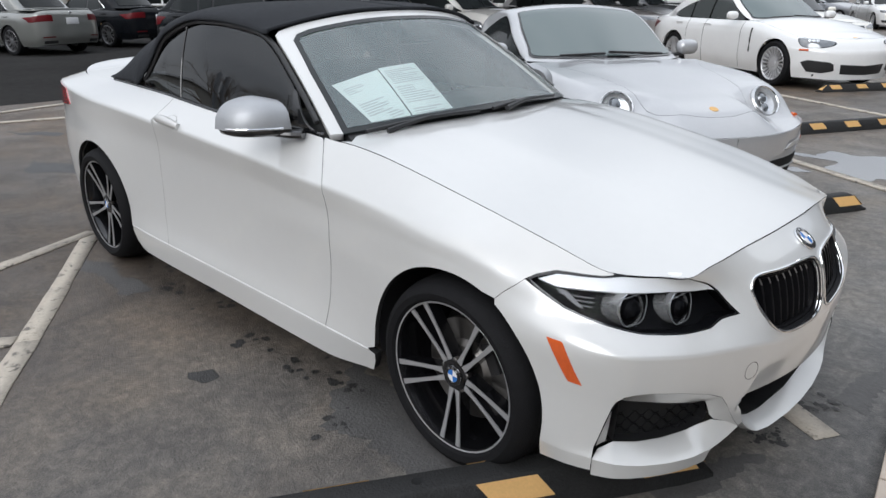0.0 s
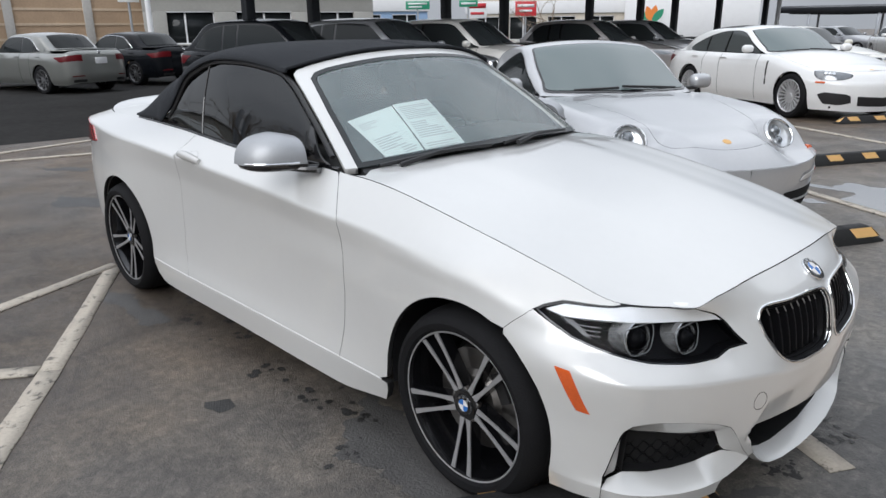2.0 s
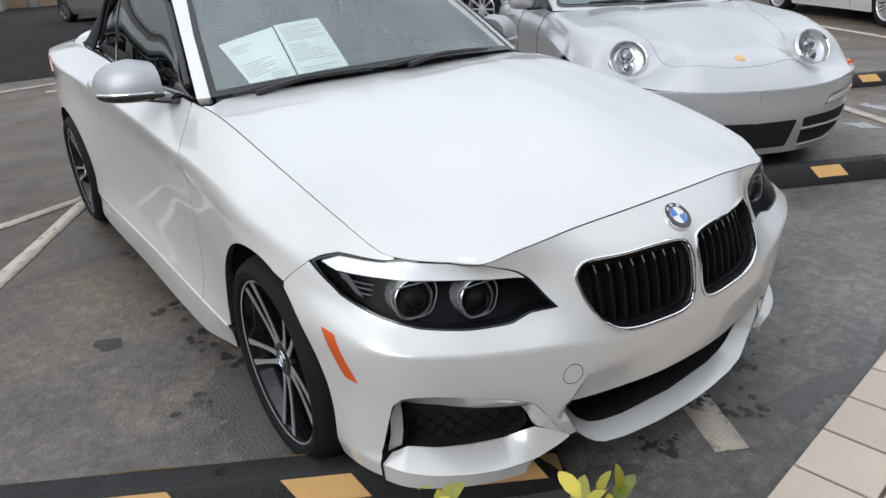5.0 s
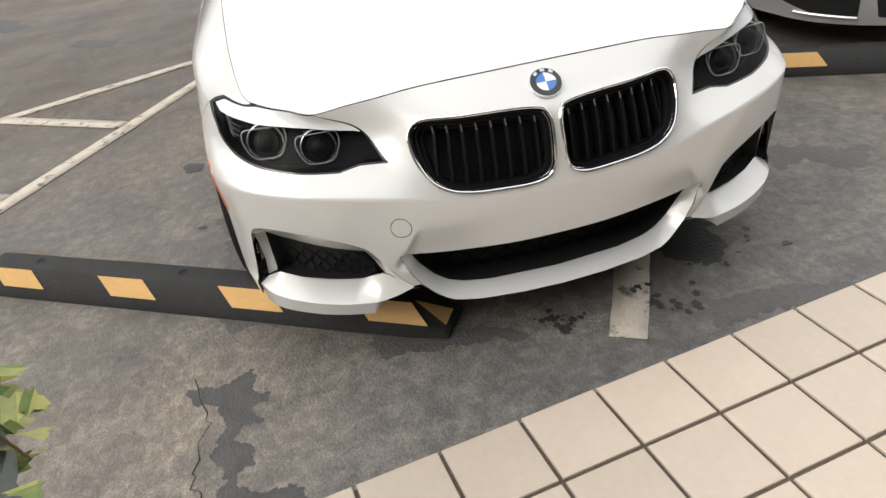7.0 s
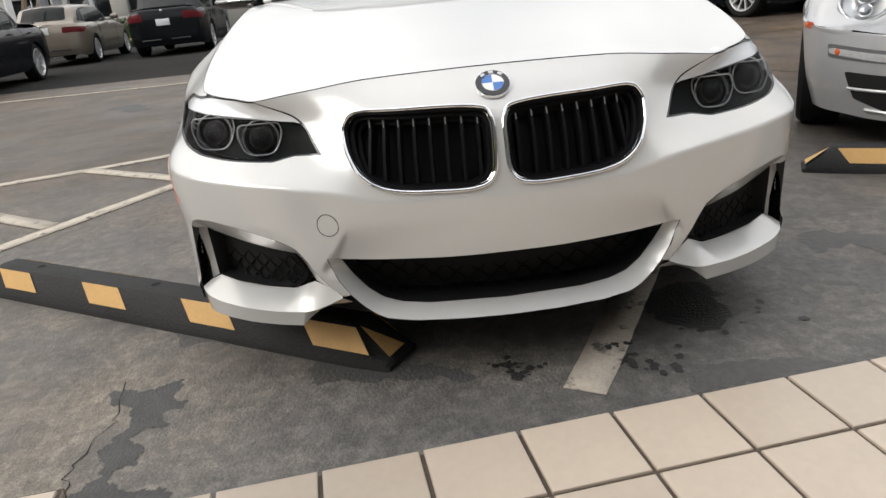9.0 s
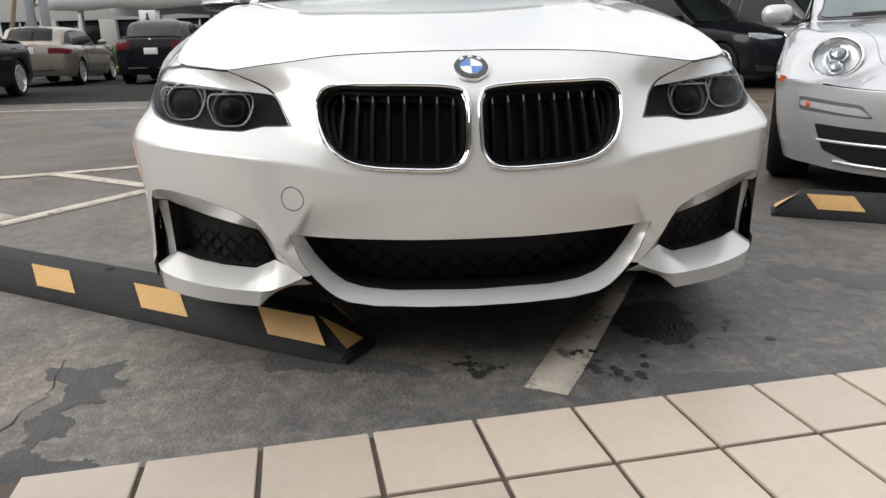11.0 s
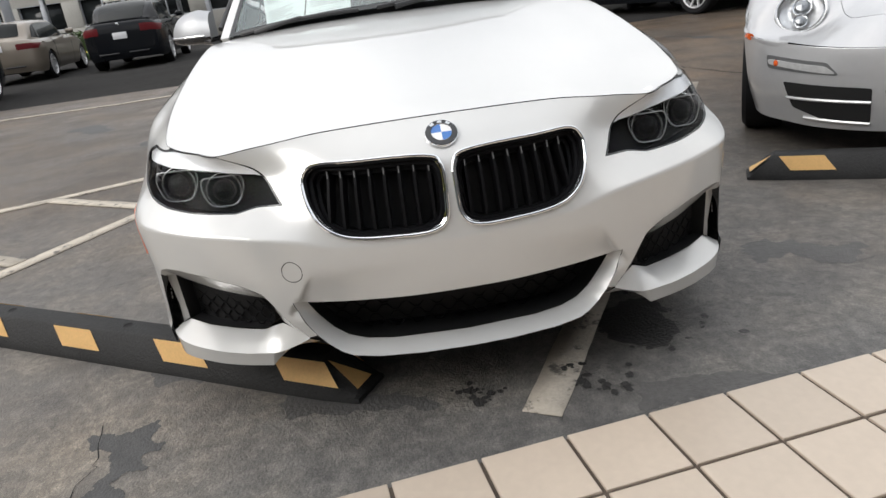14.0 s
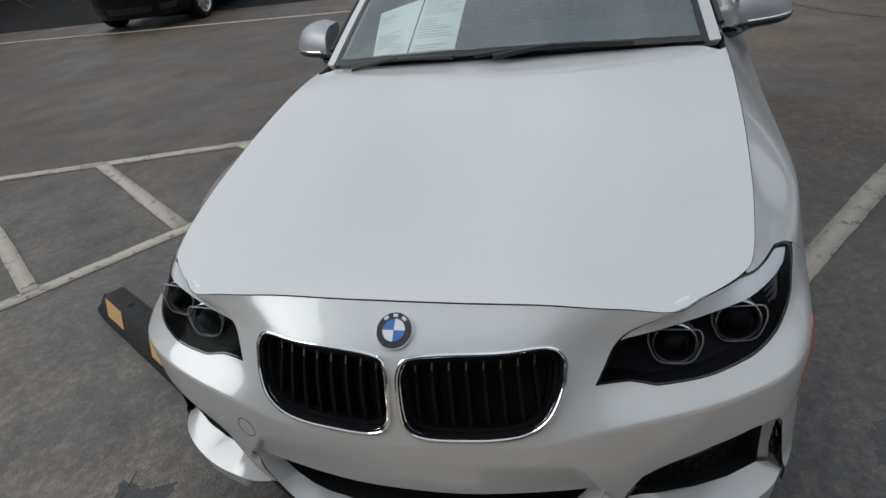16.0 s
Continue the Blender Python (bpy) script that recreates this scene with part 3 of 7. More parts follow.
for a, b, w in (((.846, .153), (-1.776, 1.61), .108), ((-1.776, 1.61), (-3.41, 2.58), .10),
                ((-3.24, -.78), (-1.905, -1.555), .10), ((-1.905, -1.555), (-.50, -2.41), .10), ((-.50, -2.41), (.62, -3.08), .10),
                ((-3.24, -.78), (-2.53, -2.43), .10), ((-2.53, -2.43), (-2.175, -3.45), .10), ((-2.175, -3.45), (-1.80, -4.55), .10),
                ((-1.94, -1.60), (-2.525, -2.43), .09), ((-1.18, -2.06), (-2.175, -3.44), .09), ((-.46, -2.46), (-1.83, -4.4), .09),
                ((.50, 3.74), (-3.4, 6.06), .10), ((-.30, 7.62), (-4.5, 10.2), .10), ((-1.6, 11.5), (-5.7, 14.0), .10),
                ((-8.1, -12), (-8.1, -3.6), .09), ((-8.1, -3.6), (-8.81, -.19), .09), ((-8.81, -.19), (-9.4, 2.2), .09), ((-8.17, -.33), (-7.4, 2.6), .09)):
    stripe(a, b, w)


# ---- stains, cracks and puddles ----
def stain(polys, mat, label, level, name="stain"):
    V, F = [], []
    for i, p in enumerate(polys):
        res = delaunay_2d_cdt([Vector(q) for q in p], [(i, (i + 1) % len(p)) for i in range(len(p))], [], 1, 1e-6)
        k = len(V)
        V += [(q[0], q[1], level + i % 40 * .00005) for q in res[0]]
        for f in res[2]:
            a, b, c = (res[0][i] for i in f[:3])
            up = (b - a).cross(c - a) if len(f) == 3 else 1
            F.append(tuple(k + i for i in (f if up > 0 else f[::-1])))
    return tagged(part(name, (np.array(V), F), mat), label, "stain", kind="structure")


def drops(points, seed, n, spread, size):
    rng = np.random.default_rng(seed)
    out = []
    for x, y in points:
        for i in range(n):
            c = np.array((x, y)) + rng.normal(0, spread, 2)
            r = size * rng.uniform(.3, 1.3)
            a = np.linspace(0, 2 * np.pi, 12, endpoint=False)
            out.append(c + np.stack([np.cos(a) * rng.uniform(.7, 1.5), np.sin(a)], 1) * (r * rng.uniform(.7, 1.2, 12))[:, None])
    return out


def crack(points, w, seed):
    rng = np.random.default_rng(seed)
    p = dense(points, .035, False)
    p = p + rng.normal(0, .010, p.shape)
    e = np.gradient(p, axis=0)
    nrm = np.stack([-e[:, 1], e[:, 0]], 1) / (np.linalg.norm(e, axis=1)[:, None] + 1e-9)
    h = (w * rng.uniform(.25, 1.0, len(p)))[:, None]
    return np.concatenate([p + nrm * h, (p - nrm * h)[::-1]])


M_PEEL = material("dark_bare_asphalt", (.062, .061, .060), .55, 0, 0, .4, .4, 14, .35, 160)
M_OIL = material("oil_soaked_asphalt", (.032, .031, .030), .5, 0, 0, .5, .4, 12, .6, 110)
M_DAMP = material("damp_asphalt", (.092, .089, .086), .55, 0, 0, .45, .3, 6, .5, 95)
M_WET = material("standing_water", (.16, .16, .16), .05, 0, .6, 1.0, .1, 3)
M_CRACK = material("crack_shadow", (.012, .012, .012), .9)
peel = [(0.58, -1.074), (0.583, -1.004), (0.56, -0.958), (0.555, -0.901), (0.623, -0.9), (0.691, -0.859), (0.718, -0.895), (0.779, -0.869), (0.788, -0.924), (0.819, -0.956), (0.866, -0.893), (0.915, -0.89), (0.961, -0.94), (0.99, -0.928), (1.029, -0.813), (1.088, -0.813), (1.118, -0.861), (1.099, -1.0), (1.006, -1.02), (0.969, -0.987), (0.896, -0.987), (0.859, -1.022), (0.805, -0.996), (0.753, -0.99), (0.699, -0.984), (0.67, -1.013), (0.649, -1.057)]
stain([ragged(ragged(peel, .009, 3, .014), .005, 5, .004)], M_PEEL, "dark peeled patch of asphalt beside the walkway", .0012)
stain([crack([(0.536, -1.068), (0.721, -1.038), (0.826, -1.041), (0.94, -1.041), (1.01, -1.044)], .0022, 4)], M_CRACK, "thin crack in the asphalt", .0016, "crack")
stain([ragged([(.40, .46), (.33, .65), (.42, .72), (.52, .69), (.61, .60), (.55, .50)], .022, 6)] + drops([(.42, .56), (.55, .62)], 8, 24, .09, .012), M_OIL, "dark oil stain under the convertible's nose", .0013)
stain(drops([(.724, .04), (.69, -.02), (.72, .29), (.78, .37), (.66, .31)], 9, 9, .022, .013), M_OIL, "small dark oil spots", .0014)
stain([ragged([(-1.15, -1.19), (-1.10, -1.11), (-1.03, -1.12), (-1.03, -1.19), (-1.09, -1.21)], .006, 11)], M_OIL, "round dark oil spot", .0015)
stain(drops([(-2.3, -.74), (-2.05, -.84), (-1.85, -.72), (-1.6, -.74), (-1.2, -.83), (-.87, -.83), (-.65, -.80), (-.45, -1.0)], 12, 7, .055, .020), M_OIL, "dark drips along the car's sill", .0016)
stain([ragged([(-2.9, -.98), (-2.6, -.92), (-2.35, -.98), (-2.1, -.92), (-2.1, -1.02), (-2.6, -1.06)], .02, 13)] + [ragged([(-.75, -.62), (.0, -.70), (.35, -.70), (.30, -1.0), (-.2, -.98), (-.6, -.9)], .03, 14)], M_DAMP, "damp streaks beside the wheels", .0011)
stain([ragged([(-7.5, -.15), (-7.1, .25), (-6.8, .2), (-7.1, -.1)], .05, 15, .05), ragged([(-5.7, -.4), (-5.2, -.15), (-4.9, -.2), (-5.3, -.5)], .05, 16, .05), ragged([(-7.2, 3.8), (-6.4, 4.2), (-5.8, 4.25), (-6.4, 4.0)], .04, 17, .05),
       ragged([(-4.6, -2.3), (-4.3, -1.9), (-4.1, -2.0), (-4.4, -2.4)], .03, 26, .04), ragged([(-6.2, -3.4), (-5.6, -3.0), (-5.4, -3.2), (-6.0, -3.6)], .05, 27, .05)], M_PEEL, "dark smudges on the driving aisle", .0012)
stain([crack([(-5.6, 2.1), (-5.0, 2.6), (-4.5, 2.85), (-3.6, 3.04), (-3.1, 3.3)], .016, 18), crack([(-7.8, 1.2), (-6.8, 1.5), (-5.6, 2.1)], .012, 19)], M_CRACK, "sealed crack across the aisle", .0017, "crack")
stain([ragged([(-1.0, 4.96), (-.79, 4.88), (-.65, 4.86), (-.61, 5.16), (-.43, 5.13), (-.23, 5.25), (0, 5.37), (.42, 5.5), (.7, 4.6), (.28, 4.19), (.17, 4.2), (.04, 4.28), (-.04, 4.11), (-.17, 4.16), (-.33, 4.29), (-.5, 4.33), (-.46, 4.7), (-.62, 4.78), (-.95, 4.83)], .03, 20, .04), ragged([(-.78, 4.11), (-.64, 4.24), (-.44, 4.18), (-.57, 4.12)], .02, 21, .03), ragged([(.29, 3.27), (.38, 3.35), (.47, 3.29), (.38, 3.27)], .01, 22, .02)], M_WET, "shallow puddle reflecting the sky", .0018, "puddle")
stain([ragged([(.02, 1.2), (.2, 1.55), (.34, 1.5), (.20, 1.1)], .03, 23), ragged([(.55, -.50), (.66, -.1), (.74, -.12), (.66, -.55)], .02, 24), ragged([(.80, .45), (.86, 1.3), (.93, 1.3), (.90, .4)], .02, 25)], M_DAMP, "damp patches near the walkway", .0010)


# ---- wheel stops ----
def wheel_stop(mid, angle, label):
    L, W, H = 1.90, .17, .115
    st = thing("wheel_stop", label, "wheel stop", pose(mid[0], mid[1], 0, 0, 0, angle), "wheel stops in the parking bays")
    prof = [(-.085, 0), (-.083, .02), (-.045, .108), (-.034, .115), (.034, .115), (.045, .108), (.083, .02), (.085, 0)]
    n = len(prof)
    V, F = [], []
    ends = [(-L / 2, 0), (-L / 2 + .015, .25), (-L / 2 + .12, 1), (L / 2 - .12, 1), (L / 2 - .015, .25), (L / 2, 0)]
    for x, k in ends:
        V += [(x, a * (.85 + .15 * k), max(b * k, .0 if b == 0 else .015)) for a, b in prof]
    for i in range(len(ends) - 1):
        F += [(i * n + j, i * n + j + 1, (i + 1) * n + j + 1, (i + 1) * n + j) for j in range(n - 1)]
    F += [tuple(range(n))[::-1], tuple((len(ends) - 1) * n + j for j in range(n))]
    part("stop_body", (np.array(V), F), M_STOP, st)
    for x in (-.69, -.2, .29, .775):
        for sgn in (-1, 1):
            k, sl = .095, .03
            q = [(x - k + sl * .7, sgn * .0725, .044), (x + k + sl * .7, sgn * .0725, .044), (x + k - sl, sgn * .0462, .107), (x - k - sl, sgn * .0462, .107)]
            q2 = [(a, b + sgn * .0025, c + .0012) for a, b, c in q]
            part("reflective_patch", (np.array(q2), [(0, 1, 2, 3) if sgn < 0 else (3, 2, 1, 0)]), M_YELLOW, st)
    for sgn in (-1, 1):
        q2 = [(sgn * (L / 2 - .014), -.050, .032), (sgn * (L / 2 - .014), .03, .032), (sgn * (L / 2 - .105), -.040, .108)]
        part("end_patch", (np.array(q2) + (sgn * .003, 0, .003), [(0, 1, 2) if sgn > 0 else (2, 1, 0)]), M_YELLOW, st)
    for i in (-.62, 0, .62):
        part("bolt_hole", lathe([(.016, .1162), (.014, .1152), (.0001, .1152)], 14, "z"), M_VOID, st).location = (i, 0, 0)
    return st


A = math.degrees(math.atan2(.855, .52))
wheel_stop((.095, -1.096), A, "black rubber wheel stop with worn yellow patches under the convertible's nose")
wheel_stop((-.335, 2.45), 62.5, "black rubber wheel stop with yellow patches before the silver coupe")
wheel_stop((-1.0, 6.30), 62.5, "black rubber wheel stop with yellow patches in an empty bay")
wheel_stop((-1.66, 10.55), A, "black rubber wheel stop with yellow patches before the white saloon")

# ---- tiled apron ----
E1, E2 = np.array((-.128, .9918)), np.array((.9918, .128))
ORG = np.array((1.049, -.038))


def apron(u, v):
    return tuple(ORG + E1 * u + E2 * v)


base = part("pavement", prism([apron(u, v) for u, v in ((-.915, 0), (-.915, 6), (16, 6), (16, 0))], -.05, .046), M_GROUT)
tagged(base, "beige square tiled walkway with dark grout", "walkway", kind="structure")
side_base = part("pavement", prism([apron(u, v) for u, v in ((-9, -.13), (-9, 6), (-.955, 6), (-.955, -.13))], -.05, .046), M_GROUT)
tagged(side_base, "beige tiled walkway beyond an expansion joint", "walkway", kind="structure")
joint = part("expansion_joint", prism([apron(u, v) for u, v in ((-.953, -.12), (-.953, 6), (-.917, 6), (-.917, -.0))], -.05, .05), M_JOINT)
tagged(joint, "grey-brown filled expansion joint between tiled walkways", "joint", kind="structure")
TS = .2115
tile_bm = bmesh.new()
bmesh.ops.create_cube(tile_bm, size=1)
bmesh.ops.scale(tile_bm, vec=(TS - .010, TS - .010, .012), verts=tile_bm.verts)
bmesh.ops.bevel(tile_bm, geom=[e for e in tile_bm.edges if all(v.co.z > 0 for v in e.verts)], offset=.003, segments=2, profile=.5, affect="EDGES")
tile_me = bpy.data.meshes.new("tile")
tile_bm.to_mesh(tile_me)
tile_me.materials.append(M_TILE)
rng = random.Random(5)
rot = Matrix.Rotation(math.atan2(E1[1], E1[0]), 4, "Z")


def lay(under, rows, cols, u0, v0, far):
    """Tiles as pieces of their own; past the column far, joined into one mesh."""
    rest = []
    for i in rows:
        for j in cols:
            x, y = apron(u0 + i * TS + TS / 2, v0 + j * TS + TS / 2)
            if far[0] <= i < far[1]:
                t = new("tile", tile_me)
                t.parent = under
                t.matrix_basis = Matrix.Translation((x, y, .0462 + rng.uniform(0, .0012))) @ rot @ Matrix.Rotation(radians(rng.uniform(-.25, .25)), 4, "Z")
            else:
                rest.append((x, y))
    hh = (TS - .010) / 2
    V, F = [], []
    for x, y in rest:
        k = len(V)
        for a, b in ((-1, -1), (1, -1), (1, 1), (-1, 1)):
            V.append((*(np.array((x, y)) + E1 * a * hh + E2 * b * hh), .0525))
        F.append((k, k + 3, k + 2, k + 1))
    if V:
        tagged(part("far_tiles", (np.array(V), F), M_TILE, under), kind="stuff")


lay(base, range(-4, 74), range(0, 12), 0.0, -.013, (-4, 18))
lay(side_base, range(-38, 0), range(0, 12), -.960, -.125, (-8, 0))
# ---- the white convertible ----
car = thing("convertible_car", "white two-door convertible with black canvas top raised, parked askew", "car", pose(0, 0, 0))


def v_of_z(p, z):
    """The line number v at which the flank is z high."""
    vs = np.linspace(0, 8, 161)
    out = []
    for a, b in zip(np.atleast_1d(p), np.atleast_1d(z)):
        out.append(np.interp(b, flank(np.full(161, a), vs)[:, 2], vs))
    return np.array(out)


def over(poly):
    """The same outline on the other half of the nose."""
    q = np.array(poly, float)[::-1].copy()
    q[:, 0] = 2 * P_NOSE - q[:, 0]
    return q


def arch(x0, z0, r, a0, a1, n=26):
    """A wheel arch on the flank, as (p, v), from the angle a0 to a1 (degrees, 0 ahead, 90 up)."""
    a = np.radians(np.linspace(a0, a1, n))
    p = x0 + r * np.cos(a)
    z = z0 + r * np.sin(a)
    return np.stack([p, v_of_z(p, z)], 1)


def on_z(points):
    """(p, z) on the flank to (p, v)."""
    q = np.array(points, float)
    return np.stack([q[:, 0], v_of_z(q[:, 0], q[:, 1])], 1)


LAMP_LOW = [(.85, 7.98)] + [tuple(q) for q in on_z([(.903, .7002), (.941, .6486), (.973, .6135), (.90, .6125), (.875, .608), (.845, .602), (.75, .6065), (.62, .617), (.51, .634), (.376, .6625), (.254, .7166)])]
LAMP_TOP = [(.275, 7.1), (.322, 7.38), (.43, 7.66), (.544, 7.9)]
LAMP = np.array(LAMP_LOW + LAMP_TOP + [(.60, 7.985), (.72, 7.985)])
KIDNEY = on_z([(1.030, .6740), (1.066, .7005), (1.17, .7024), (1.345, .6959), (1.379, .6738), (1.383, .6107), (1.375, .5472), (1.335, .5221), (1.238, .5224), (1.165, .5276), (1.113, .5405), (1.071, .569), (1.047, .606), (1.033, .6420)])
# the edge of the fog lamp recess, from its outer foot over the top and down to the shelf's inner end
LIP = on_z([(.503, .285), (.513, .315), (.526, .363), (.538, .402), (.552, .436), (.572, .453), (.60, .460), (.645, .461), (.735, .449), (.83, .422), (.885, .397), (.912, .362), (.935, .328), (.955, .300), (.975, .281), (.988, .268)])


CHEEK = on_z([(.966, .372), (.970, .350), (.985, .312), (1.008, .272), (1.035, .243), (1.065, .221), (1.093, .21), (1.162, .2015), (P_NOSE, .197)])
arch_front = arch(0, .33, .352, 68, -4)

# nose: bumper with its openings
low = np.concatenate([[(.342, .05), (.39, .05), (.44, .05), (.500, .05)], dense(np.concatenate([on_z([(.501, .246)]), LIP[:1]]) * (1, .09), .012, False)[:-1] / (1, .09), dense(LIP * (1, .09), .012, False) / (1, .09), CHEEK[3::-1], on_z([(1.0, .3665), (1.1, .362), (1.25, .360), (P_NOSE, .360)])])
half = np.concatenate([low, [(P_NOSE, 7.98), (1.2, 7.98), (1.0, 7.98)], LAMP_LOW[:-1], [(.25, 6.84), (.177, 5.65)], arch_front[3:]])
right = half[len(low) + 1:]
whole = np.concatenate([low[:-1], over(low), over(right), right])
kid_r, kid_l = closed_curve(KIDNEY, 4), over(closed_curve(KIDNEY, 4))
bumper = panel("front_bumper", skin(flank, whole, [kid_r, kid_l], .014, gap=.0008, flange=.004), M_WHITE, car)
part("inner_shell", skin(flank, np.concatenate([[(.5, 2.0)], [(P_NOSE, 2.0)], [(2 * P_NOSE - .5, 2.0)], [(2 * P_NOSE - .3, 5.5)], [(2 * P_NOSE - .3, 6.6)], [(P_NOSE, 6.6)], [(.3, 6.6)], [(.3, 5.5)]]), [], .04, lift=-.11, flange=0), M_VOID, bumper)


def at_z(points, s):
    """Places (p, z, out) beside the flank's outline: p along it, z up, out from its widest line."""
    q = np.array(points, float)
    e = 1e-3
    t = np.stack([plan_x(q[:, 0] + e) - plan_x(q[:, 0] - e), plan_w(q[:, 0] + e) - plan_w(q[:, 0] - e)], 1)
    t /= np.linalg.norm(t, axis=1)[:, None]
    w = plan_w(q[:, 0]) + t[:, 0] * q[:, 2]
    return np.stack([plan_x(q[:, 0]) - t[:, 1] * q[:, 2], -s * w, q[:, 1]], 1)


def ruled(a, b, s, rows=4):
    """A strip from the line a to the line b, both brought to the same spacing."""
    def evenly(c, n=60):
        k = np.concatenate(([0], np.cumsum(np.linalg.norm(np.diff(c, axis=0), axis=1))))
        return np.stack([np.interp(np.linspace(0, k[-1], n), k, c[:, i]) for i in range(3)], 1)
    a, b = evenly(np.asarray(a)), evenly(np.asarray(b))
    V = np.concatenate([a + (b - a) * t for t in np.linspace(0, 1, rows)])
    F = [(r * 60 + i, (r + 1) * 60 + i, (r + 1) * 60 + i + 1, r * 60 + i + 1) for r in range(rows - 1) for i in range(59)]
    return V, (F if s == 1 else [f[::-1] for f in F])


def mesh_fill(rim, n, cell, bar, back=.0):
    """A honeycomb of wavy bars inside a rim of points, facing n."""
    n = n / np.linalg.norm(n)
    mid = rim.mean(0)
    a = np.cross((0, 0, 1), n)
    a /= np.linalg.norm(a)
    b = np.cross(n, a)
    uv = np.stack([(rim - mid) @ a, (rim - mid) @ b], 1)
    dep = (rim - mid) @ n
    lo, hi = uv.min(0), uv.max(0)
    bits = []
    rows = int((hi[1] - lo[1]) / cell) + 1
    for r in range(rows):
        y0 = lo[1] + cell * (r + .5)
        line = []
        xs = np.arange(lo[0], hi[0], cell * .3)
        for i, x in enumerate(xs):
            ph = (i + (4 if r % 2 else 0)) % 8
            y = y0 + cell * .36 * (1 if ph in (0, 1, 2) else -1 if ph in (4, 5, 6) else 0)
            q = np.array((x, y))
            d = np.interp(x, [lo[0], 0, hi[0]], [dep[uv[:, 0].argmin()], dep[np.abs(uv[:, 0]).argmin()], dep[uv[:, 0].argmax()]])
            if inside(q[None], uv)[0]:
                line.append(mid + a * x + b * y + n * (d + back))
            elif len(line) > 2:
                bits.append(tube(line, bar, False, 4, 1.0, n))
                line = []
            else:
                line = []
        if len(line) > 2:
            bits.append(tube(line, bar, False, 4, 1.0, n))
    return merged(*bits)


def cap(rim, n, back):
    """A dark plate behind an opening."""
    mid = rim.mean(0)
    V = np.concatenate([rim - n * back, [mid - n * back]])
    k = len(rim)
    return V, [(i, (i + 1) % k, k) for i in range(k)]


def _cube(s):
    x, y, z = (a / 2 for a in s)
    V = np.array([(a, b, c) for a in (-x, x) for b in (-y, y) for c in (-z, z)])
    return V, [(0, 1, 3, 2), (4, 6, 7, 5), (0, 4, 5, 1), (2, 3, 7, 6), (0, 2, 6, 4), (1, 5, 7, 3)]


def ruled_p(a, b, s, rows=4, n=60):
    """A strip between two lines of (p, z, out), matched by their way along p."""
    def even(c):
        c = np.array(c, float)
        k = np.linspace(0, 1, n)
        t = (c[:, 0] - c[0, 0]) / (c[-1, 0] - c[0, 0])
        return np.stack([np.interp(k, t, c[:, i]) for i in range(3)], 1)
    A, B = at_z(even(a), s), at_z(even(b), s)
    V = np.concatenate([A + (B - A) * t for t in np.linspace(0, 1, rows)])
    F = [(r * n + i, (r + 1) * n + i, (r + 1) * n + i + 1, r * n + i + 1) for r in range(rows - 1) for i in range(n - 1)]
    return V, (F if s == 1 else [f[::-1] for f in F])


# the blades under the fog lamps and the lip of the intake
EDGE = [(.501, .246, -.008), (.56, .243, -.001), (.64, .238, .004), (.72, .234, .005), (.80, .229, .002), (.877, .226, -.007), (.904, .230, -.008), (.945, .246, -.006), (.985, .265, -.004)]
FOOT = [(.501, .191, -.014), (.56, .192, -.007), (.64, .193, -.003), (.72, .191, -.003), (.80, .188, -.007), (.866, .186, -.012)]
NOTCH = [(.866, .186, -.012), (.886, .205, -.022), (.907, .220, -.030), (.945, .234, -.036), (1.0, .240, -.036)]
CHEEK_EDGE = [(.985, .312, -.003), (1.008, .272, -.006), (1.035, .243, -.006), (1.065, .221, -.003), (1.093, .21, .001), (1.162, .2015, .004), (1.28, .198, .006), (P_NOSE, .197, .006)]
HOLE_EDGE = [(.988, .362, -.030), (1.006, .316, -.048), (1.04, .272, -.054), (1.078, .243, -.057), (1.124, .228, -.058), (1.2, .220, -.058), (P_NOSE, .217, -.058)]
SHELF_BACK = [(.515, .266, -.034), (.56, .284, -.048), (.62, .277, -.058), (.72, .266, -.068), (.83, .263, -.070), (.872, .282, -.056), (.905, .297, -.040), (.945, .290, -.020), (.985, .268, -.006)]
MESH_TOP = [(.552, .428, -.012), (.566, .424, -.038), (.65, .412, -.040), (.75, .394, -.036), (.866, .371, -.039), (.884, .345, -.044), (.900, .312, -.044)]
MESH_RIM = [(.566, .421, -.042), (.65, .410, -.044), (.75, .392, -.040), (.862, .369, -.043), (.888, .322, -.048), (.882, .300, -.054), (.84, .270, -.070), (.74, .269, -.068), (.65, .275, -.060), (.558, .286, -.050)]
SLOT_IN = [(.553, .425, -.014), (.556, .38, -.022), (.549, .325, -.030), (.534, .268, -.032)]
SLOT_OUT = [(.553, .436, 0), (.540, .402, 0), (.528, .363, 0), (.515, .315, 0), (.505, .280, 0), (.501, .246, -.006)]


def on_body(points):
    """(p, z) of the body's skin with its way out from the outline."""
    q = np.array(points, float)
    P = flank(q[:, 0], on_z(q[:, :2])[:, 1])
    e = 1e-3
    t = np.stack([plan_x(q[:, 0] + e) - plan_x(q[:, 0] - e), plan_w(q[:, 0] + e) - plan_w(q[:, 0] - e)], 1)
    t /= np.linalg.norm(t, axis=1)[:, None]
    o = (P[:, 0] - plan_x(q[:, 0])) * -t[:, 1] + (P[:, 1] - plan_w(q[:, 0])) * t[:, 0]
    return np.stack([q[:, 0], q[:, 1], o], 1)


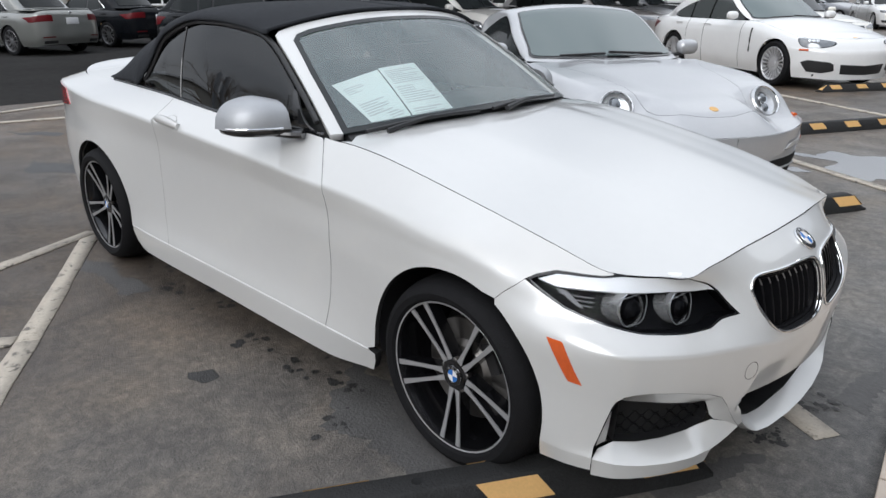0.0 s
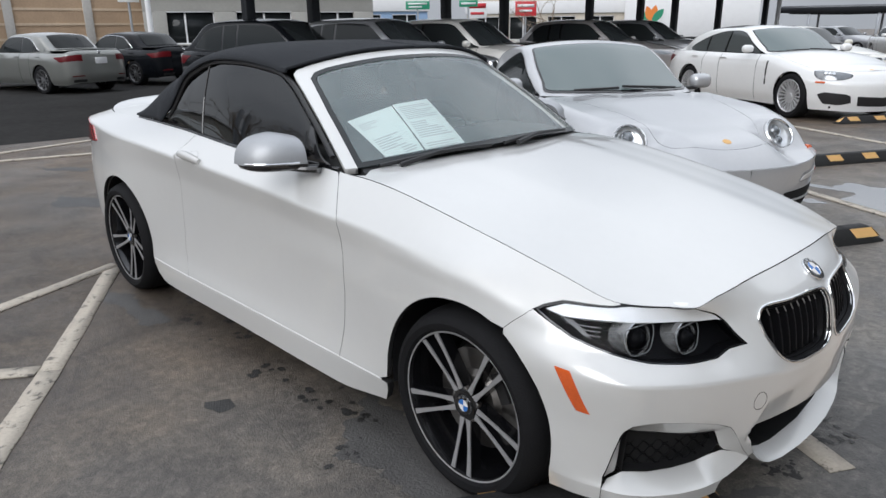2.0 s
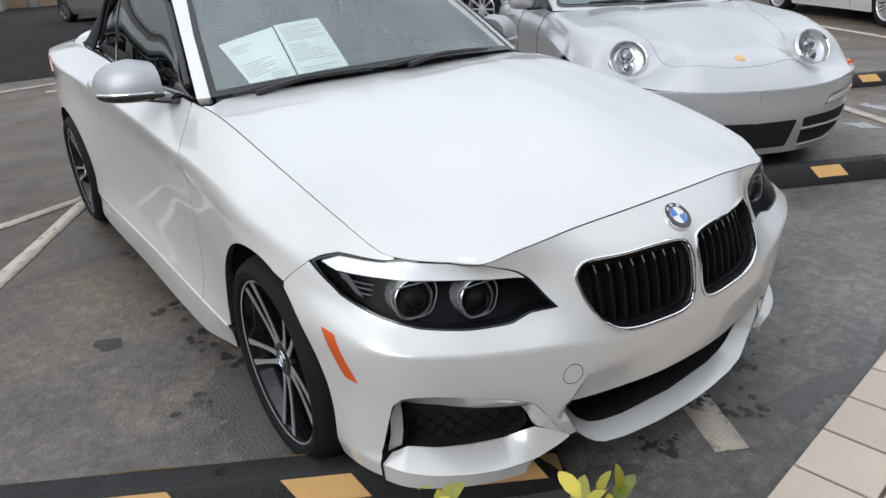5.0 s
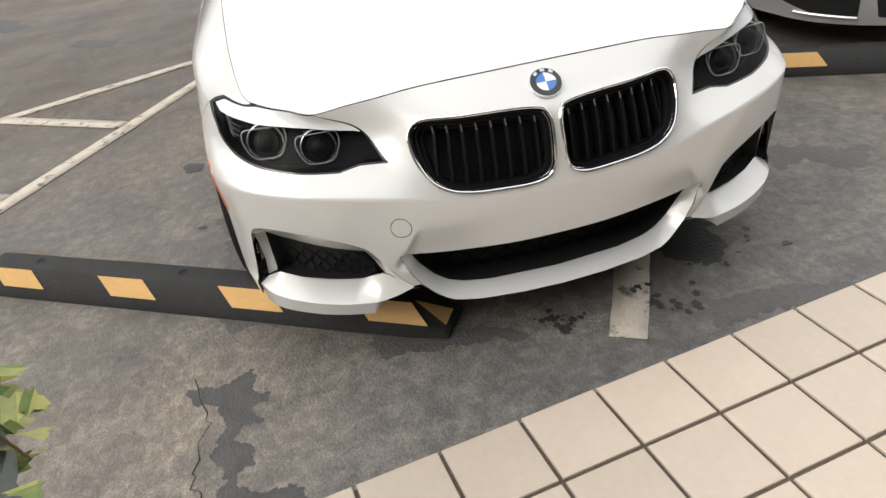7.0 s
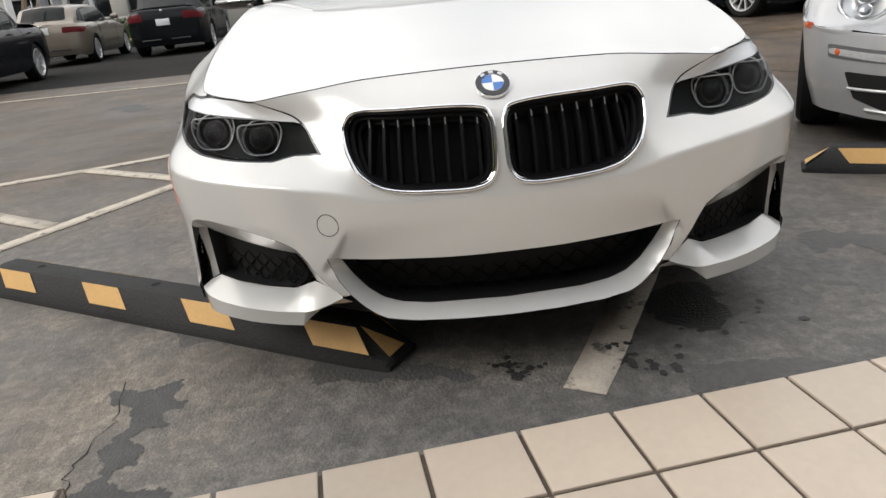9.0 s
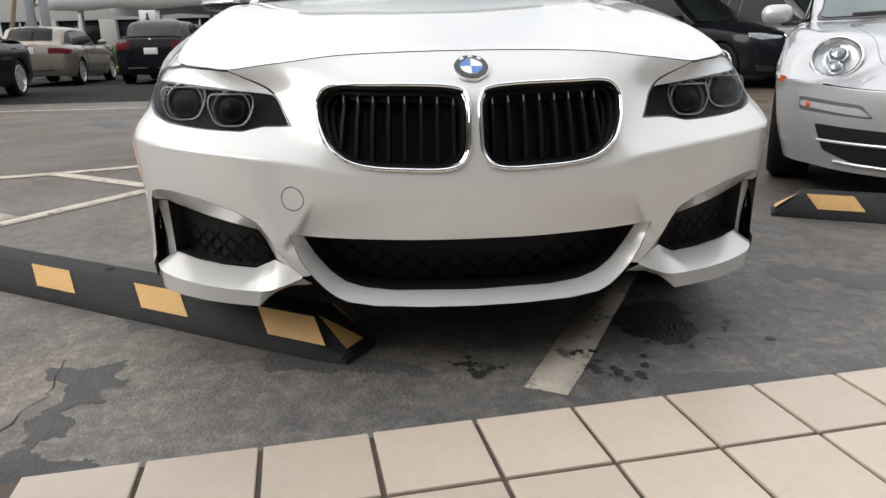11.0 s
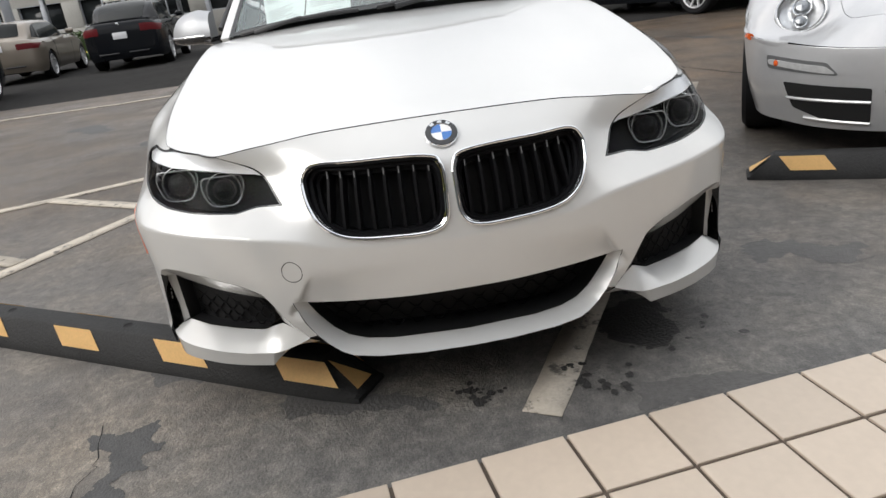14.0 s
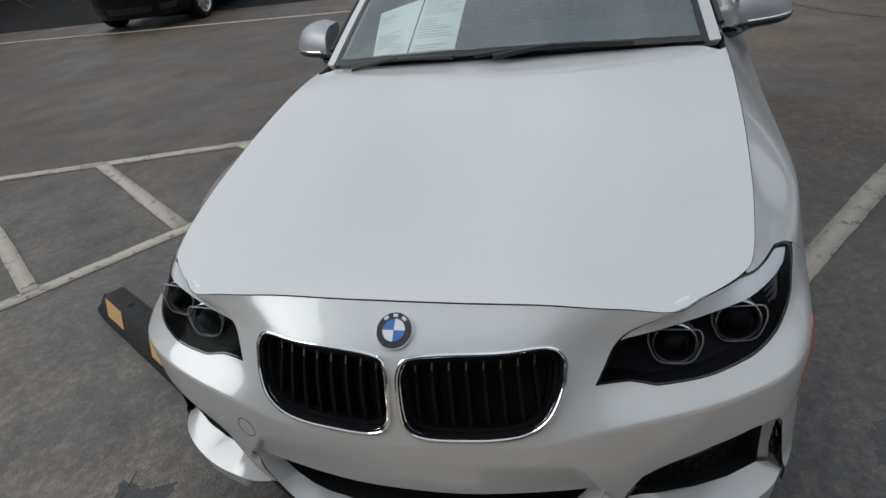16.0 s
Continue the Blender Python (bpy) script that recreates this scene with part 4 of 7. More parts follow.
LIP_Z = on_body([(.552, .436), (.572, .453), (.60, .460), (.645, .461), (.735, .449), (.83, .422), (.885, .397), (.912, .362), (.935, .328)])
LIP_LOW = on_body([(.912, .362), (.935, .328), (.955, .300), (.975, .281), (.988, .268)])
for s in (1, -1):
    cheek3 = np.concatenate([on(flank, *CHEEK[:2].T, s)[0], at_z(CHEEK_EDGE, s)])
    part("splitter_shelf", ruled_p(SHELF_BACK, EDGE, s, 5), M_WHITE, bumper)
    part("splitter_blade", ruled_p(EDGE[:6], FOOT, s, 4), M_WHITE, bumper)
    part("splitter_notch", ruled_p(EDGE[5:], NOTCH, s, 3), M_WHITE, bumper)
    part("recess_soffit", ruled_p(LIP_Z, MESH_TOP, s, 6), M_WHITE, bumper)
    part("pillar_side", ruled_p(LIP_LOW, [(.900, .312, -.044), (.912, .299, -.037), (.945, .290, -.020), (.985, .268, -.006)], s, 4), M_WHITE, bumper)
    blade_in = [(.566, .421, -.040), (.568, .38, -.046), (.564, .325, -.050), (.556, .284, -.048)]
    set_back = np.array((-.030, -s * .010, -.006))
    slot3 = at_z(SLOT_IN, s) + set_back
    part("recess_blade", ruled(slot3, at_z(blade_in, s) + set_back * .5, s, 4), M_WHITE, bumper, "white upright blade beside the fog lamp mesh")
    out3 = at_z(on_body(SLOT_OUT[:-1]).tolist() + [SLOT_OUT[-1]], s)
    deep = np.array((-.045, s * .012, 0))
    slot = part("air_slot", merged(ruled(out3, out3 + deep, s, 3), ruled(slot3 + deep, slot3, s, 3), ruled(out3 + deep * .95, slot3 + deep * .6, s, 2)), M_GLOSSBLACK, bumper, "black upright air slot")
    for z in (.408, .394, .380, .366, .352):
        q = at_z([(.552 - .4 * (.43 - z) * .5, z, -.018)], s)[0] + set_back
        part("slot_glint", moved(_cube((.002, .005, .009)), Matrix.Translation(q)), M_SATIN, slot)
    rim3 = at_z(MESH_RIM, s)
    k = len(rim3)
    nm = np.array((.80, -s * .58, .06))
    nm /= np.linalg.norm(nm)
    back = rim3 - nm * .035
    part("fog_pocket", (np.concatenate([rim3 + nm * .006, back]), [(i, (i + 1) % k, k + (i + 1) % k, k + i) for i in range(k)]), M_BLACK, bumper)
    grid = part("fog_mesh", mesh_fill(dense(back, .01) * .97 + back.mean(0) * .03 + nm * .008, nm, .019, .0024), M_MESH, bumper, "black honeycomb mesh")
    part("backing", cap(back, nm, 0), M_VOID, grid)
    part("intake_cheek", ruled(at_z(HOLE_EDGE, s), cheek3, s, 5), M_WHITE, bumper)
    part("intake_lip", ruled(cheek3[3:], at_z([(p, z - .010, o - .030) for p, z, o in CHEEK_EDGE[1:]], s), s, 4), M_WHITE, bumper)
tow_ring = [(.982 + .026 * np.cos(a), 4.14 + .29 * np.sin(a)) for a in np.linspace(0, 2 * np.pi, 40, endpoint=False)]
ring3, _n3 = on(flank, [q[0] for q in tow_ring], [q[1] for q in tow_ring])
part("tow_cover", tube(ring3 + _n3 * -.0006, .0012, True, 6), M_VOID, bumper, "round towing eye cover seam")


def fill(c, n):
    k = np.concatenate(([0], np.cumsum(np.linalg.norm(np.diff(c, axis=0), axis=1))))
    return np.stack([np.interp(np.linspace(0, k[-1], n), k, c[:, i]) for i in range(3)], 1)


mouth = np.concatenate([fill(at_z(HOLE_EDGE, 1), 40)[:-1], fill(at_z(HOLE_EDGE, -1), 40)[::-1], fill(np.stack([at_z(HOLE_EDGE, -1)[0], (at_z([(P_NOSE, .352, -.02)], 1)[0]), at_z(HOLE_EDGE, 1)[0]]), 30)[1:-1]])
n = np.array((1.0, 0, 0))
rim = mouth * (1, .97, 1) - n * .10
k = len(mouth)
part("intake_tunnel", (np.concatenate([mouth + n * .004, rim]), [(i, (i + 1) % k, k + (i + 1) % k, k + i) for i in range(k)]), M_BLACK, bumper)
g = part("intake_mesh", mesh_fill(rim + n * .03, n, .024, .0022), M_MESH, bumper, "black honeycomb mesh")
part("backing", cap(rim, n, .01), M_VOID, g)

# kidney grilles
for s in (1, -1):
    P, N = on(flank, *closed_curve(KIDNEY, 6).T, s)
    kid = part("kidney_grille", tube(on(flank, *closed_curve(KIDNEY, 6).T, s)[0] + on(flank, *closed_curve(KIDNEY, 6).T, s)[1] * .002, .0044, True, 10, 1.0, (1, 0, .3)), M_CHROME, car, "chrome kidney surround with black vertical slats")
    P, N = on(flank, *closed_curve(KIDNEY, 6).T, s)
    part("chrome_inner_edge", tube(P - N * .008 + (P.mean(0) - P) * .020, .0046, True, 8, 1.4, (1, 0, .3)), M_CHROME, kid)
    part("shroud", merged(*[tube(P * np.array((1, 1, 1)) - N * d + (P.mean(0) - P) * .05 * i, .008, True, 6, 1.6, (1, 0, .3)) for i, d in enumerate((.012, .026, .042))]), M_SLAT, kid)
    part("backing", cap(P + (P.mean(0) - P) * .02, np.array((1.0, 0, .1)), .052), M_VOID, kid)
    loop = closed_curve(KIDNEY, 6)
    for i in range(8):
        pp = 1.087 + i * .0375
        vs = np.linspace(4.7, 7.2, 200)
        ins = inside(np.stack([np.full(200, pp), vs], 1), loop)
        v0, v1 = vs[ins].min() + .12, vs[ins].max() - .1
        vv = np.linspace(v0, v1, 12)
        Q, M = on(flank, np.full(12, pp) , vv, s)
        out = Q - M * .024
        side_v = np.cross(M, np.gradient(Q, axis=0))
        side_v /= np.linalg.norm(side_v, axis=1)[:, None]
        V = np.concatenate([out + side_v * .0035, out - side_v * .0035, out - M * .03 - side_v * .005, out - M * .03 + side_v * .005])
        F = []
        for j in range(11):
            for c in range(4):
                c2 = (c + 1) % 4
                F.append((c * 12 + j, c * 12 + j + 1, c2 * 12 + j + 1, c2 * 12 + j))
        F += [(0, 12, 24, 36), (11, 47, 35, 23)]
        slat = part("slat", (V, F), M_SLAT, kid)
        # grey bar added as the highlight on the slat's top third
        Q2, M2 = on(flank, np.full(2, pp), [v1 - .32, v1 - .02], s)
        part("slat_glint", tube(np.linspace(Q2[0], Q2[1], 4) - M2[0] * .0235, .0020, False, 6), M_STEEL, slat)
    for i in range(6):
        pp = 1.142 + i * .038
        Q2, M2 = on(flank, [pp - .007, pp + .007], [5.22, 5.2], s)
        part("foot_clip", tube(np.linspace(Q2[0], Q2[1], 3) - M2[0] * .020, .0016, False, 6), M_CLIP, kid)

# roundels
def roundel(name, r, m, parent, dome=.004):
    e = part(name, moved(lathe([(r, -.003), (r, .002), (r * .97, .0042), (r * .9, .0045), (r * .88, .003), (0.0001, .003)], 40, "z"), m), M_CHROME, parent, "round badge quartered blue and white")
    part("badge_ring", moved(lathe([(r * .955, .0044), (r * .93, .0056), (r * .64, .0060), (r * .62, .0045)], 40, "z"), m), M_GLOSSBLACK, e)
    for k in range(4):
        a = np.radians(np.linspace(k * 90, k * 90 + 90, 10))
        V = [(0, 0, .0062)] + [(r * .60 * np.cos(q), r * .60 * np.sin(q), .0055) for q in a]
        part("badge_quarter", moved((np.array(V), [(0, i, i + 1) for i in range(1, 10)]), m), (M_ENAMELWHITE, M_BLUE)[k % 2], e)
    part("badge_inner_ring", moved(lathe([(r * .60, .005), (r * .62, .007), (r * .64, .005)], 40, "z"), m), M_CHROME, e)
    for k in (-1, 0, 1):
        q = radians(90 - 38 * k)
        c = Matrix.Translation((r * .78 * math.cos(q), r * .78 * math.sin(q), .0062)) @ Matrix.Rotation(q - radians(90), 4, "Z")
        part("badge_bar", moved(_cube((r * .26, r * .17, .0012)), m @ c), M_SATIN, e)
    return e


def face_on(point, normal, up=(0, 0, 1)):
    n = Vector(normal).normalized()
    u = Vector(up)
    x = u.cross(n).normalized()
    y = n.cross(x)
    m = Matrix((x, y, n)).transposed().to_4x4()
    return Matrix.Translation(Vector(point)) @ m


P1, N1 = on(flank, np.array([P_NOSE]), np.array([7.45]))
roundel("badge", .041, face_on(P1[0] + N1[0] * .003, N1[0]), bumper)

# flanks: wings, doors, quarters, sills
for s in (1, -1):
    wing_line = np.concatenate([arch(0, .33, .352, 172, 68, 40), [(.177, 5.65), (.25, 6.84)], LAMP_TOP[:], [(.548, 7.98)],
                                np.stack([np.linspace(.53, -.66, 40), np.full(40, 7.995)], 1),
                                [(-.66, 7.9), (-.625, 7.1), (-.606, 5.5), (-.606, 4.0), (-.615, 2.4), (-.63, 1.25), (-.63, 1.045), (-.40, 1.045), (-.352, 1.3)]])
    panel("front_wing", skin(flank, wing_line, [], .016, side=s, gap=.0009, flange=.02), M_WHITE, car)
    mk = on_z([(.353, .5915), (.399, .5886), (.46, .4737), (.422, .4785)])
    part("side_marker", skin(flank, rounded(mk, .008, 3), [], .01, side=s, lift=.002, flange=.004), M_AMBER, car, "amber side marker reflector")
    door_line = np.concatenate([[(-.63, 1.045), (-.63, 1.25), (-.615, 2.4), (-.606, 4.0), (-.606, 5.5), (-.625, 7.1), (-.66, 7.9)],
                                np.stack([np.linspace(-.67, -1.93, 30), np.full(30, 7.985)], 1), [(-1.9318, 7.2), (-1.9518, 5), (-1.9518, 2.5), (-1.9018, 1.045)]])
    door = panel("door", skin(flank, door_line, [], .02, side=s, gap=.0018, flange=.02), M_WHITE, car)
    hole = np.stack([arch(-2.69, .33, .352, 8, 172, 44)], 0)[0]
    quarter_line = np.concatenate([[(-1.90, 1.045), (-1.95, 2.5), (-1.95, 5), (-1.93, 7.2), (-1.93, 7.985)],
                                   np.stack([np.linspace(-1.95, P_TAIL + .5, 40), np.full(40, 7.985)], 1),
                                   [(P_TAIL + .45, 6), (P_TAIL + .5, 3), (P_TAIL + .7, .1)], [(-3.15, .1), (-3.05, .8)], hole[::-1], [(-2.33, 1.045)]])
    panel("rear_quarter", skin(flank, quarter_line, [], .02, side=s, gap=.0015, flange=.02), M_WHITE, car)
    sill_line = np.concatenate([np.stack([np.linspace(-2.30, -.38, 50), np.full(50, .15)], 1), [(-.36, .6), (-.352, 1.0)], np.stack([np.linspace(-.38, -2.31, 50), np.full(50, 1.04)], 1), [(-2.33, .8)]])
    sill = panel("sill", skin(flank, sill_line, [], .012, side=s, gap=.0007, flange=.03, lift=lambda u, v: .030 * np.clip(1 - ((v - .36) / .66) ** 2, 0, 1) * smooth(-2.36, -2.1, u) * (1 - smooth(-.6, -.36, u))), M_WHITE, car)
    ridge, out_n = on(flank, np.linspace(-2.31, -.385, 60), np.full(60, 1.06), s)
    part("sill_ridge", tube(ridge + out_n * .001, .0035, False, 6), M_WHITE, sill)
    # door handle: a scooped cup with a bar
    hx, hv = -1.79, 7.08
    cup = [(hx + .055 * np.cos(a), hv + .36 * np.sin(a)) for a in np.linspace(0, 2 * np.pi, 24, endpoint=False)]
    handle_cup = part("handle_cup", skin(flank, cup, [], .012, side=s, lift=.0012, flange=0), M_WHITE, door)
    pp = np.linspace(hx - .105, hx + .105, 14)
    Q, M = on(flank, pp, np.full(14, hv) + .0, s)
    bow = .030 * np.sin(np.linspace(0.12, np.pi - .12, 14)) ** .6
    part("door_handle", tube(Q + M * (bow[:, None] * .62), .0185 * np.sin(np.linspace(.35, np.pi - .35, 14)) ** .4, False, 10, 1.15), M_WHITE, door, "white pull handle")
    # grey arc drawn in for the shade under the cup's upper edge
    top_arc = [(hx + .056 * np.cos(a), hv + .33 * np.sin(a)) for a in np.linspace(.5, np.pi - .5, 16)]
    Qc, Mc = on(flank, *np.array(top_arc).T, s)
    part("cup_shade_line", tube(Qc + Mc * .0006, .0011, False, 6), M_STEEL, handle_cup)
    # dark wheel houses
    for x0, wo in ((0.0, .84), (-2.69, .845)):
        a = np.radians(np.linspace(-10, 190, 40))
        for_w = [.40, .70, wo]
        V = np.array([(x0 + .352 * np.cos(q), -s * wv, .33 + .356 * np.sin(q)) for k, wv in enumerate(for_w) for q in a])
        F = [(r * 40 + i, r * 40 + i + 1, (r + 1) * 40 + i + 1, (r + 1) * 40 + i) for r in range(2) for i in range(39)]
        ho = part("wheel_house", (V, F), M_BLACK, car)
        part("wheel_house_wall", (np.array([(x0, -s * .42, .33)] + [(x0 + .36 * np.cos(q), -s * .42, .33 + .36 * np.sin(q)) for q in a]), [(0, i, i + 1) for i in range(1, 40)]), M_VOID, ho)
    # tail lamp
    tl = [(P_TAIL + 1.25, 6.3), (P_TAIL + .98, 6.15), (P_TAIL + .78, 6.2), (P_TAIL + .72, 6.85), (P_TAIL + .92, 6.95), (P_TAIL + 1.2, 6.85)]
    part("tail_lamp", skin(flank, rounded(tl, .03, 4), [], .02, side=s, lift=.006, flange=.012), M_RED, car, "red wrap-round tail lamp")
tail_line = np.concatenate([np.stack([np.linspace(P_TAIL, P_TAIL + .72, 10), np.full(10, .05)], 1), [(P_TAIL + .5, 3), (P_TAIL + .45, 6), (P_TAIL + .5, 7.97), (P_TAIL, 7.97)]])
for s in (1, -1):
    part("rear_bumper", skin(flank, tail_line, [], .03, side=s, gap=.0005, flange=.0), M_WHITE, car)
part("underbody", box((3.9, 1.35, .05), (-1.45, 0, .24), .02), M_VOID, car)
part("front_undertray", box((.40, .8, .03), (.40, 0, .23), .01), M_VOID, car)
part("engine_bay", box((.75, 1.0, .3), (.05, 0, .55), .05), M_VOID, car)


# bonnet
def bonnet(x, w):
    return np.stack([x, w, hood_z(x, w)], -1)


tp = np.linspace(p_of_x(-.60), P_NOSE, 320)
edge = np.stack([top_x(tp), top_w(tp)], 1)
edge = edge[edge[:, 0] > -.66]
back = [(-.62, .715), (-.66, .66), (-.64, .55), (-.60, .40), (-.565, .20)]
hood_line = np.concatenate([edge, (edge[:-1] * (1, -1))[::-1], [(a, -b) for a, b in back], [(-.555, 0)], back[::-1]])
hood = panel("bonnet", skin(bonnet, hood_line, [], .022, scale=1.0, flange=.004, gap=.0004), M_WHITE, car)

# windscreen: base and head curves
def screen(a, b):
    a, b = np.asarray(a, float), np.asarray(b, float)
    q = np.abs(a)
    base = np.stack([-.545 - .195 * q ** 2.2, .735 * a, 1.012 - .05 * q ** 2], -1)
    head = np.stack([-1.135 - .115 * q ** 2.4, .607 * a, 1.366 - .079 * q ** 2.4], -1)
    r = base + (head - base) * b[..., None]
    r[..., 2] += .022 * np.sin(np.pi * np.clip(b, 0, 1)) * (1 - .5 * q ** 2)
    return r


frame_out = np.concatenate([np.stack([np.full(12, .985), np.linspace(-.01, .96, 12)], 1), [(.955, .995), (.90, 1.0)], np.stack([np.linspace(.85, -.85, 24), np.full(24, 1.005)], 1), [(-.90, 1.0), (-.955, .995)],
                            np.stack([np.full(12, -.985), np.linspace(.96, -.01, 12)], 1)])
glass_line = np.concatenate([[(.932, -.02), (.928, .5), (.910, .86), (.87, .915)], np.stack([np.linspace(.79, -.79, 20), np.full(20, .932)], 1), [(-.87, .915), (-.910, .86), (-.928, .5), (-.932, -.02)]])
frame_poly = np.concatenate([frame_out, glass_line[::-1] * (1, 1)])
part("windscreen_frame", skin(screen, frame_poly, [], .025, scale=.7, flange=.03, lift=.004), M_WHITE, car, "white windscreen surround and pillars")
ws = part("windscreen", skin(screen, glass_line, [], .04, scale=.7, flange=0, lift=.001), M_SCREEN, car)
ws.visible_shadow = False
part("screen_border", skin(screen, inset(glass_line * (1, .7), .001) / (1, .7), [inset(glass_line * (1, .7), .030) / (1, .7)], .03, scale=.7, flange=0, lift=.0035), M_FRIT, ws)
P2, N2 = on(screen, np.array([-.02]), np.array([.80]))
part("sensor_box", box((.13, .15, .03), (0, 0, 0), .012, face_on(P2[0] - N2[0] * .017, N2[0])), M_INTERIOR, ws)
P2, N2 = on(screen, np.array([-.02]), np.array([.72]))
part("rear_view_mirror", box((.22, .07, .03), (0, 0, 0), .014, Matrix.Translation(Vector(P2[0]) + Vector((-.09, 0, -.02))) @ Matrix.Rotation(radians(90), 4, "Z") @ Matrix.Rotation(radians(80), 4, "X")), M_GLOSSBLACK, ws)
# scuttle under the wipers
q = np.linspace(-.92, .92, 40)
lo = screen(q, np.full(40, .05)) + (.0, 0, -.008)
fr = np.stack([np.interp(np.abs(q), [0, .3, .55, .8, .92], [-.535, -.55, -.58, -.62, -.66]), q * .735, np.zeros(40)], 1)
fr[:, 2] = hood_z(fr[:, 0], np.abs(fr[:, 1])) - .02
part("scuttle", (np.concatenate([lo * (1, -1, 1), fr * (1, -1, 1)]), [(i, i + 1, 41 + i, 40 + i) for i in range(39)]), M_BLACK, car)


def wiper(name, a0, a1, b0, b1):
    t = np.linspace(0, 1, 16)
    P, N = on(screen, a0 + (a1 - a0) * t, b0 + (b1 - b0) * t + .02 * np.sin(np.pi * t))
    w = part(name, tube(P + N * .016, .0075, False, 8, 1.0), M_BLACK, car, "black flat wiper blade")
    k = slice(2, 9)
    part("wiper_arm", tube(P[k] + N[k] * .022 + np.linspace(0, 1, 7)[::-1, None] * np.array((.02, 0, -.015)), np.linspace(.011, .006, 7), False, 8), M_BLACK, w)


wiper("wiper", .84, .20, -.050, -.040)
wiper("wiper", .10, -.60, -.042, -.016)

# side glass, roof rail, canvas top
RAIL_X = [-2.80, -2.62, -2.5, -2.36, -2.30, -2.2, -2.08, -1.97, -1.72, -1.47, -1.29, -1.0, -.76]
rail_w = soft(RAIL_X, [.672, .678, .684, .690, .668, .628, .606, .598, .600, .602, .608, .675, .738])
rail_z = soft(RAIL_X, [.988, .990, .992, 1.002, 1.062, 1.205, 1.270, 1.300, 1.315, 1.300, 1.272, 1.125, .968])


def belt(x):
    q = p_of_x(x)
    return np.stack([np.asarray(x, float), top_w(q) - .014, top_z(q) - .004], -1)


def side_glass(x, b):
    lo = belt(x)
    hi = np.stack([np.asarray(x, float), rail_w(x), rail_z(x)], -1)
    r = lo + (hi - lo) * np.asarray(b)[..., None]
    r[..., 1] += .012 * np.sin(np.pi * np.clip(b, 0, 1))
    return r


for s in (1, -1):
    dg = part("door_window", skin(side_glass, [(-.93, .02), (-1.885, .02), (-1.965, .97)] + [(x, .97) for x in np.linspace(-1.93, -1.32, 14)] + [(-1.25, .95), (-1.0, .90)], [], .04, scale=.3, side=s, flange=0), M_TINT, car, "dark tinted side window")
    dg.visible_shadow = False
    qg = part("quarter_window", skin(side_glass, [(-1.905, .03), (-2.32, .05), (-2.30, .62), (-2.2, .93), (-2.1, .97), (-1.985, .97)], [], .04, scale=.3, side=s, flange=0), M_TINT, car, "dark tinted quarter window")
    qg.visible_shadow = False
    Q, M = on(side_glass, np.linspace(-1.895, -1.975, 10), np.linspace(0, .98, 10), s)
    part("window_seal", tube(Q, .005, False, 6), M_GLOSSBLACK, car)
    xs = np.linspace(-.76, -2.72, 50)
    bl = belt(xs) * (1, -s, 1)
    part("belt_moulding", tube(bl + (0, -s * .006, .003), .008, False, 8), M_GLOSSBLACK, car)
    xr = np.linspace(-.80, -2.34, 60)
    rl = np.stack([xr, -s * (rail_w(xr) + .002), rail_z(xr) + .004], 1)
    part("rail_seal", tube(rl, .011, False, 8, 1.0), M_BLACK, car)
    tri = [(-.80, -.02), (-.94, -.02), (-.99, .88), (-.96, .9)]
    part("mirror_sail", skin(side_glass, tri, [], .03, scale=.3, side=s, lift=.004, flange=.01), M_GLOSSBLACK, car)


def canvas(x, t):
    """The soft top: t 0 at the rail, 1 at the ridge."""
    x = np.asarray(x, float)
    c = np.asarray(t, float)
    ridge = soft([-2.98, -2.8, -2.6, -2.3, -1.95, -1.6, -1.3, -1.13], [1.0, 1.13, 1.25, 1.335, 1.386, 1.398, 1.387, 1.369])(x)
    rw, rz = rail_w(np.clip(x, -2.8, -1.30)) + .012, rail_z(np.clip(x, -2.8, -1.30)) + .012
    rz = np.minimum(rz, ridge - .005)
    th = c * np.pi / 2
    return np.stack([x, rw * np.cos(th) ** .72, rz + (ridge - rz) * np.sin(th) ** .95], -1)


xs = np.linspace(-1.16, -2.96, 70)
ts = np.concatenate([np.linspace(0, .25, 8), np.linspace(.3, 1, 15)])
X, T = np.meshgrid(xs, ts, indexing="ij")
C = canvas(X, T)
head_a = np.clip(C[..., 1] / .607, 0, 1)
hx = -1.135 - .115 * head_a ** 2.4
f = smooth(-1.45, -1.16, X)
C[..., 0] = X * (1 - f) + (hx - .0) * f + f * (X + 1.16) * .4
C[..., 2] = C[..., 2] * (1 - f) + f * np.minimum(C[..., 2], 1.366 - .079 * head_a ** 2.4 + .012)
C[..., 0] = np.where(C[..., 0] < -2.34, -2.34 + (C[..., 0] + 2.34) * .68, C[..., 0])
nx, nt = X.shape
V = np.concatenate([(C * (1, -1, 1)).reshape(-1, 3), C.reshape(-1, 3)])
F = [(i * nt + j, i * nt + j + 1, (i + 1) * nt + j + 1, (i + 1) * nt + j) for i in range(nx - 1) for j in range(nt - 1)]
F = F + [tuple(a + nx * nt for a in f4)[::-1] for f4 in F]
top = part("soft_top", (V, F), M_FABRIC, car, "black canvas soft top")
sol = top.modifiers.new("thickness", "SOLIDIFY")
sol.thickness = -.012
for xb in (-1.62, -2.12):
    Q = canvas(np.full(40, xb), np.linspace(0.02, 1, 40))
    Q = np.concatenate([Q * (1, -1, 1), Q[::-1]])
    part("canvas_seam", tube(Q, .003, False, 6), M_FABRIC, top)

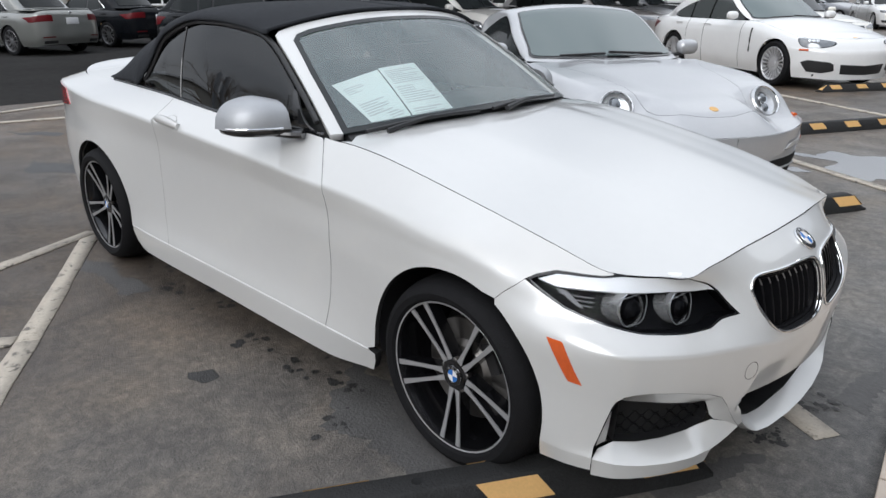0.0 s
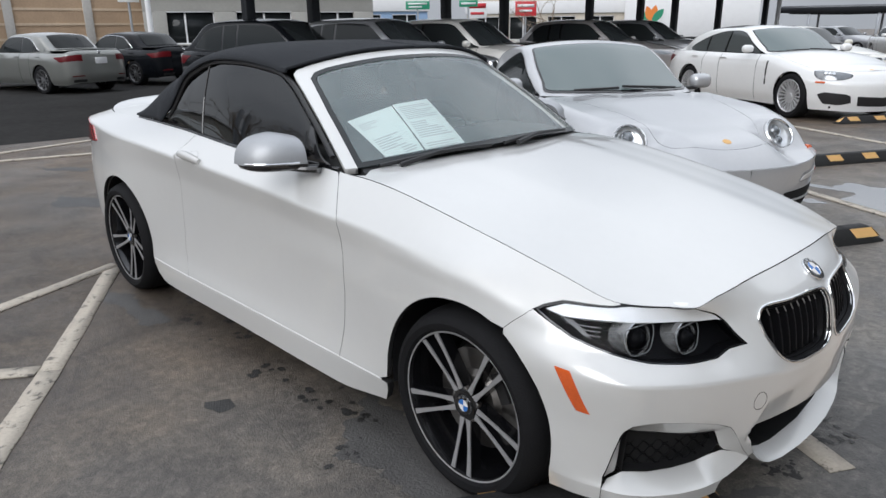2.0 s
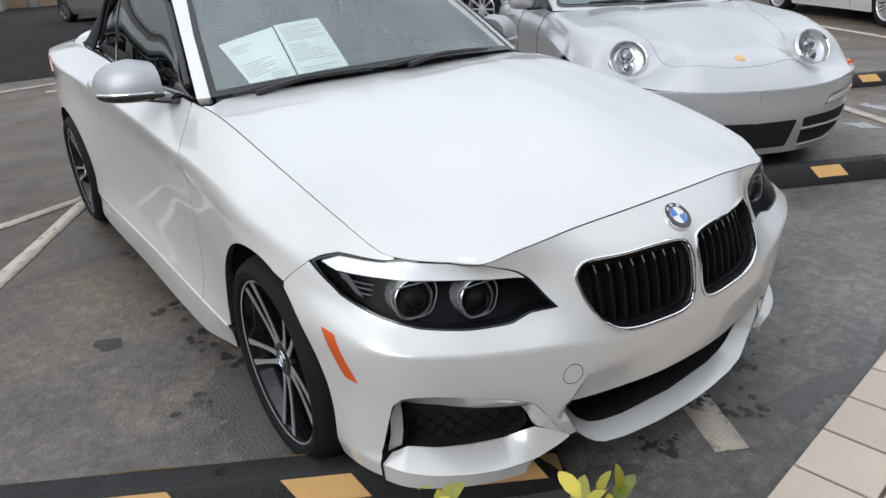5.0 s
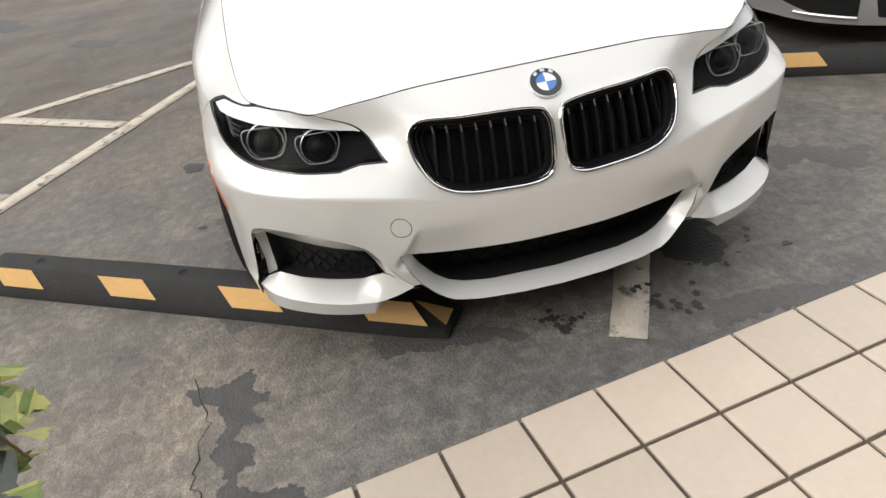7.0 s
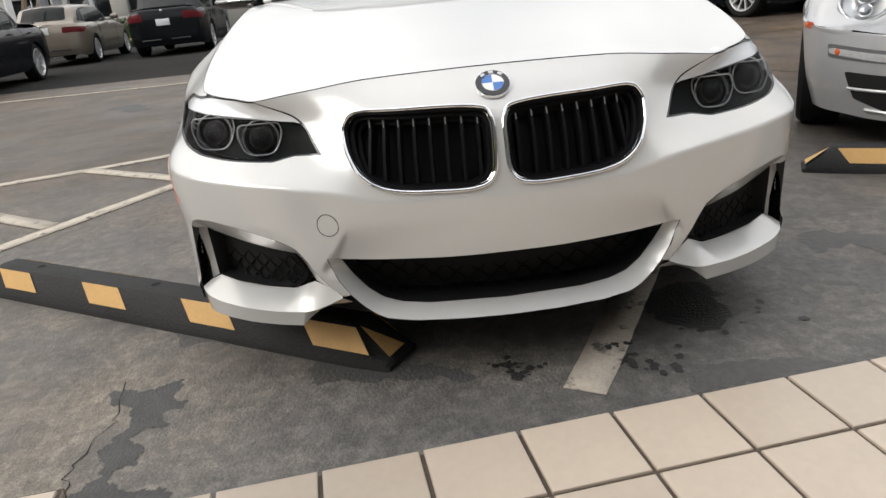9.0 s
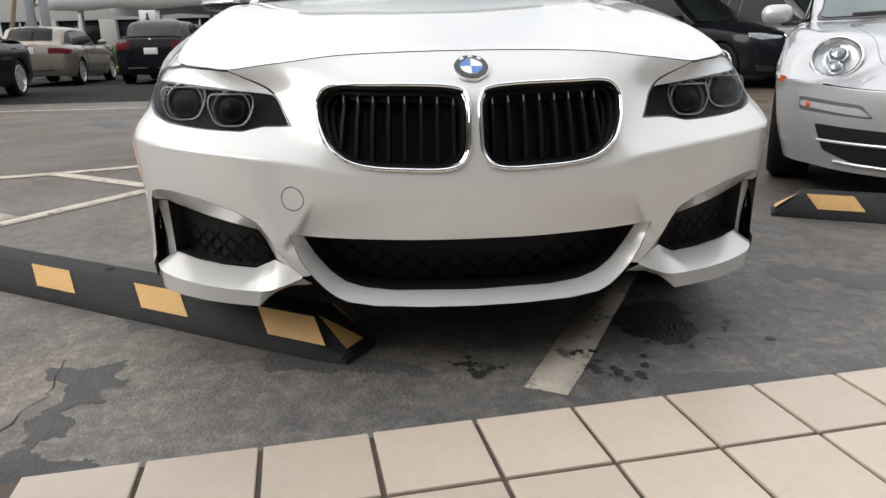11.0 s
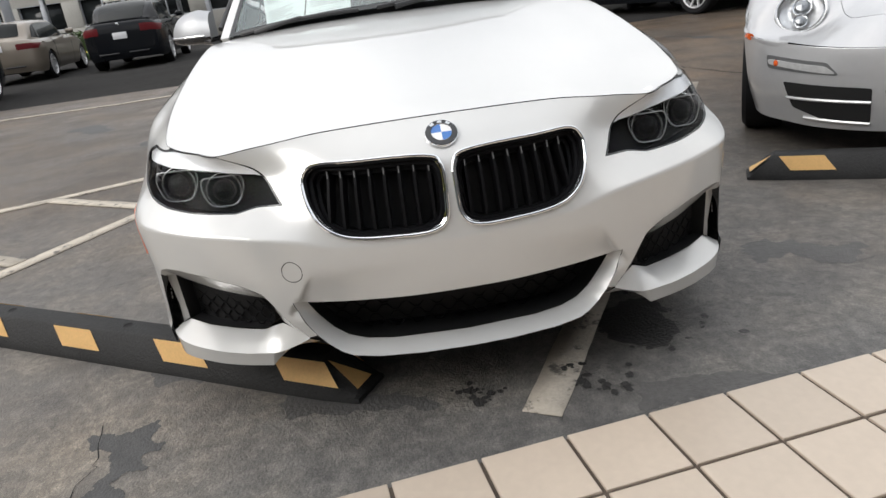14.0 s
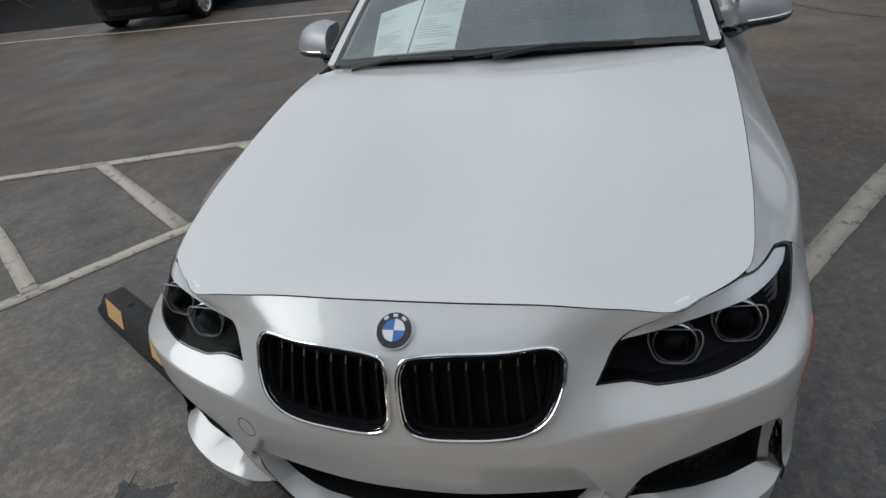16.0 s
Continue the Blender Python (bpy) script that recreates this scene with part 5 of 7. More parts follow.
# deck behind the canvas
def deck(x, w):
    return np.stack([x, w, 1.012 - .03 * (np.abs(w) / .7) ** 2.5 + .028 * smooth(-3.3, -3.56, x) * (1 - .4 * (w / .7) ** 2) + .0 * x], -1)


tq = np.linspace(p_of_x(-2.62), P_TAIL + .02, 50)
de = np.stack([top_x(tq), np.abs(top_w(tq))], 1)
deck_line = np.concatenate([de, (de * (1, -1))[::-1]])
panel("boot_lid", skin(deck, deck_line, [], .04, scale=1.0, flange=.015, gap=.002), M_WHITE, car)

# cabin
part("cabin_rear", box((.03, 1.16, .5), (-2.32, 0, 1.03), .01), M_INTERIOR, car)
part("dashboard", box((.50, 1.36, .22), (-.93, 0, .88), .07), M_INTERIOR, car)
for s in (1, -1):
    seat = part("seat_back", box((.16, .50, .62), (-1.95, s * .36, .78), .07), M_INTERIOR, car)
    part("headrest", box((.10, .26, .18), (-2.02, s * .36, 1.16), .045), M_INTERIOR, seat)
part("steering_wheel", moved(lathe([(.185 + .014 * np.cos(a), .014 * np.sin(a)) for a in np.linspace(0, 2 * np.pi, 10, endpoint=False)], 36, "x", True), Matrix.Translation((-1.30, .36, .93)) @ Matrix.Rotation(radians(-22), 4, "Y")), M_INTERIOR, car)

# door mirrors
def mirror(s):
    n, k = 22, 20
    V = []
    for i in range(n):
        t = i / (n - 1)
        yy = .768 + .196 * t
        top = .118 * max(0, 1 - t ** 5) ** .6 * (.84 + .16 * min(1, t / .3)) * (1 - .16 * t)
        low = .030 * max(0, 1 - t ** 6) ** .5
        hx = .086 * max(.02, 1 - t ** 3.6) ** .5
        xc = -1.03 - .070 * t
        for j in range(k):
            a = 2 * np.pi * j / k
            c, d = np.cos(a), np.sin(a)
            zz = .984 + (top * abs(d) ** .46 if d > 0 else -low * abs(d) ** .6)
            lean = -.035 * max(d, 0)
            V.append((xc + lean + hx * np.sign(c) * abs(c) ** .6 * (1.15 if c > 0 else .7), -s * yy, zz))
    F = [(i * k + j, i * k + (j + 1) % k, (i + 1) * k + (j + 1) % k, (i + 1) * k + j) for i in range(n - 1) for j in range(k)]
    F += [tuple(range(k))[::-1], tuple((n - 1) * k + j for j in range(k))]
    if s < 0:
        F = [f[::-1] for f in F]
    V = np.array(V)
    low = V[:, 2] < .985
    me = part("wing_mirror", (V, F), [M_MIRRORCAP, M_GLOSSBLACK], car, "brushed silver mirror cap on a black foot")
    for poly in me.data.polygons:
        poly.material_index = int(np.mean([V[i][2] for i in poly.vertices]) < .983)
    t = np.linspace(.05, 1, 24)
    part("indicator_strip", tube([(-1.03 - .070 * q + .1005 * max(.02, 1 - q ** 3.6) ** .5, -s * (.768 + .196 * q), .990) for q in np.linspace(.15, .97, 24)], .0040, False, 6), M_CHROME, me)
    part("mirror_pane", box((.008, .13, .07), (-1.095, -s * .86, 1.02), .003), M_CHROME, me)
    part("mirror_foot", tube([(-.90, -s * .735, .965), (-.95, -s * .77, .963), (-1.0, -s * .82, .968), (-1.04, -s * .87, .975)], [.035, .028, .024, .022], False, 10, .55), M_GLOSSBLACK, me)
    me.location = (.058, -s * .024, -.010)


mirror(1)
mirror(-1)


# headlamps
def lamp(s):
    hl = part("headlamp", skin(flank, LAMP, [], .016, side=s, gap=.003, lift=-.001, flange=.0), M_LENS, car, "black headlamp with twin ring projectors under a clear lens")
    hl.visible_shadow = False
    P, N = on(flank, *dense(LAMP * (1, .09), .012).T / np.array([[1], [.09]]), s)
    rim = part("lamp_rim", tube(P - N * .002, .0014, True, 6), M_GLOSSBLACK, hl)
    ring = dense(LAMP * (1, .09), .01)
    thin_top = (ring + (inset(ring, .006) - ring) * np.interp(ring[:, 1] / .09, [6.6, 7.4], [.9, 1.35])[:, None]) / (1, .09)
    part("lamp_border", skin(flank, LAMP, [thin_top], .012, side=s, lift=-.0025, flange=0), M_GLOSSBLACK, hl)
    part("lamp_bowl", skin(flank, inset(LAMP * (1, .09), .002) / (1, .09), [], .02, side=s, shift=(-.05, -.025, -.012), flange=0), M_LAMPBLACK, hl)
    k = len(P)
    part("lamp_wall", (np.concatenate([P - N * .003, P + np.array((-.052, s * .026, -.0125))]), [(i, (i + 1) % k, k + (i + 1) % k, k + i) for i in range(k)]), M_LAMPBLACK, hl)
    brow = [(.285, 7.0), (.332, 7.33), (.43, 7.62), (.545, 7.90), (.60, 7.975), (.72, 7.975), (.84, 7.965), (.88, 7.50), (.915, 6.98), (.89, 7.06), (.84, 7.10), (.77, 7.14), (.64, 7.14), (.50, 7.10), (.42, 7.02), (.34, 6.90)]
    part("brow_light", skin(flank, brow, [], .014, side=s, lift=-.004, flange=.02), M_DRL, hl, "white light-guide brow")
    for cp, cv, rr in ((.600, 6.60, .050), (.778, 6.66, .048)):
        P0, N0 = on(flank, np.array([cp]), np.array([cv]), s)
        n = N0[0] * .35 + np.array((1.0, 0, 0.02)) * .65
        m = face_on(P0[0] - N0[0] * .030, n)
        ring = dense(rounded([(rr * a, rr * b) for a, b in ((-1.08, .72), (-1.16, .16), (-.78, -.84), (.74, -.86), (1.16, .14), (1.06, .72))], .024, 6), .004, True)
        ring = np.array([(a, b, .012) for a, b in ring])
        pr = part("projector", moved(lathe([(rr * .92, -.03), (rr * .9, .0), (rr * .62, -.006), (rr * .58, .004), (rr * .5, .016), (rr * .3, .024), (.0001, .027)], 32, "z"), m), M_LAMPBLACK, hl)
        part("ring_light", moved(tube(ring, .0016, True, 8, 1.0), m), M_RINGCLEAR, pr)
        part("projector_lens", moved(lathe([(rr * .56, .0055), (rr * .49, .018), (rr * .3, .026), (.0001, .029)], 32, "z"), m), M_LENS, pr)
        part("bezel", moved(lathe([(rr * .60, .002), (rr * .60, .010), (rr * .56, .010), (rr * .56, .002)], 32, "z"), m), M_LAMPBLACK, pr)
        part("projector_barrel", moved(lathe([(rr * .99, -.055), (rr * .97, -.010), (rr * .95, .006), (rr * .90, .008), (rr * .86, .000)], 36, "z"), m), M_BARREL, pr, "silver barrel round the projector")
    for i in range(3):
        rib = [(.345 + .03 * i, 6.72 - .13 * i), (.46, 6.80 - .16 * i), (.46, 6.765 - .16 * i), (.35 + .03 * i, 6.685 - .13 * i)]
        part("lamp_rib", skin(flank, rib, [], .012, side=s, lift=-.020, flange=.004), M_CLIP, hl)
    ind = [(.335, 6.86), (.365, 6.88), (.435, 6.34), (.405, 6.40)]
    part("corner_lens", skin(flank, ind, [], .012, side=s, lift=-.02, flange=.006), M_CLIP, hl)


lamp(1)
lamp(-1)


# wheels
def wheel(x, s, yc, width, turn=0.0):
    w = part("wheel", lathe([(.312, -width * .36), (.318, -width * .25), (.319, 0), (.318, width * .25), (.312, width * .36), (.298, width * .47), (.278, width * .52), (.258, width * .50), (.247, width * .44),
                             (.232, width * .2), (.232, -width * .45), (.27, -width * .5), (.30, -width * .45)], 72, "y", True), M_RUBBER, car, "low-profile tyre on a black and machined double-spoke alloy")
    grooves = []
    for y in (-.05, -.018, .018, .05):
        grooves.append(lathe([(.3196, y - .004), (.3199, y), (.3196, y + .004)], 60, "y"))
    part("tread_groove", merged(*grooves), M_VOID, w)
    f = width * .44
    part("rim_lip", lathe([(.2505, f - .004), (.2505, f + .002), (.248, f + .005), (.2435, f + .003)], 72, "y"), M_ALLOY, w, "machined rim edge")
    part("rim_barrel", lathe([(.240, f - .006), (.232, f - .03), (.215, f - .10), (.21, f - .19)], 60, "y"), M_ALLOYDARK, w)
    part("brake_disc", lathe([(.17, f - .105), (.17, f - .085), (.10, f - .085), (.08, f - .07), (.0001, f - .07)], 48, "y"), M_STEEL, w)
    part("wheel_back", lathe([(.235, f - .19), (.0001, f - .19)], 40, "y"), M_VOID, w)
    part("brake_caliper", moved(_cube((.04, .04, .10)), Matrix.Rotation(radians(28), 4, "Y") @ Matrix.Translation((-.135, f - .085, 0.02))), M_BLACK, w, "dark brake caliper")
    r = np.linspace(.050, .240, 9)
    face_y = f - .022 + .020 * ((r - .05) / .19) ** 1.5
    for k in range(5):
        for d in (-1, 1):
            off = d * (.012 + .024 * ((r - .05) / .19) ** .9)
            hw = np.interp(r, [.05, .09, .16, .24], [.0105, .0066, .0062, .0092])
            ang = 2 * np.pi * k / 5 - np.pi / 2
            c, sn = np.cos(ang), np.sin(ang)

            def at(rr, o, y):
                return np.stack([rr * c - o * sn, y, rr * sn + o * c], 1)
            A, B = at(r, off - hw, face_y), at(r, off + hw, face_y)
            n = len(r)
            F = [(i, i + 1, n + i + 1, n + i) for i in range(n - 1)]
            top = np.concatenate([A, B, A - (0, .006, 0), B - (0, .006, 0)])
            F2 = F + [(2 * n + i, 2 * n + i + 1, i + 1, i) for i in range(n - 1)] + [(n + i, n + i + 1, 3 * n + i + 1, 3 * n + i) for i in range(n - 1)]
            sp = part("spoke", (top, F2), M_ALLOY, w)
            C1, D1 = at(r, off - hw * 1.0, face_y - .004), at(r, off + hw * 1.0, face_y - .004)
            C2, D2 = at(r, off - hw * 1.5, face_y - .045), at(r, off + hw * 1.5, face_y - .045)
            V = np.concatenate([C1, D1, D2, C2])
            Fs = [(a * n + i, a * n + i + 1, b * n + i + 1, b * n + i) for a, b in ((0, 1), (1, 2), (2, 3), (3, 0)) for i in range(n - 1)]
            part("spoke_flank", (V, Fs), M_ALLOYDARK, sp)
    part("hub", lathe([(.058, f - .05), (.056, f - .026), (.046, f - .019), (.036, f - .018), (.034, f - .024), (.0001, f - .024)], 40, "y"), M_ALLOYDARK, w)
    m = Matrix.Translation((0, f - .020, 0)) @ Matrix.Rotation(radians(-90), 4, "X") @ Matrix.Rotation(radians(180), 4, "Z")
    roundel("wheel_badge", .034, m, w)
    for k in range(5):
        q = 2 * np.pi * (k + .5) / 5 - np.pi / 2
        part("wheel_bolt", moved(lathe([(.009, -.01), (.009, .004), (.006, .006), (.0001, .004)], 8, "y"), Matrix.Translation((.052 * math.cos(q), f - .028, .052 * math.sin(q)))), M_STEEL, w)
    m = Matrix.Translation((x, yc * -s, .319)) @ Matrix.Rotation(radians(turn + (180 if s == 1 else 0)), 4, "Z")
    w.matrix_basis = m
    return w


wheel(0, 1, .760, .225, -1)
wheel(0, -1, .760, .225, -1)
wheel(-2.69, 1, .764, .245)
wheel(-2.69, -1, .764, .245)


# papers behind the windscreen
def sheet(name, a0, a1, b0, b1, tilt, lines, label):
    """A paper lying just inside the screen, with printed lines."""
    def at(u, v):
        a = a0 + (a1 - a0) * u - tilt * (1 - v) * (1 - u)
        b = b0 + (b1 - b0) * v - tilt * .45 * (1 - u)
        P, N = on(screen, np.asarray(a, float), np.asarray(b, float))
        return P - N * .05, N
    ob = thing(name, label, "paper", pose(0, 0, 0), "papers in the windscreen")
    u, v = np.meshgrid(np.linspace(0, 1, 9), np.linspace(0, 1, 9), indexing="ij")
    P, N = at(u.ravel(), v.ravel())
    F = [(i * 9 + j, i * 9 + j + 1, i * 9 + j + 10, i * 9 + j + 9) for i in range(8) for j in range(8)]
    low = P - N * .0012
    part("paper_leaf", (np.concatenate([P, low]), F + [tuple(81 + k for k in f)[::-1] for f in F]), M_PAPER, ob)
    rng = random.Random(7 + int(a0 * 100))
    for u0, u1, v0, n, h in lines:
        for i in range(n):
            vv = v0 - i * h
            end = u1 - (u1 - u0) * rng.choice((0, .1, .25, .5))
            q = np.linspace(u0, end, 6)
            A, NA = at(q, np.full(6, vv))
            B, NB = at(q, np.full(6, vv - h * .42))
            part("print_bar", (np.concatenate([A + NA * .0015, B + NB * .0015]), [(k, k + 1, 7 + k, 6 + k) for k in range(5)]), M_INK, ob)
    return ob


sheet("window_sheet", .835, .53, .03, .505, .11, [(.08, .5, .86, 4, .035), (.08, .9, .55, 6, .04), (.5, .9, .3, 3, .04)], "pale cyan price sheet behind the windscreen")
sheet("window_sheet", .52, .25, .05, .515, .0, [(.08, .9, .92, 8, .035), (.08, .9, .6, 8, .04), (.1, .8, .2, 3, .04)], "pale cyan printed sheet beside another in the windscreen")
# ---- the other cars ----
M_DARKGLASS = material("dark_window_glass", (.020, .023, .024), .04, 0, 0, .22)
M_REFLECTOR = material("lamp_reflector_silver", (.66, .665, .67), .32, .6, .3, .5, .15, 40)
M_GREYGLASS = material("grey_window_glass", (.115, .145, .145), .03, 0, 0, .6)
M_FARRIM = material("silver_wheel", (.60, .60, .61), .32, .55, 0, .5, .05, 20)
M_PLATE = material("white_plate", (.75, .75, .76), .5)
M_SIDEGLASS = material("pale_window_glass", (.075, .082, .082), .04, 0, 0, .6)
M_TAIL = material("dark_red_lamp", (.10, .006, .009), .3, 0, 0, .15)
M_REARGLASS = material("dark_rear_glass", (.018, .020, .020), .06, 0, 0, .12)
M_DARKRIM = material("grey_wheel", (.16, .16, .165), .35, .5, 0, .5, .05, 20)
M_LAMPGLASS = material("lamp_glass", (.22, .23, .24), .12, .6, 1.0, .5, .3, 25)


def paint(name, colour, metal=.0, rough=.3, coat=1.0):
    return material(name, colour, rough, metal, coat, .5 * coat, .03, 4)


def simple_wheel(r, width, spokes, rim):
    """A tyre with a spoked rim, its outer side to +y. Gives the parts as (name, data, material)."""
    f = width * .46
    rr = r * .72
    out = [("tyre", lathe([(r * .985, -f), (r, -f * .6), (r, f * .6), (r * .985, f * .85), (r * .90, f * 1.08), (rr * 1.04, f), (rr, f * .7), (rr, -f)], 40, "y"), M_RUBBER),
           ("rim", lathe([(rr * 1.03, f * .98), (rr * 1.0, f * 1.02), (rr * .95, f * .9), (rr * .90, f * .2), (rr * .88, -f)], 40, "y"), rim),
           ("wheel_back", lathe([(rr * .9, f * .25), (.0001, f * .25)], 24, "y"), M_VOID)]
    bits = []
    for k in range(spokes):
        a = 2 * np.pi * k / spokes
        c, s = np.cos(a), np.sin(a)
        q = []
        for rad, hw, y in ((rr * .14, .018, f * .75), (rr * .55, .011, f * .72), (rr * .97, .015, f * .95)):
            for o in (-hw, hw):
                q.append((rad * c - o * s, y, rad * s + o * c))
            for o in (-hw, hw):
                q.append((rad * c - o * s, y - .03, rad * s + o * c))
        F = []
        for i in (0, 4):
            F += [(i, i + 4, i + 5, i + 1), (i + 2, i + 6, i + 4, i), (i + 1, i + 5, i + 7, i + 3)]
        bits.append((np.array(q), F))
    bits.append(lathe([(rr * .22, f * .5), (rr * .2, f * .8), (rr * .1, f * .86), (.0001, f * .86)], 20, "y"))
    out.append(("wheel_spokes", merged(*bits), rim))
    return out


def shell(plan, lines, front, tail, cowl):
    """A body skin: plan outline (x, w) from tail to nose, lines [(z, inset at the flank, inset at nose, inset at tail)] from sill to top."""
    c = np.array(plan, float)
    ax = np.concatenate((c[2:0:-1] * (1, -1), c, c[-2:-4:-1] * (1, -1)))
    s = np.concatenate(([0], np.cumsum(np.hypot(*np.diff(ax, axis=0).T))))
    fx, fw = soft(s, ax[:, 0]), soft(s, ax[:, 1])
    p0, p1 = s[2], s[-3]
    zz = [curve([tail - 1, tail, tail + .35, cowl - .1, front - .3, front, front + 1], [l[0][0], l[0][0], l[0][1], l[0][1], l[0][2], l[0][3], l[0][3]]) for l in lines]
    nn = [curve([tail - 1, tail, tail + .35, cowl - .1, front - .3, front, front + 1], [l[1][0], l[1][0], l[1][1], l[1][1], l[1][2], l[1][3], l[1][3]]) for l in lines]
    K = len(lines)

    def f(p, v):
        p, v = np.broadcast_arrays(np.asarray(p, float), np.asarray(v, float))
        e = 1e-3
        tx, tw = fx(p + e) - fx(p - e), fw(p + e) - fw(p - e)
        l = np.hypot(tx, tw)
        bx, bw = fx(p), fw(p)
        pts = np.array([[bx - tw / l * n(bx), bw + tx / l * n(bx), z(bx)] for n, z in zip(nn, zz)])
        k = np.clip(np.floor(v), 0, K - 2).astype(int)
        t = v - k
        ix = np.indices(p.shape)

        def at(j):
            return np.stack([pts[(np.clip(j, 0, K - 1), np.full(p.shape, q), *ix)] for q in range(3)])
        a, b, c2, d = at(k - 1), at(k), at(k + 1), at(k + 2)
        mb, mc = np.where(k > 0, (c2 - a) / 2, c2 - b), np.where(k < K - 2, (d - b) / 2, c2 - b)
        r = b * (1 + 2 * t) * (1 - t) ** 2 + c2 * t * t * (3 - 2 * t) + mb * t * (1 - t) ** 2 - mc * t * t * (1 - t)
        return np.moveaxis(r, 0, -1)
    dd = np.linspace(p0, p1, 3000)
    xx, ww = fx(dd), fw(dd)

    def p_x(x):
        k = (xx > tail + .12) & (xx < front - .12)
        return np.interp(x, xx[k], dd[k])

    def p_w(w, nose=True):
        k = dd > dd[len(dd) * 3 // 4] if nose else dd < dd[len(dd) // 4]
        o = np.argsort(ww[k])
        return np.interp(w, ww[k][o], dd[k][o])
    return f, p0, p1, p_x, p_w


def parked_car(name, label, m, paintwork, fo, wb, ro, hw, belt, hood, roof, cabin, r=.34, tail_z=None, spokes=10, glass_m=None, face="kidney", rear="saloon", rim=None, plate=False, bumper_z=.22, doors=4, step=.05, crown=.06):
    """A parked car. cabin: x of the screen's base and head, the rear glass's head and base. Lengths ahead of the front axle are positive."""
    glass_m, rim = glass_m or M_DARKGLASS, rim or M_FARRIM
    c = thing(name, label, "car", m)
    xf, xt = fo, -wb - ro
    tail_z = tail_z or belt
    plan = [(xt, 0), (xt + .02, hw * .35), (xt + .07, hw * .65), (xt + .2, hw * .86), (xt + .5, hw * .97), (-wb, hw), (-wb * .6, hw * .985), (-wb * .3, hw * .985), (0, hw), (fo * .35, hw * .975), (fo * .62, hw * .88), (fo * .82, hw * .68), (fo * .95, hw * .38), (fo, 0)]
    lines = [((bumper_z + .05, bumper_z, bumper_z, bumper_z - .02), (-.05, -.07, -.06, -.04)),
             ((.42, .36, .36, .36), (.0, -.015, -.01, .0)),
             ((.60, .58, .58, .55), (.0, .0, .0, .0)),
             ((tail_z - .16, belt - .15, hood - .14, hood - .14), (-.02, -.01, -.015, -.045)),
             ((tail_z - .03, belt - .03, hood - .035, hood - .045), (-.07, -.075, -.06, -.12)),
             ((tail_z, belt, hood, hood - .005), (-.14, -.12, -.14, -.20))]
    if face == "round":
        lines[3:] = [((tail_z - .16, belt - .15, .55, .455), (-.02, -.01, -.01, -.03)), ((tail_z - .03, belt - .03, .635, .515), (-.07, -.07, -.11, -.14)), ((tail_z, belt, .69, .565), (-.14, -.12, -.27, -.30))]
    fl, p0, p1, p_x, p_w = shell(plan, lines, xf, xt, cabin[0])
    ctr = np.array((-(wb / 2), 0, .5))

    def vz(p, z):
        vs = np.linspace(0, 5, 80)
        return np.array([np.interp(b, fl(np.full(80, a), vs)[:, 2], vs) for a, b in zip(np.atleast_1d(p), np.atleast_1d(z))])

    def sk(nm, poly, mat, s, lift=0.0, fl_=.02, parent=c, st=None, holes=(), lab="", fn=None, sc=.13):
        return part(nm, skin(fn or fl, poly, holes, st or step, sc, s, fl_, lift, 0, ctr), mat, parent, lab)

    def arc(x0, rad):
        a = np.radians(np.linspace(-4, 184, 26))
        x = x0 + rad * np.cos(a)
        p = p_x(x)
        return np.stack([p, vz(p, np.maximum(r + rad * np.sin(a), .0))], 1)
    ar = r * 1.10
    a0, a1 = arc(0, ar), arc(-wb, ar)
    for s in (1, -1):
        low = .02
        line = np.concatenate([[(p0, low)], [(p_x(-wb - ar) - .01, low)], a1[::-1], [(p_x(-wb + ar) + .01, low), (p_x(-ar) - .01, low)], a0[::-1], [(p_x(ar) + .01, low)], [(p1, low)] + ([(p1, 3.0), (p_x(-.72), 3.0), (p_x(-.74), 4.98)] if face == "round" else [(p1, 4.98)]) + [(p0, 4.98)]])
        side = sk("body_side", line, paintwork, s)
        for x0 in (0, -wb):
            a = np.radians(np.linspace(-8, 188, 24))
            V = np.array([(x0 + ar * np.cos(q), -s * wv, r + ar * np.sin(q)) for wv in (hw * .55, hw * .94) for q in a])
            part("wheel_house", (V, [(i, i + 1, 24 + i + 1, 24 + i) for i in range(23)]), M_VOID, side)
    # bonnet, boot and cabin
    xb, xh, xrh, xrb = cabin

    pe = np.linspace(p_x(xb - .12), p1, 60)
    te = fl(pe, np.full(60, 5.0))
    te[:, 1] = np.maximum(te[:, 1], 0)
    order = np.argsort(te[:, 0])
    ex, ew, ez = te[order, 0], te[order, 1], te[order, 2]

    def hood_f(x, w):
        e = np.clip((x - xb) / (ex[-1] - xb), 0, 1)
        we, ze = np.maximum(np.interp(x, ex, ew), .02), np.interp(x, ex, ez)
        u = np.clip(np.abs(w) / we, 0, 1)
        h = crown * (1 - u ** 2.2) * (1 - smooth(.75, 1.0, e) * .9)
        return np.stack([x, w, ze + h], -1)
    top = te[:, :2]
    if face == "round":
        # nose of the coupe: a bonnet between raised fenders that carry the lamps
        ends = fl(np.linspace(p_x(-.80), p1, 70), np.full(70, 3.0))
        ends[-1, 1] = 0
        rim3 = np.concatenate([ends, (ends[:-1] * (1, -1, 1))[::-1]])
        seg_a, seg_b = rim3[:-1], rim3[1:]
        mid_z = soft([-.9, -.82, -.4, 0, .3, .637, .75, .85, .95], [.93, .917, .870, .812, .764, .694, .645, .578, .48])
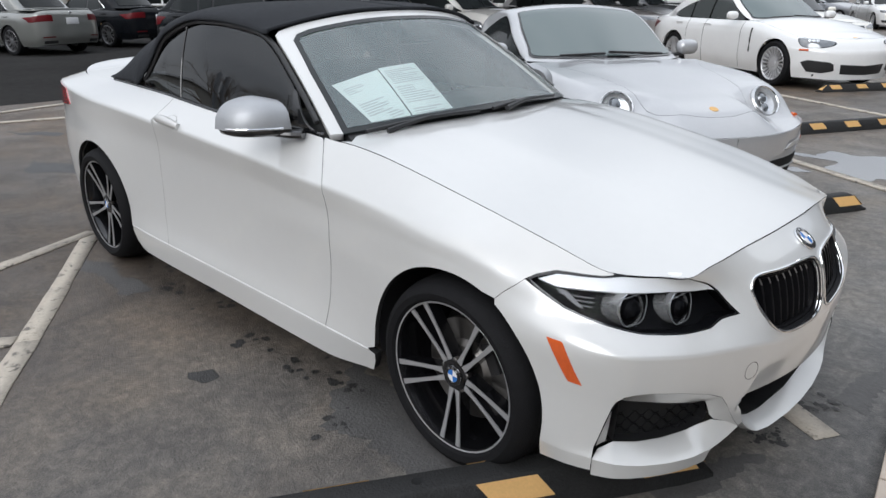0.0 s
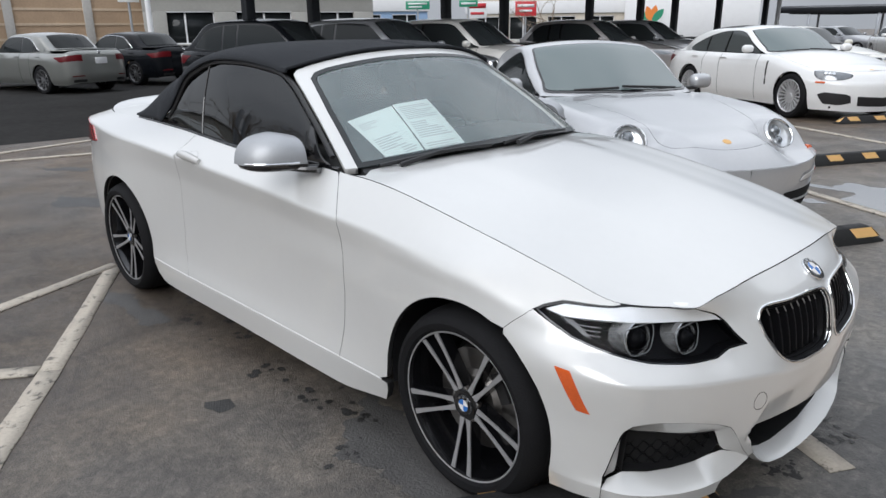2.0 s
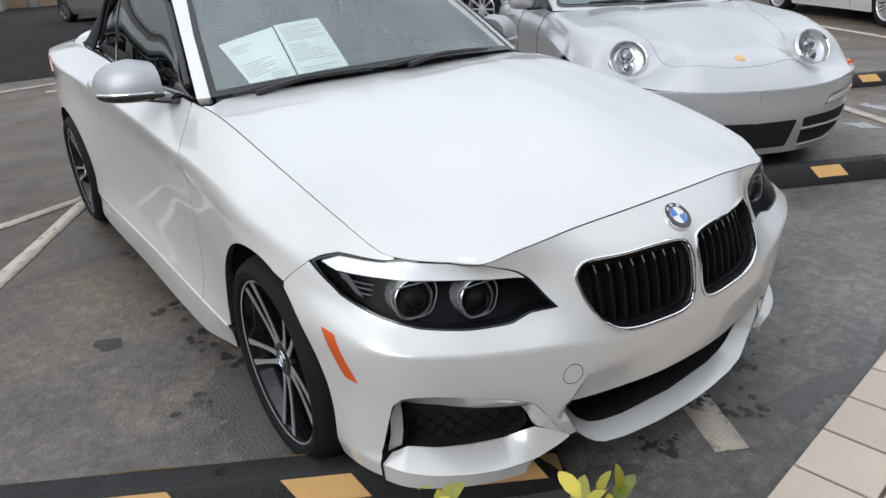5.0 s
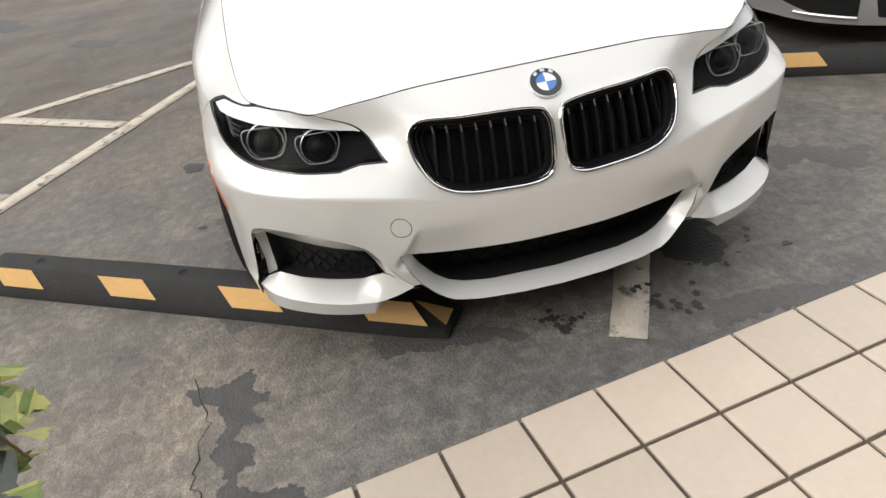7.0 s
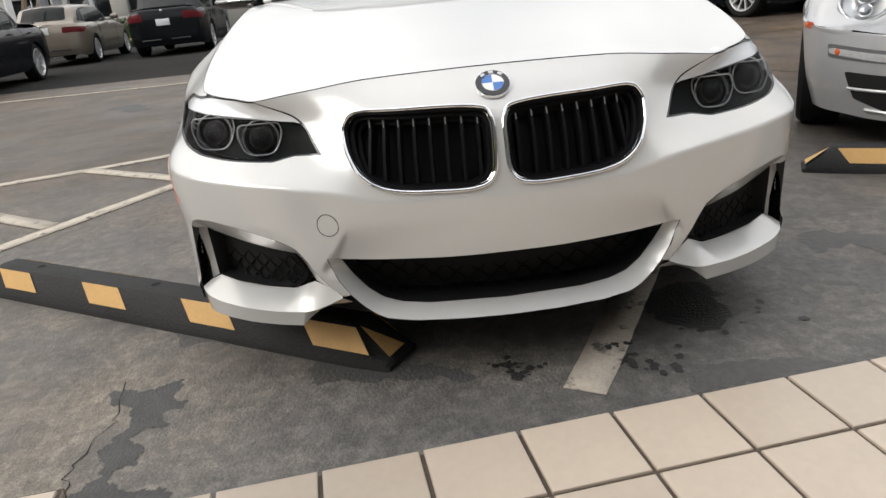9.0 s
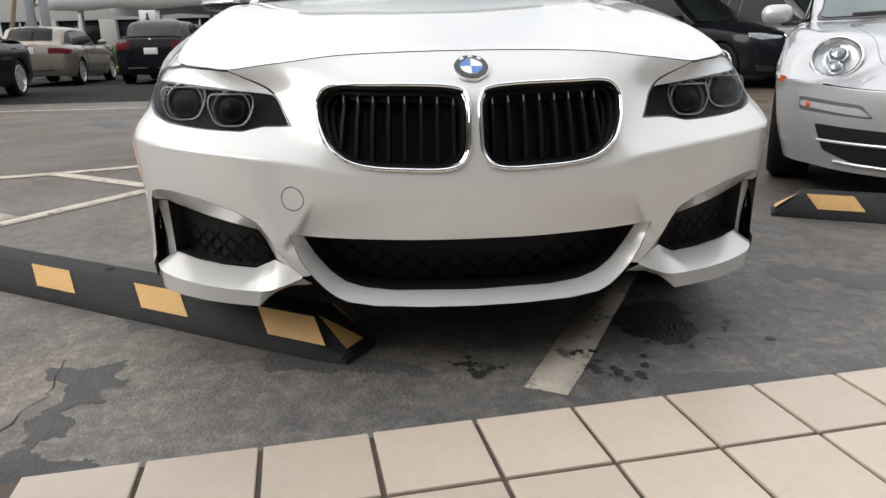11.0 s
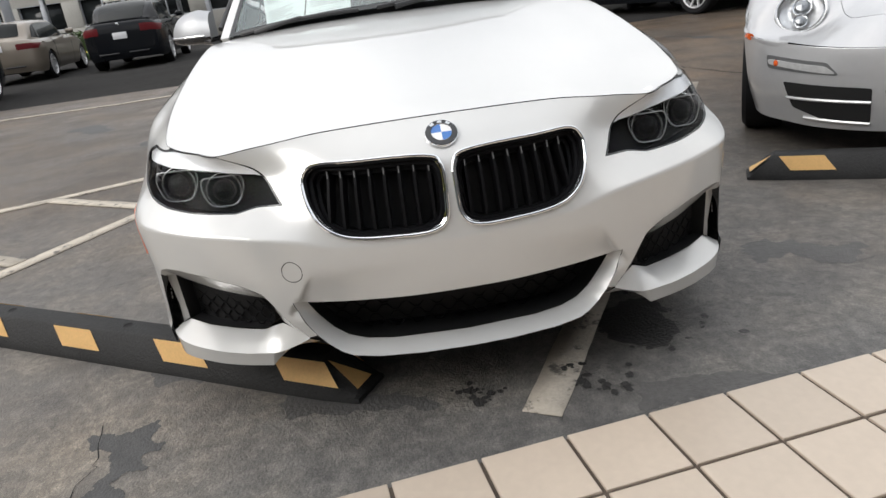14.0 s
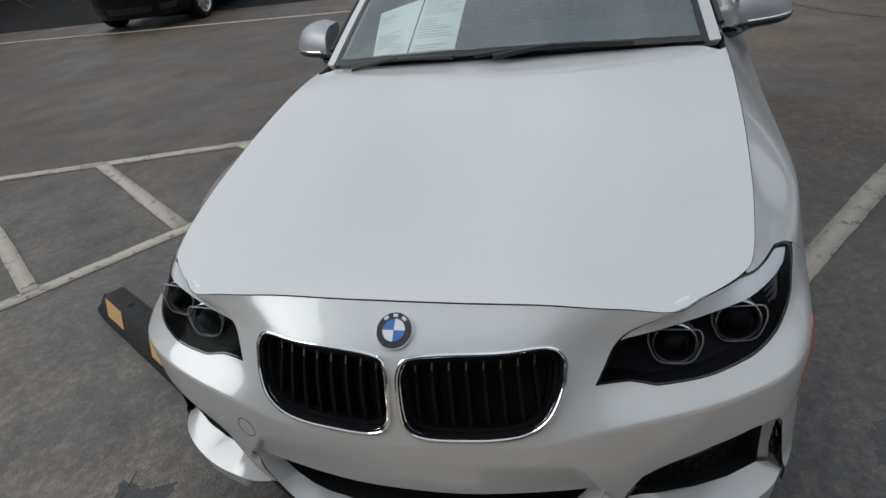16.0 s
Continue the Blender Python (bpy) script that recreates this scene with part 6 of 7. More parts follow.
        crest_z = soft([-.9, -.8, -.36, .09, .22, .30, .345, .40, .46, .54, .66, .80], [.905, .895, .866, .828, .808, .785, .750, .672, .600, .565, .535, .50])

        def nose_f(x, w):
            x, w = np.broadcast_arrays(np.asarray(x, float), np.asarray(w, float))
            q = np.stack([x.ravel(), w.ravel()], 1)
            ab = (seg_b - seg_a)[:, :2]
            t = np.clip(((q[:, None] - seg_a[None, :, :2]) * ab).sum(-1) / (ab * ab).sum(-1), 0, 1)
            d = np.linalg.norm(q[:, None] - seg_a[None, :, :2] - t[..., None] * ab, axis=-1)
            k = d.argmin(1)
            n0 = np.arange(len(q))
            ez2 = seg_a[k, 2] + t[n0, k] * (seg_b - seg_a)[k, 2]
            g = np.sqrt(np.maximum(1 - (1 - np.minimum(d[n0, k] / (.11 + .13 * smooth(-.2, .4, q[:, 0])), 1)) ** 2, 0))
            u = smooth(.24, .60, np.abs(q[:, 1]))
            z = mid_z(q[:, 0]) * (1 - u) + crest_z(q[:, 0]) * u
            z = ez2 + np.maximum(z - ez2, 0) * g
            return np.stack([x, w, z.reshape(x.shape)], -1)
        gap_line = np.array([(-.80, .66), (-.4, .58), (0, .50), (.3, .445), (.52, .405), (.60, .375), (.66, .31), (.70, .20), (.72, .10), (.725, 0)])
        gap_line = np.concatenate([closed_curve(np.concatenate([gap_line, gap_line[-2::-1] * (1, -1)]), 4)[:36], [(.725, 0)]])
        bon = skin(nose_f, np.concatenate([gap_line, (gap_line[:-1] * (1, -1))[::-1]]), [], .03, 1.0, 1, .004, 0, .002, ctr)
        hood_f = nose_f
        edge2 = ends[:, :2]
        lamp_at = {}
        for s in (1, -1):
            lamp_at[s] = face_on((.392, -s * .612, .690), (.84, -s * .12, .53)) @ Matrix.Scale(1.03, 4)
            hole = np.array([(v.x, abs(v.y)) for v in (lamp_at[1] @ Vector((.122 * math.cos(a), .122 * math.sin(a), 0)) for a in np.linspace(0, 2 * np.pi, 40, endpoint=False))])
            part("front_fender", skin(nose_f, np.concatenate([edge2, gap_line[::-1]]), [hole], .024, 1.0, s, .0, 0, .0, ctr), paintwork, c)
    else:
        bon = skin(hood_f, np.concatenate([top, (top[:-1] * (1, -1))[::-1]]), [], .05, 1.0, 1, .02, 0, .003, ctr)
    panel("bonnet", bon, paintwork, c)
    if rear != "estate":
        def boot_f(x, w):
            return np.stack([x, w, tail_z + .035 - .035 * (np.abs(w) / (hw * .86)) ** 2.4 + .0 * x], -1)
        pe = np.linspace(p0 + .001, p_x(xrb + .25), 30)
        top = fl(pe, np.full(30, 5.0))[:, :2]
        part("boot_lid", skin(boot_f, np.concatenate([top, (top[1:] * (1, -1))[::-1]]), [], .08, 1.0, 1, .02, 0, 0, ctr), paintwork, c)
    # cabin: sections along the car with leaning sides, rounded rails and a curved roofline
    wB, wT = (hw * .885, hw * .70) if face == "round" else (hw * .86, hw * .67)
    zb = belt - .015
    mid = (xh + xrh) / 2
    H = roof - zb
    if rear == "fast":
        back = [(xrh + (xrb - xrh) * q, H * (.985 - .90 * q ** 1.7)) for q in (1, .85, .7, .55, .4, .25, .1)]
    else:
        back = [(xrb, .06), (xrh - .10, H * .83), (xrh + .10, H * .93), (xrh + .45, H * .985)]
    line = np.array([(xrb - .12, -.02)] + back + [(mid + .05, H), (xh - .30, H * .975), (xh - .12, H * .925), (xh, H * .85), (xb, .045), (xb + .12, -.03)])
    gs = np.linspace(xrb - .3, xb + .3, 500)
    gh = np.interp(gs, line[:, 0], line[:, 1])
    bell = np.exp(-.5 * (np.arange(-60, 61) * (gs[1] - gs[0]) / .07) ** 2)
    gh = np.convolve(np.pad(gh, 60, mode="edge"), bell / bell.sum(), "valid")
    lean = (wB - wT) / H
    rail = .045 if face in ("round", "sport") else .065

    def section(s0):
        """Height, half width at the belt, corner height and width, rail radius and crown at station s0."""
        h = np.maximum(np.interp(s0, gs, gh), .004)
        W = wB * (1 - .06 * smooth(xb - .6, xb, s0) - (.20 if rear == "fast" else .12) * (1 - smooth(xrb, xrb + .8, s0)))
        cr = .055 * np.clip(h / H, 0, 1)
        hc = h - cr
        return h, W, hc, W - lean * hc, np.minimum(rail, .45 * hc), cr

    def sheared(s0, w, W, z):
        q = (w / W) ** 2
        x = s0 - .27 * q * smooth(xh - .6, xb - .05, s0) + .20 * q * (1 - smooth(xrb + .05, xrh + .4, s0))
        return np.stack([x, w, zb + z], -1)

    def side_f(s0, z):
        s0, z = np.broadcast_arrays(np.asarray(s0, float), np.asarray(z, float))
        h, W, hc, Wc, rr, cr = section(s0)
        return sheared(s0, W - lean * z + .014 * np.sin(np.pi * np.clip(z / H, 0, 1)), W, z)

    def front_f(a, s0):
        a, s0 = np.broadcast_arrays(np.asarray(a, float), np.asarray(s0, float))
        h, W, hc, Wc, rr, cr = section(s0)
        w = a / wT * (Wc - rr)
        return sheared(s0, w, W, h - cr * (w / Wc) ** 2)

    def cab(s0, t):
        """The whole half section: t 0 at the belt, .4 to .6 round the rail, 1 at the middle of the roof."""
        s0, t = np.broadcast_arrays(np.asarray(s0, float), np.asarray(t, float))
        h, W, hc, Wc, rr, cr = section(s0)
        z0 = (hc - rr) * np.clip(t / .4, -1, 1)
        z0 = np.where(t < 0, t * .5, z0)
        w0 = W - lean * z0 + .014 * np.sin(np.pi * np.clip(z0 / H, 0, 1))
        q = np.clip((t - .4) / .2, 0, 1)
        wa, za = W - lean * (hc - rr) + .014 * np.sin(np.pi * np.clip((hc - rr) / H, 0, 1)), hc - rr
        wc = Wc - rr
        zc = h - cr * (wc / Wc) ** 2
        w1 = wa * (1 - q) ** 2 + 2 * q * (1 - q) * (Wc + .008) + wc * q * q
        z1 = za * (1 - q) ** 2 + 2 * q * (1 - q) * (hc + .002) + zc * q * q
        w2 = wc * (1 - np.clip((t - .6) / .4, 0, 1))
        w = np.where(t < .4, w0, np.where(t < .6, w1, w2))
        z = np.where(t < .4, z0, np.where(t < .6, z1, h - cr * (w2 / Wc) ** 2))
        return sheared(s0, w, W, z)
    us = np.linspace(xrb - .06, xb + .04, 90 if face in ("round", "sport") else 60)
    bs = np.concatenate([[-.12], np.linspace(0, .4, 5), np.linspace(.43, .6, 7), np.linspace(.68, 1, 6)])
    A = cab(*np.meshgrid(us, bs, indexing="ij"))
    nu, nb = A.shape[:2]
    F = [(i * nb + j, (i + 1) * nb + j, (i + 1) * nb + j + 1, i * nb + j + 1) for i in range(nu - 1) for j in range(nb - 1)]
    V = np.concatenate([(A * (1, -1, 1)).reshape(-1, 3), A.reshape(-1, 3)])
    F = F + [tuple(a + nu * nb for a in f4[::-1]) for f4 in F]
    part("cabin_shell", (V, F), paintwork, c)
    cc = np.array((mid, 0, belt))
    fine = .035 if face in ("round", "sport") else .06

    def pane(nm, fn, poly, s, gm, lift=.010, parent=c):
        return part(nm, skin(fn, poly, [], fine, 1.0, s, .0, lift, 0, cc), gm, parent)
    pillar = .42 if rear == "fast" else .20 if rear == "estate" else .34

    def opening(s0, s1, low=.022, drop=.004):
        """Outline of a side window between two stations, its head along the roofline."""
        q = np.linspace(s0, s1, 44)
        zt = np.minimum(section(q)[2], section(np.maximum(q - pillar, xrb - .25))[2])
        zt = zt - np.minimum(rail, .45 * zt) - drop
        zl = low + .05 * (1 - smooth(xrb + .3, xrb + 1.1, q))
        k = zt - zl > .02
        q, zt, zl = q[k], zt[k], zl[k]
        return np.concatenate([np.stack([q, zl], 1), np.stack([q, zt], 1)[::-1]])
    glass_edge = wT * .985
    top_edge = xh - (.10 if face == "round" else .05)
    seal = pane("windscreen_seal", front_f, rounded([(-glass_edge * 1.025, xb - .01), (glass_edge * 1.025, xb - .01), (glass_edge, top_edge - .02), (-glass_edge, top_edge - .02)], .07, 5), 1, M_GLOSSBLACK, .006)
    pane("windscreen", front_f, rounded([(-glass_edge, xb - .035), (glass_edge, xb - .035), (glass_edge * .975, top_edge), (-glass_edge * .975, top_edge)], .07, 5), 1, glass_m, .010, seal)
    if rear == "estate":
        pane("rear_window", front_f, rounded([(-glass_edge * .9, xrb + .06), (glass_edge * .9, xrb + .06), (glass_edge * .9, xrh - .05), (-glass_edge * .9, xrh - .05)], .07, 5), 1, M_REARGLASS)
    else:
        pane("rear_window", front_f, rounded([(-glass_edge * .92, xrb + .10), (glass_edge * .92, xrb + .10), (glass_edge * .88, xrh - .02), (-glass_edge * .88, xrh - .02)], .09, 5), 1, M_REARGLASS)
    side_m = M_DARKGLASS if face != "sport" else M_SIDEGLASS
    for s in (1, -1):
        trim = pane("window_surround", side_f, opening(xrb, xb, .008, -.008), s, M_GLOSSBLACK, .005)
        posts = [xb, mid - .05, -wb + .30, xrb] if doors == 4 else [xb, xrb]
        for s1, s0 in zip(posts[:-1], posts[1:]):
            poly = opening(s0 + (.025 if s0 != xrb else 0), s1 - (.025 if s1 != xb else 0))
            if len(poly) > 8:
                pane("side_window", side_f, poly, s, side_m, .009, trim)
        if face == "kidney" and rear == "saloon":
            q, n = on(side_f, *dense(opening(xrb, xb, .008, -.010), .05).T, s, cc)
            part("chrome_strip", tube(q + n * .008, .011, True, 5), M_CHROME, trim)
        xm = xb - .42
        mi = part("wing_mirror", box((.13, .21, .135), (xm, -s * (hw + .06), belt + .085), .06, None, 4), paintwork, c)
        part("mirror_foot", box((.05, .14, .03), (xm, -s * (hw - .04), belt + .02), .012), M_BLACK, mi)
        for i in range(doors // 2):
            xq = mid + (.05 if i == 0 else -.85) if doors == 4 else mid - .35
            q, n = on(fl, p_x(np.linspace(xq - .1, xq + .1, 6)), np.full(6, 3.35), s, ctr)
            part("door_handle", tube(q + n * .02, .012, False, 6), paintwork, c)
        for xd in ([xb - .25, mid - .05, -wb + .42] if doors == 4 else [xb - .2, -wb + .6]):
            vs = np.linspace(.3, 4.9, 14)
            q, n = on(fl, np.full(14, float(p_x(xd))), vs, s, ctr)
            part("door_seam", tube(q, .004, False, 5), M_VOID, c)
        # lamps
        if face == "round":
            m0 = lamp_at[s]
            hl = part("headlamp", moved(lathe([(.124, -.05), (.124, .006), (.117, .012), (.110, .010)], 40, "z"), m0), M_BARREL, c, "round headlamp under clear glass")
            part("lamp_reflector", moved(lathe([(.110, .008), (.100, -.025), (.06, -.05), (.0001, -.055)], 40, "z"), m0), M_REFLECTOR, hl)
            part("lamp_ring", moved(lathe([(.112, .009), (.109, .015), (.104, .010)], 40, "z"), m0), M_CHROME, hl)
            for dy, rr in ((.036, .040), (-.040, .030)):
                part("lamp_lens_inner", moved(lathe([(rr * 1.15, -.01), (rr * 1.12, .004), (rr, .002)], 28, "z"), m0 @ Matrix.Translation((0, dy, -.02))), M_CHROME, hl)
                part("lamp_bulb_glass", moved(lathe([(rr, .0), (rr * .7, .014), (.0001, .020)], 28, "z"), m0 @ Matrix.Translation((0, dy, -.02))), M_LAMPGLASS, hl)
            lens = part("lamp_cover", moved(lathe([(.106, .010), (.085, .022), (.05, .030), (.0001, .033)], 40, "z"), m0), M_LENS, hl)
            lens.visible_shadow = False
            fp = [float(p_w(w)) for w in (.763, .445)]
            strip = [(fp[0], 1.62), (fp[1] - .06, 1.54), (fp[1], 1.28), (fp[0] + .01, 1.36)]
            fog = sk("fog_lamp", rounded(strip, .03, 3), M_LAMPGREY, s, .003, .01, lab="clear indicator and fog lamp strip")
            inner_strip = inset(np.array(strip) * (1, .13), .010) / (1, .13)
            sk("fog_lens", rounded(inner_strip, .03, 3), M_REFLECTOR, s, .007, .004, parent=fog)
            q, n = on(fl, np.array([fp[0] + .07]), np.array([1.47]), s, ctr)
            part("amber_bulb", moved(lathe([(.016, .0), (.012, .003), (.0001, .004)], 16, "z"), face_on(q[0] + n[0] * .007, n[0])), M_AMBER, fog)
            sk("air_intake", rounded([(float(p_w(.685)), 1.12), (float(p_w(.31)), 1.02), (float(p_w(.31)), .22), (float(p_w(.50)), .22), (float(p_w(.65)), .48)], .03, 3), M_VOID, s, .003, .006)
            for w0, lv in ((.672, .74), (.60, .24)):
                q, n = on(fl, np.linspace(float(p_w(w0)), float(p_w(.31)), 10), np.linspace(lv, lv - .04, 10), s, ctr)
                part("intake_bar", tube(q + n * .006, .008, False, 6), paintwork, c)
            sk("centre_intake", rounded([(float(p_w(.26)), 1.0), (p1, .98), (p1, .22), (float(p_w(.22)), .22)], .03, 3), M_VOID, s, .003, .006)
            q, n = on(fl, p_x(np.array([.40, .45])), np.array([2.1, 2.1]), s, ctr)
            part("side_marker", tube(np.linspace(q[0], q[1], 4) + n[0] * .002, .017, False, 8), M_AMBER, c)
        else:
            hp = [float(p_w(w)) for w in (hw * .90, hw * .78, hw * .56, hw * .42)]
            if face == "sport":
                egg = [(hp[0] - .12, 4.30), (hp[0], 4.62), (hp[1], 4.66), (hp[2] + .02, 4.1), (hp[2] + .05, 3.5), (hp[1] + .08, 3.05), (hp[0] + .02, 3.1), (hp[0] - .10, 3.6)]
                hl = sk("headlamp", closed_curve(egg, 5), M_GLOSSBLACK, s, .003, .01, lab="grey egg-shaped headlamp")
                core = np.array(egg).mean(0)
                sk("lamp_lens", closed_curve(core + (np.array(egg) - core) * .93, 5), M_LAMPGLASS, s, .008, .004, parent=hl)
                for du in (-.07, -.01, .05):
                    q, n = on(fl, np.array([core[0] + du]), np.array([core[1] + .1]), s, ctr)
                    part("lamp_bulb_glass", moved(lathe([(.030, .0), (.024, .010), (.0001, .014)], 16, "z"), face_on(q[0] + n[0] * .008, n[0])), M_CHROME, hl)
                wg = [float(p_w(hw * q)) for q in (.90, .84, .58, .52, .50, .66, .84)]
                sk("fog_intake", rounded(list(zip(wg, (1.30, 1.45, 1.36, 1.22, .72, .52, .60))), .02, 3), M_BLACK, s, .003, .006)
            else:
                sk("headlamp", rounded([(hp[0] - .05, 4.0), (hp[1], 4.1), (hp[2], 3.75), (hp[3], 3.4), (hp[3] - .02, 3.1), (hp[1], 3.0), (hp[0], 3.35)], .03, 4), M_LAMPGLASS, s, .004, .01, lab="clear headlamp")
                sk("fog_intake", rounded([(float(p_w(hw * .82)), 1.2), (float(p_w(hw * .55)), 1.1), (float(p_w(hw * .55)), .55), (float(p_w(hw * .78)), .6)], .03, 3), M_BLACK, s, .003, .006)
        tp = [float(p_w(w, False)) for w in (hw * .5, hw * .9)]
        sk("tail_lamp", rounded([(tp[0], 2.66), (tp[1] + .1, 2.72), (tp[1] + .30, 3.3), (tp[1] + .10, 3.42), (tp[0], 3.30)], .03, 3), M_TAIL, s, .005, .01, lab="red tail lamp")
        q, n = on(fl, np.linspace(p0 + .12, p0 + hw * .6, 8), np.full(8, .9), s, ctr)
        if rear == "saloon" and plate:
            sk("exhaust_surround", rounded([(p0 + hw * .45, .62), (p0 + hw * .78, .70), (p0 + hw * .80, .22), (p0 + hw * .45, .2)], .03, 3), M_BLACK, s, .003, .006)
            sk("rear_reflector", rounded([(p0 + hw * .50, 1.25), (p0 + hw * .80, 1.27), (p0 + hw * .80, 1.12), (p0 + hw * .50, 1.10)], .01, 3), M_TAIL, s, .003, .006)
        elif face != "round":
            part("rear_trim", tube(q + n * .002, .02, False, 6), M_BLACK, c)
    if face == "kidney":
        for s in (1, -1):
            kp = [float(p_w(w)) for w in (.36, .03)]
            k = [(kp[0], 3.65), (kp[1], 3.7), (kp[1], 2.35), (kp[0] + .04, 2.4)]
            kd = sk("kidney_grille", rounded(k, .05, 4), M_VOID, s, .003, .006)
            q, n = on(fl, *dense(rounded(k, .05, 4) * (1, .13), .04).T / np.array([[1], [.13]]), s, ctr)
            part("grille_ring", tube(q + n * .004, .011, True, 6), M_CHROME, kd)
            for i in range(6):
                pp = kp[0] + (kp[1] - kp[0]) * (i + .8) / 6.6
                q, n = on(fl, np.full(4, pp), np.linspace(2.5, 3.55, 4), s, ctr)
                part("slat", tube(q + n * .006, .006, False, 4), M_BLACK, kd)
        sk("lower_intake", rounded([(float(p_w(hw * .45)), 1.1), (p1, 1.1), (p1, .5), (float(p_w(hw * .40)), .5)], .02, 3), M_BLACK, 1, .003, .0)
        sk("lower_intake", rounded([(float(p_w(hw * .45)), 1.1), (p1, 1.1), (p1, .5), (float(p_w(hw * .40)), .5)], .02, 3), M_BLACK, -1, .003, .0)
    if face == "sport":
        for s in (1, -1):
            sk("lower_intake", rounded([(float(p_w(hw * .42)), 1.22), (p1, 1.12), (p1, .40), (float(p_w(hw * .40)), .48)], .03, 3), M_BLACK, s, .003, .0)
            q, n = on(fl, p_x(np.array([.50, .62])), np.array([2.35, 2.35]), s, ctr)
            part("side_marker", tube(np.linspace(q[0], q[1], 4) + n[0] * .002, .016, False, 8), M_AMBER, c)
            q, n = on(fl, np.full(6, float(p_x(-ar - .22))), np.linspace(1.7, 3.3, 6), s, ctr)
            part("side_vent", tube(q + n * .001, .014, False, 6), M_VOID, c)
    if face in ("round", "sport"):
        q, n = on(hood_f, np.array([xf - .29]), np.array([0.0]), 1, ctr)
        part("bonnet_badge", moved(lathe([(.032, 0), (.03, .004), (.0001, .006)], 16, "z"), face_on(q[0], n[0])), M_YELLOW, c, "small gold badge shape")
    if plate:
        q, n = on(fl, np.array([p0]), np.array([2.7]), 1, ctr)
        part("rear_plate", box((.012, .32, .15), (xt - .006, 0, .80 if rear != "estate" else .85), .003), M_PLATE, c, "white dealer plate")
        part("boot_badge", box((.01, .06, .06), (xt + .03, 0, tail_z - .06), .01), M_CHROME, c)
    part("underbody", box((wb + fo + ro - (1.1 if face == "round" else .5), hw * 1.5, .06), (-(wb + ro - fo) / 2, 0, bumper_z + .06), .02), M_VOID, c)
    part("wiper", tube([(xb - .02, -.1, belt + .075), (xb - .07, -.5, belt + .06)], .012, False, 5), M_BLACK, c)
    part("wiper", tube([(xb - .02, .45, belt + .065), (xb - .05, -.05, belt + .085)], .012, False, 5), M_BLACK, c)
    sw = simple_wheel(r, .23, spokes, rim)
    meshes = None
    for x0 in (0, -wb):
        for s in (1, -1):
            if meshes is None:
                w = part("wheel", sw[0][1], sw[0][2], c)
                kids = [part(n, d, mt, w) for n, d, mt in sw[1:]]
                meshes = [w.data] + [k.data for k in kids]
            else:
                w = part("wheel", meshes[0], M_RUBBER, c)
                kids = [part(n, me, mt, w) for (n, d, mt), me in zip(sw[1:], meshes[1:])]
            w.matrix_basis = Matrix.Translation((x0, -s * (hw - .125), r)) @ Matrix.Rotation(radians(180 if s == 1 else 0), 4, "Z")
    return c


P_SILVER = paint("silver_paint", (.47, .475, .485), .38, .34)
P_TAUPE = paint("taupe_paint", (.30, .28, .27), .4, .3)
P_PALE = paint("pale_champagne_paint", (.66, .64, .60), .3, .3)
P_GREY = paint("grey_paint", (.27, .275, .285), .6, .3)
P_BLACK = paint("black_paint", (.006, .007, .009), .0, .25, .25)
P_TAN = paint("champagne_paint", (.24, .205, .165), .5, .3)
P_WHITE = paint("plain_white_paint", (.78, .78, .77), .0, .3)
P_CREAM = paint("cream_white_paint", (.72, .70, .62), .0, .3)
P_SAGE = paint("silver_green_paint", (.25, .255, .24), .55, .3)

parked_car("sports_coupe", "silver rear-engined sports coupe with round headlamps", pose(-1.27, 2.87, 0, 0, 0, -31), P_SILVER, .93, 2.35, 1.10, .90, .88, .63, 1.35, (-.80, -1.52, -2.0, -3.15), .33, .80, 10, M_GREYGLASS, "round", "fast", bumper_z=.17, doors=2, step=.035, crown=.03)
parked_car("sports_saloon", "white low four-door sports saloon with silver wheels", pose(-2.54, 10.84, 0, 0, 0, -31), P_WHITE, .93, 2.95, 1.15, .97, 1.0, .78, 1.49, (-.66, -1.45, -2.45, -3.95), .36, 1.0, 20, M_GREYGLASS, "sport", "fast", bumper_z=.18)
SALOON = (.85, 2.97, 1.12, .93, .98, .82, 1.48, (-.62, -1.35, -2.75, -3.35), .34, 1.05, 10)
parked_car("saloon_car", "silver-green saloon seen from behind on the far side", pose(-21.3, 3.0, 0, 0, 0, 196), P_SAGE, *SALOON, plate=True, rim=M_DARKRIM)
parked_car("saloon_car", "black saloon beside the silver-green one", pose(-22.4, 5.7, 0, 0, 0, 196), P_BLACK, *SALOON, plate=True, rim=M_DARKRIM)
parked_car("estate_car", "champagne estate car with silver wheels, tailgate to the aisle", pose(-19.3, -9.0, 0, 0, 0, 185.7), P_TAN, .80, 2.81, 1.02, .905, .98, .82, 1.46, (-.60, -1.3, -3.25, -3.72), .335, 1.02, 12, plate=True, rear="estate")
parked_car("fastback_car", "black fastback car with pale dealer plate", pose(-19.6, -6.15, 0, 0, 0, 185), P_BLACK, .85, 2.9, 1.1, .96, 1.05, .90, 1.58, (-.6, -1.3, -2.6, -3.7), .37, 1.12, 10, plate=True, rear="fast")
parked_car("saloon_car", "black saloon parked nose outwards", pose(-8.88, -7.7, 0, 0, 0, 6.2), P_BLACK, *SALOON)
SUV = (.88, 2.93, .98, .98, 1.08, .94, 1.70, (-.50, -1.30, -3.15, -3.86), .38, 1.10, 10)
parked_car("suv_car", "black sport utility car under the carport", pose(-9.9, 6.4, 0, 0, 0, 22), P_BLACK, *SUV, rear="estate")
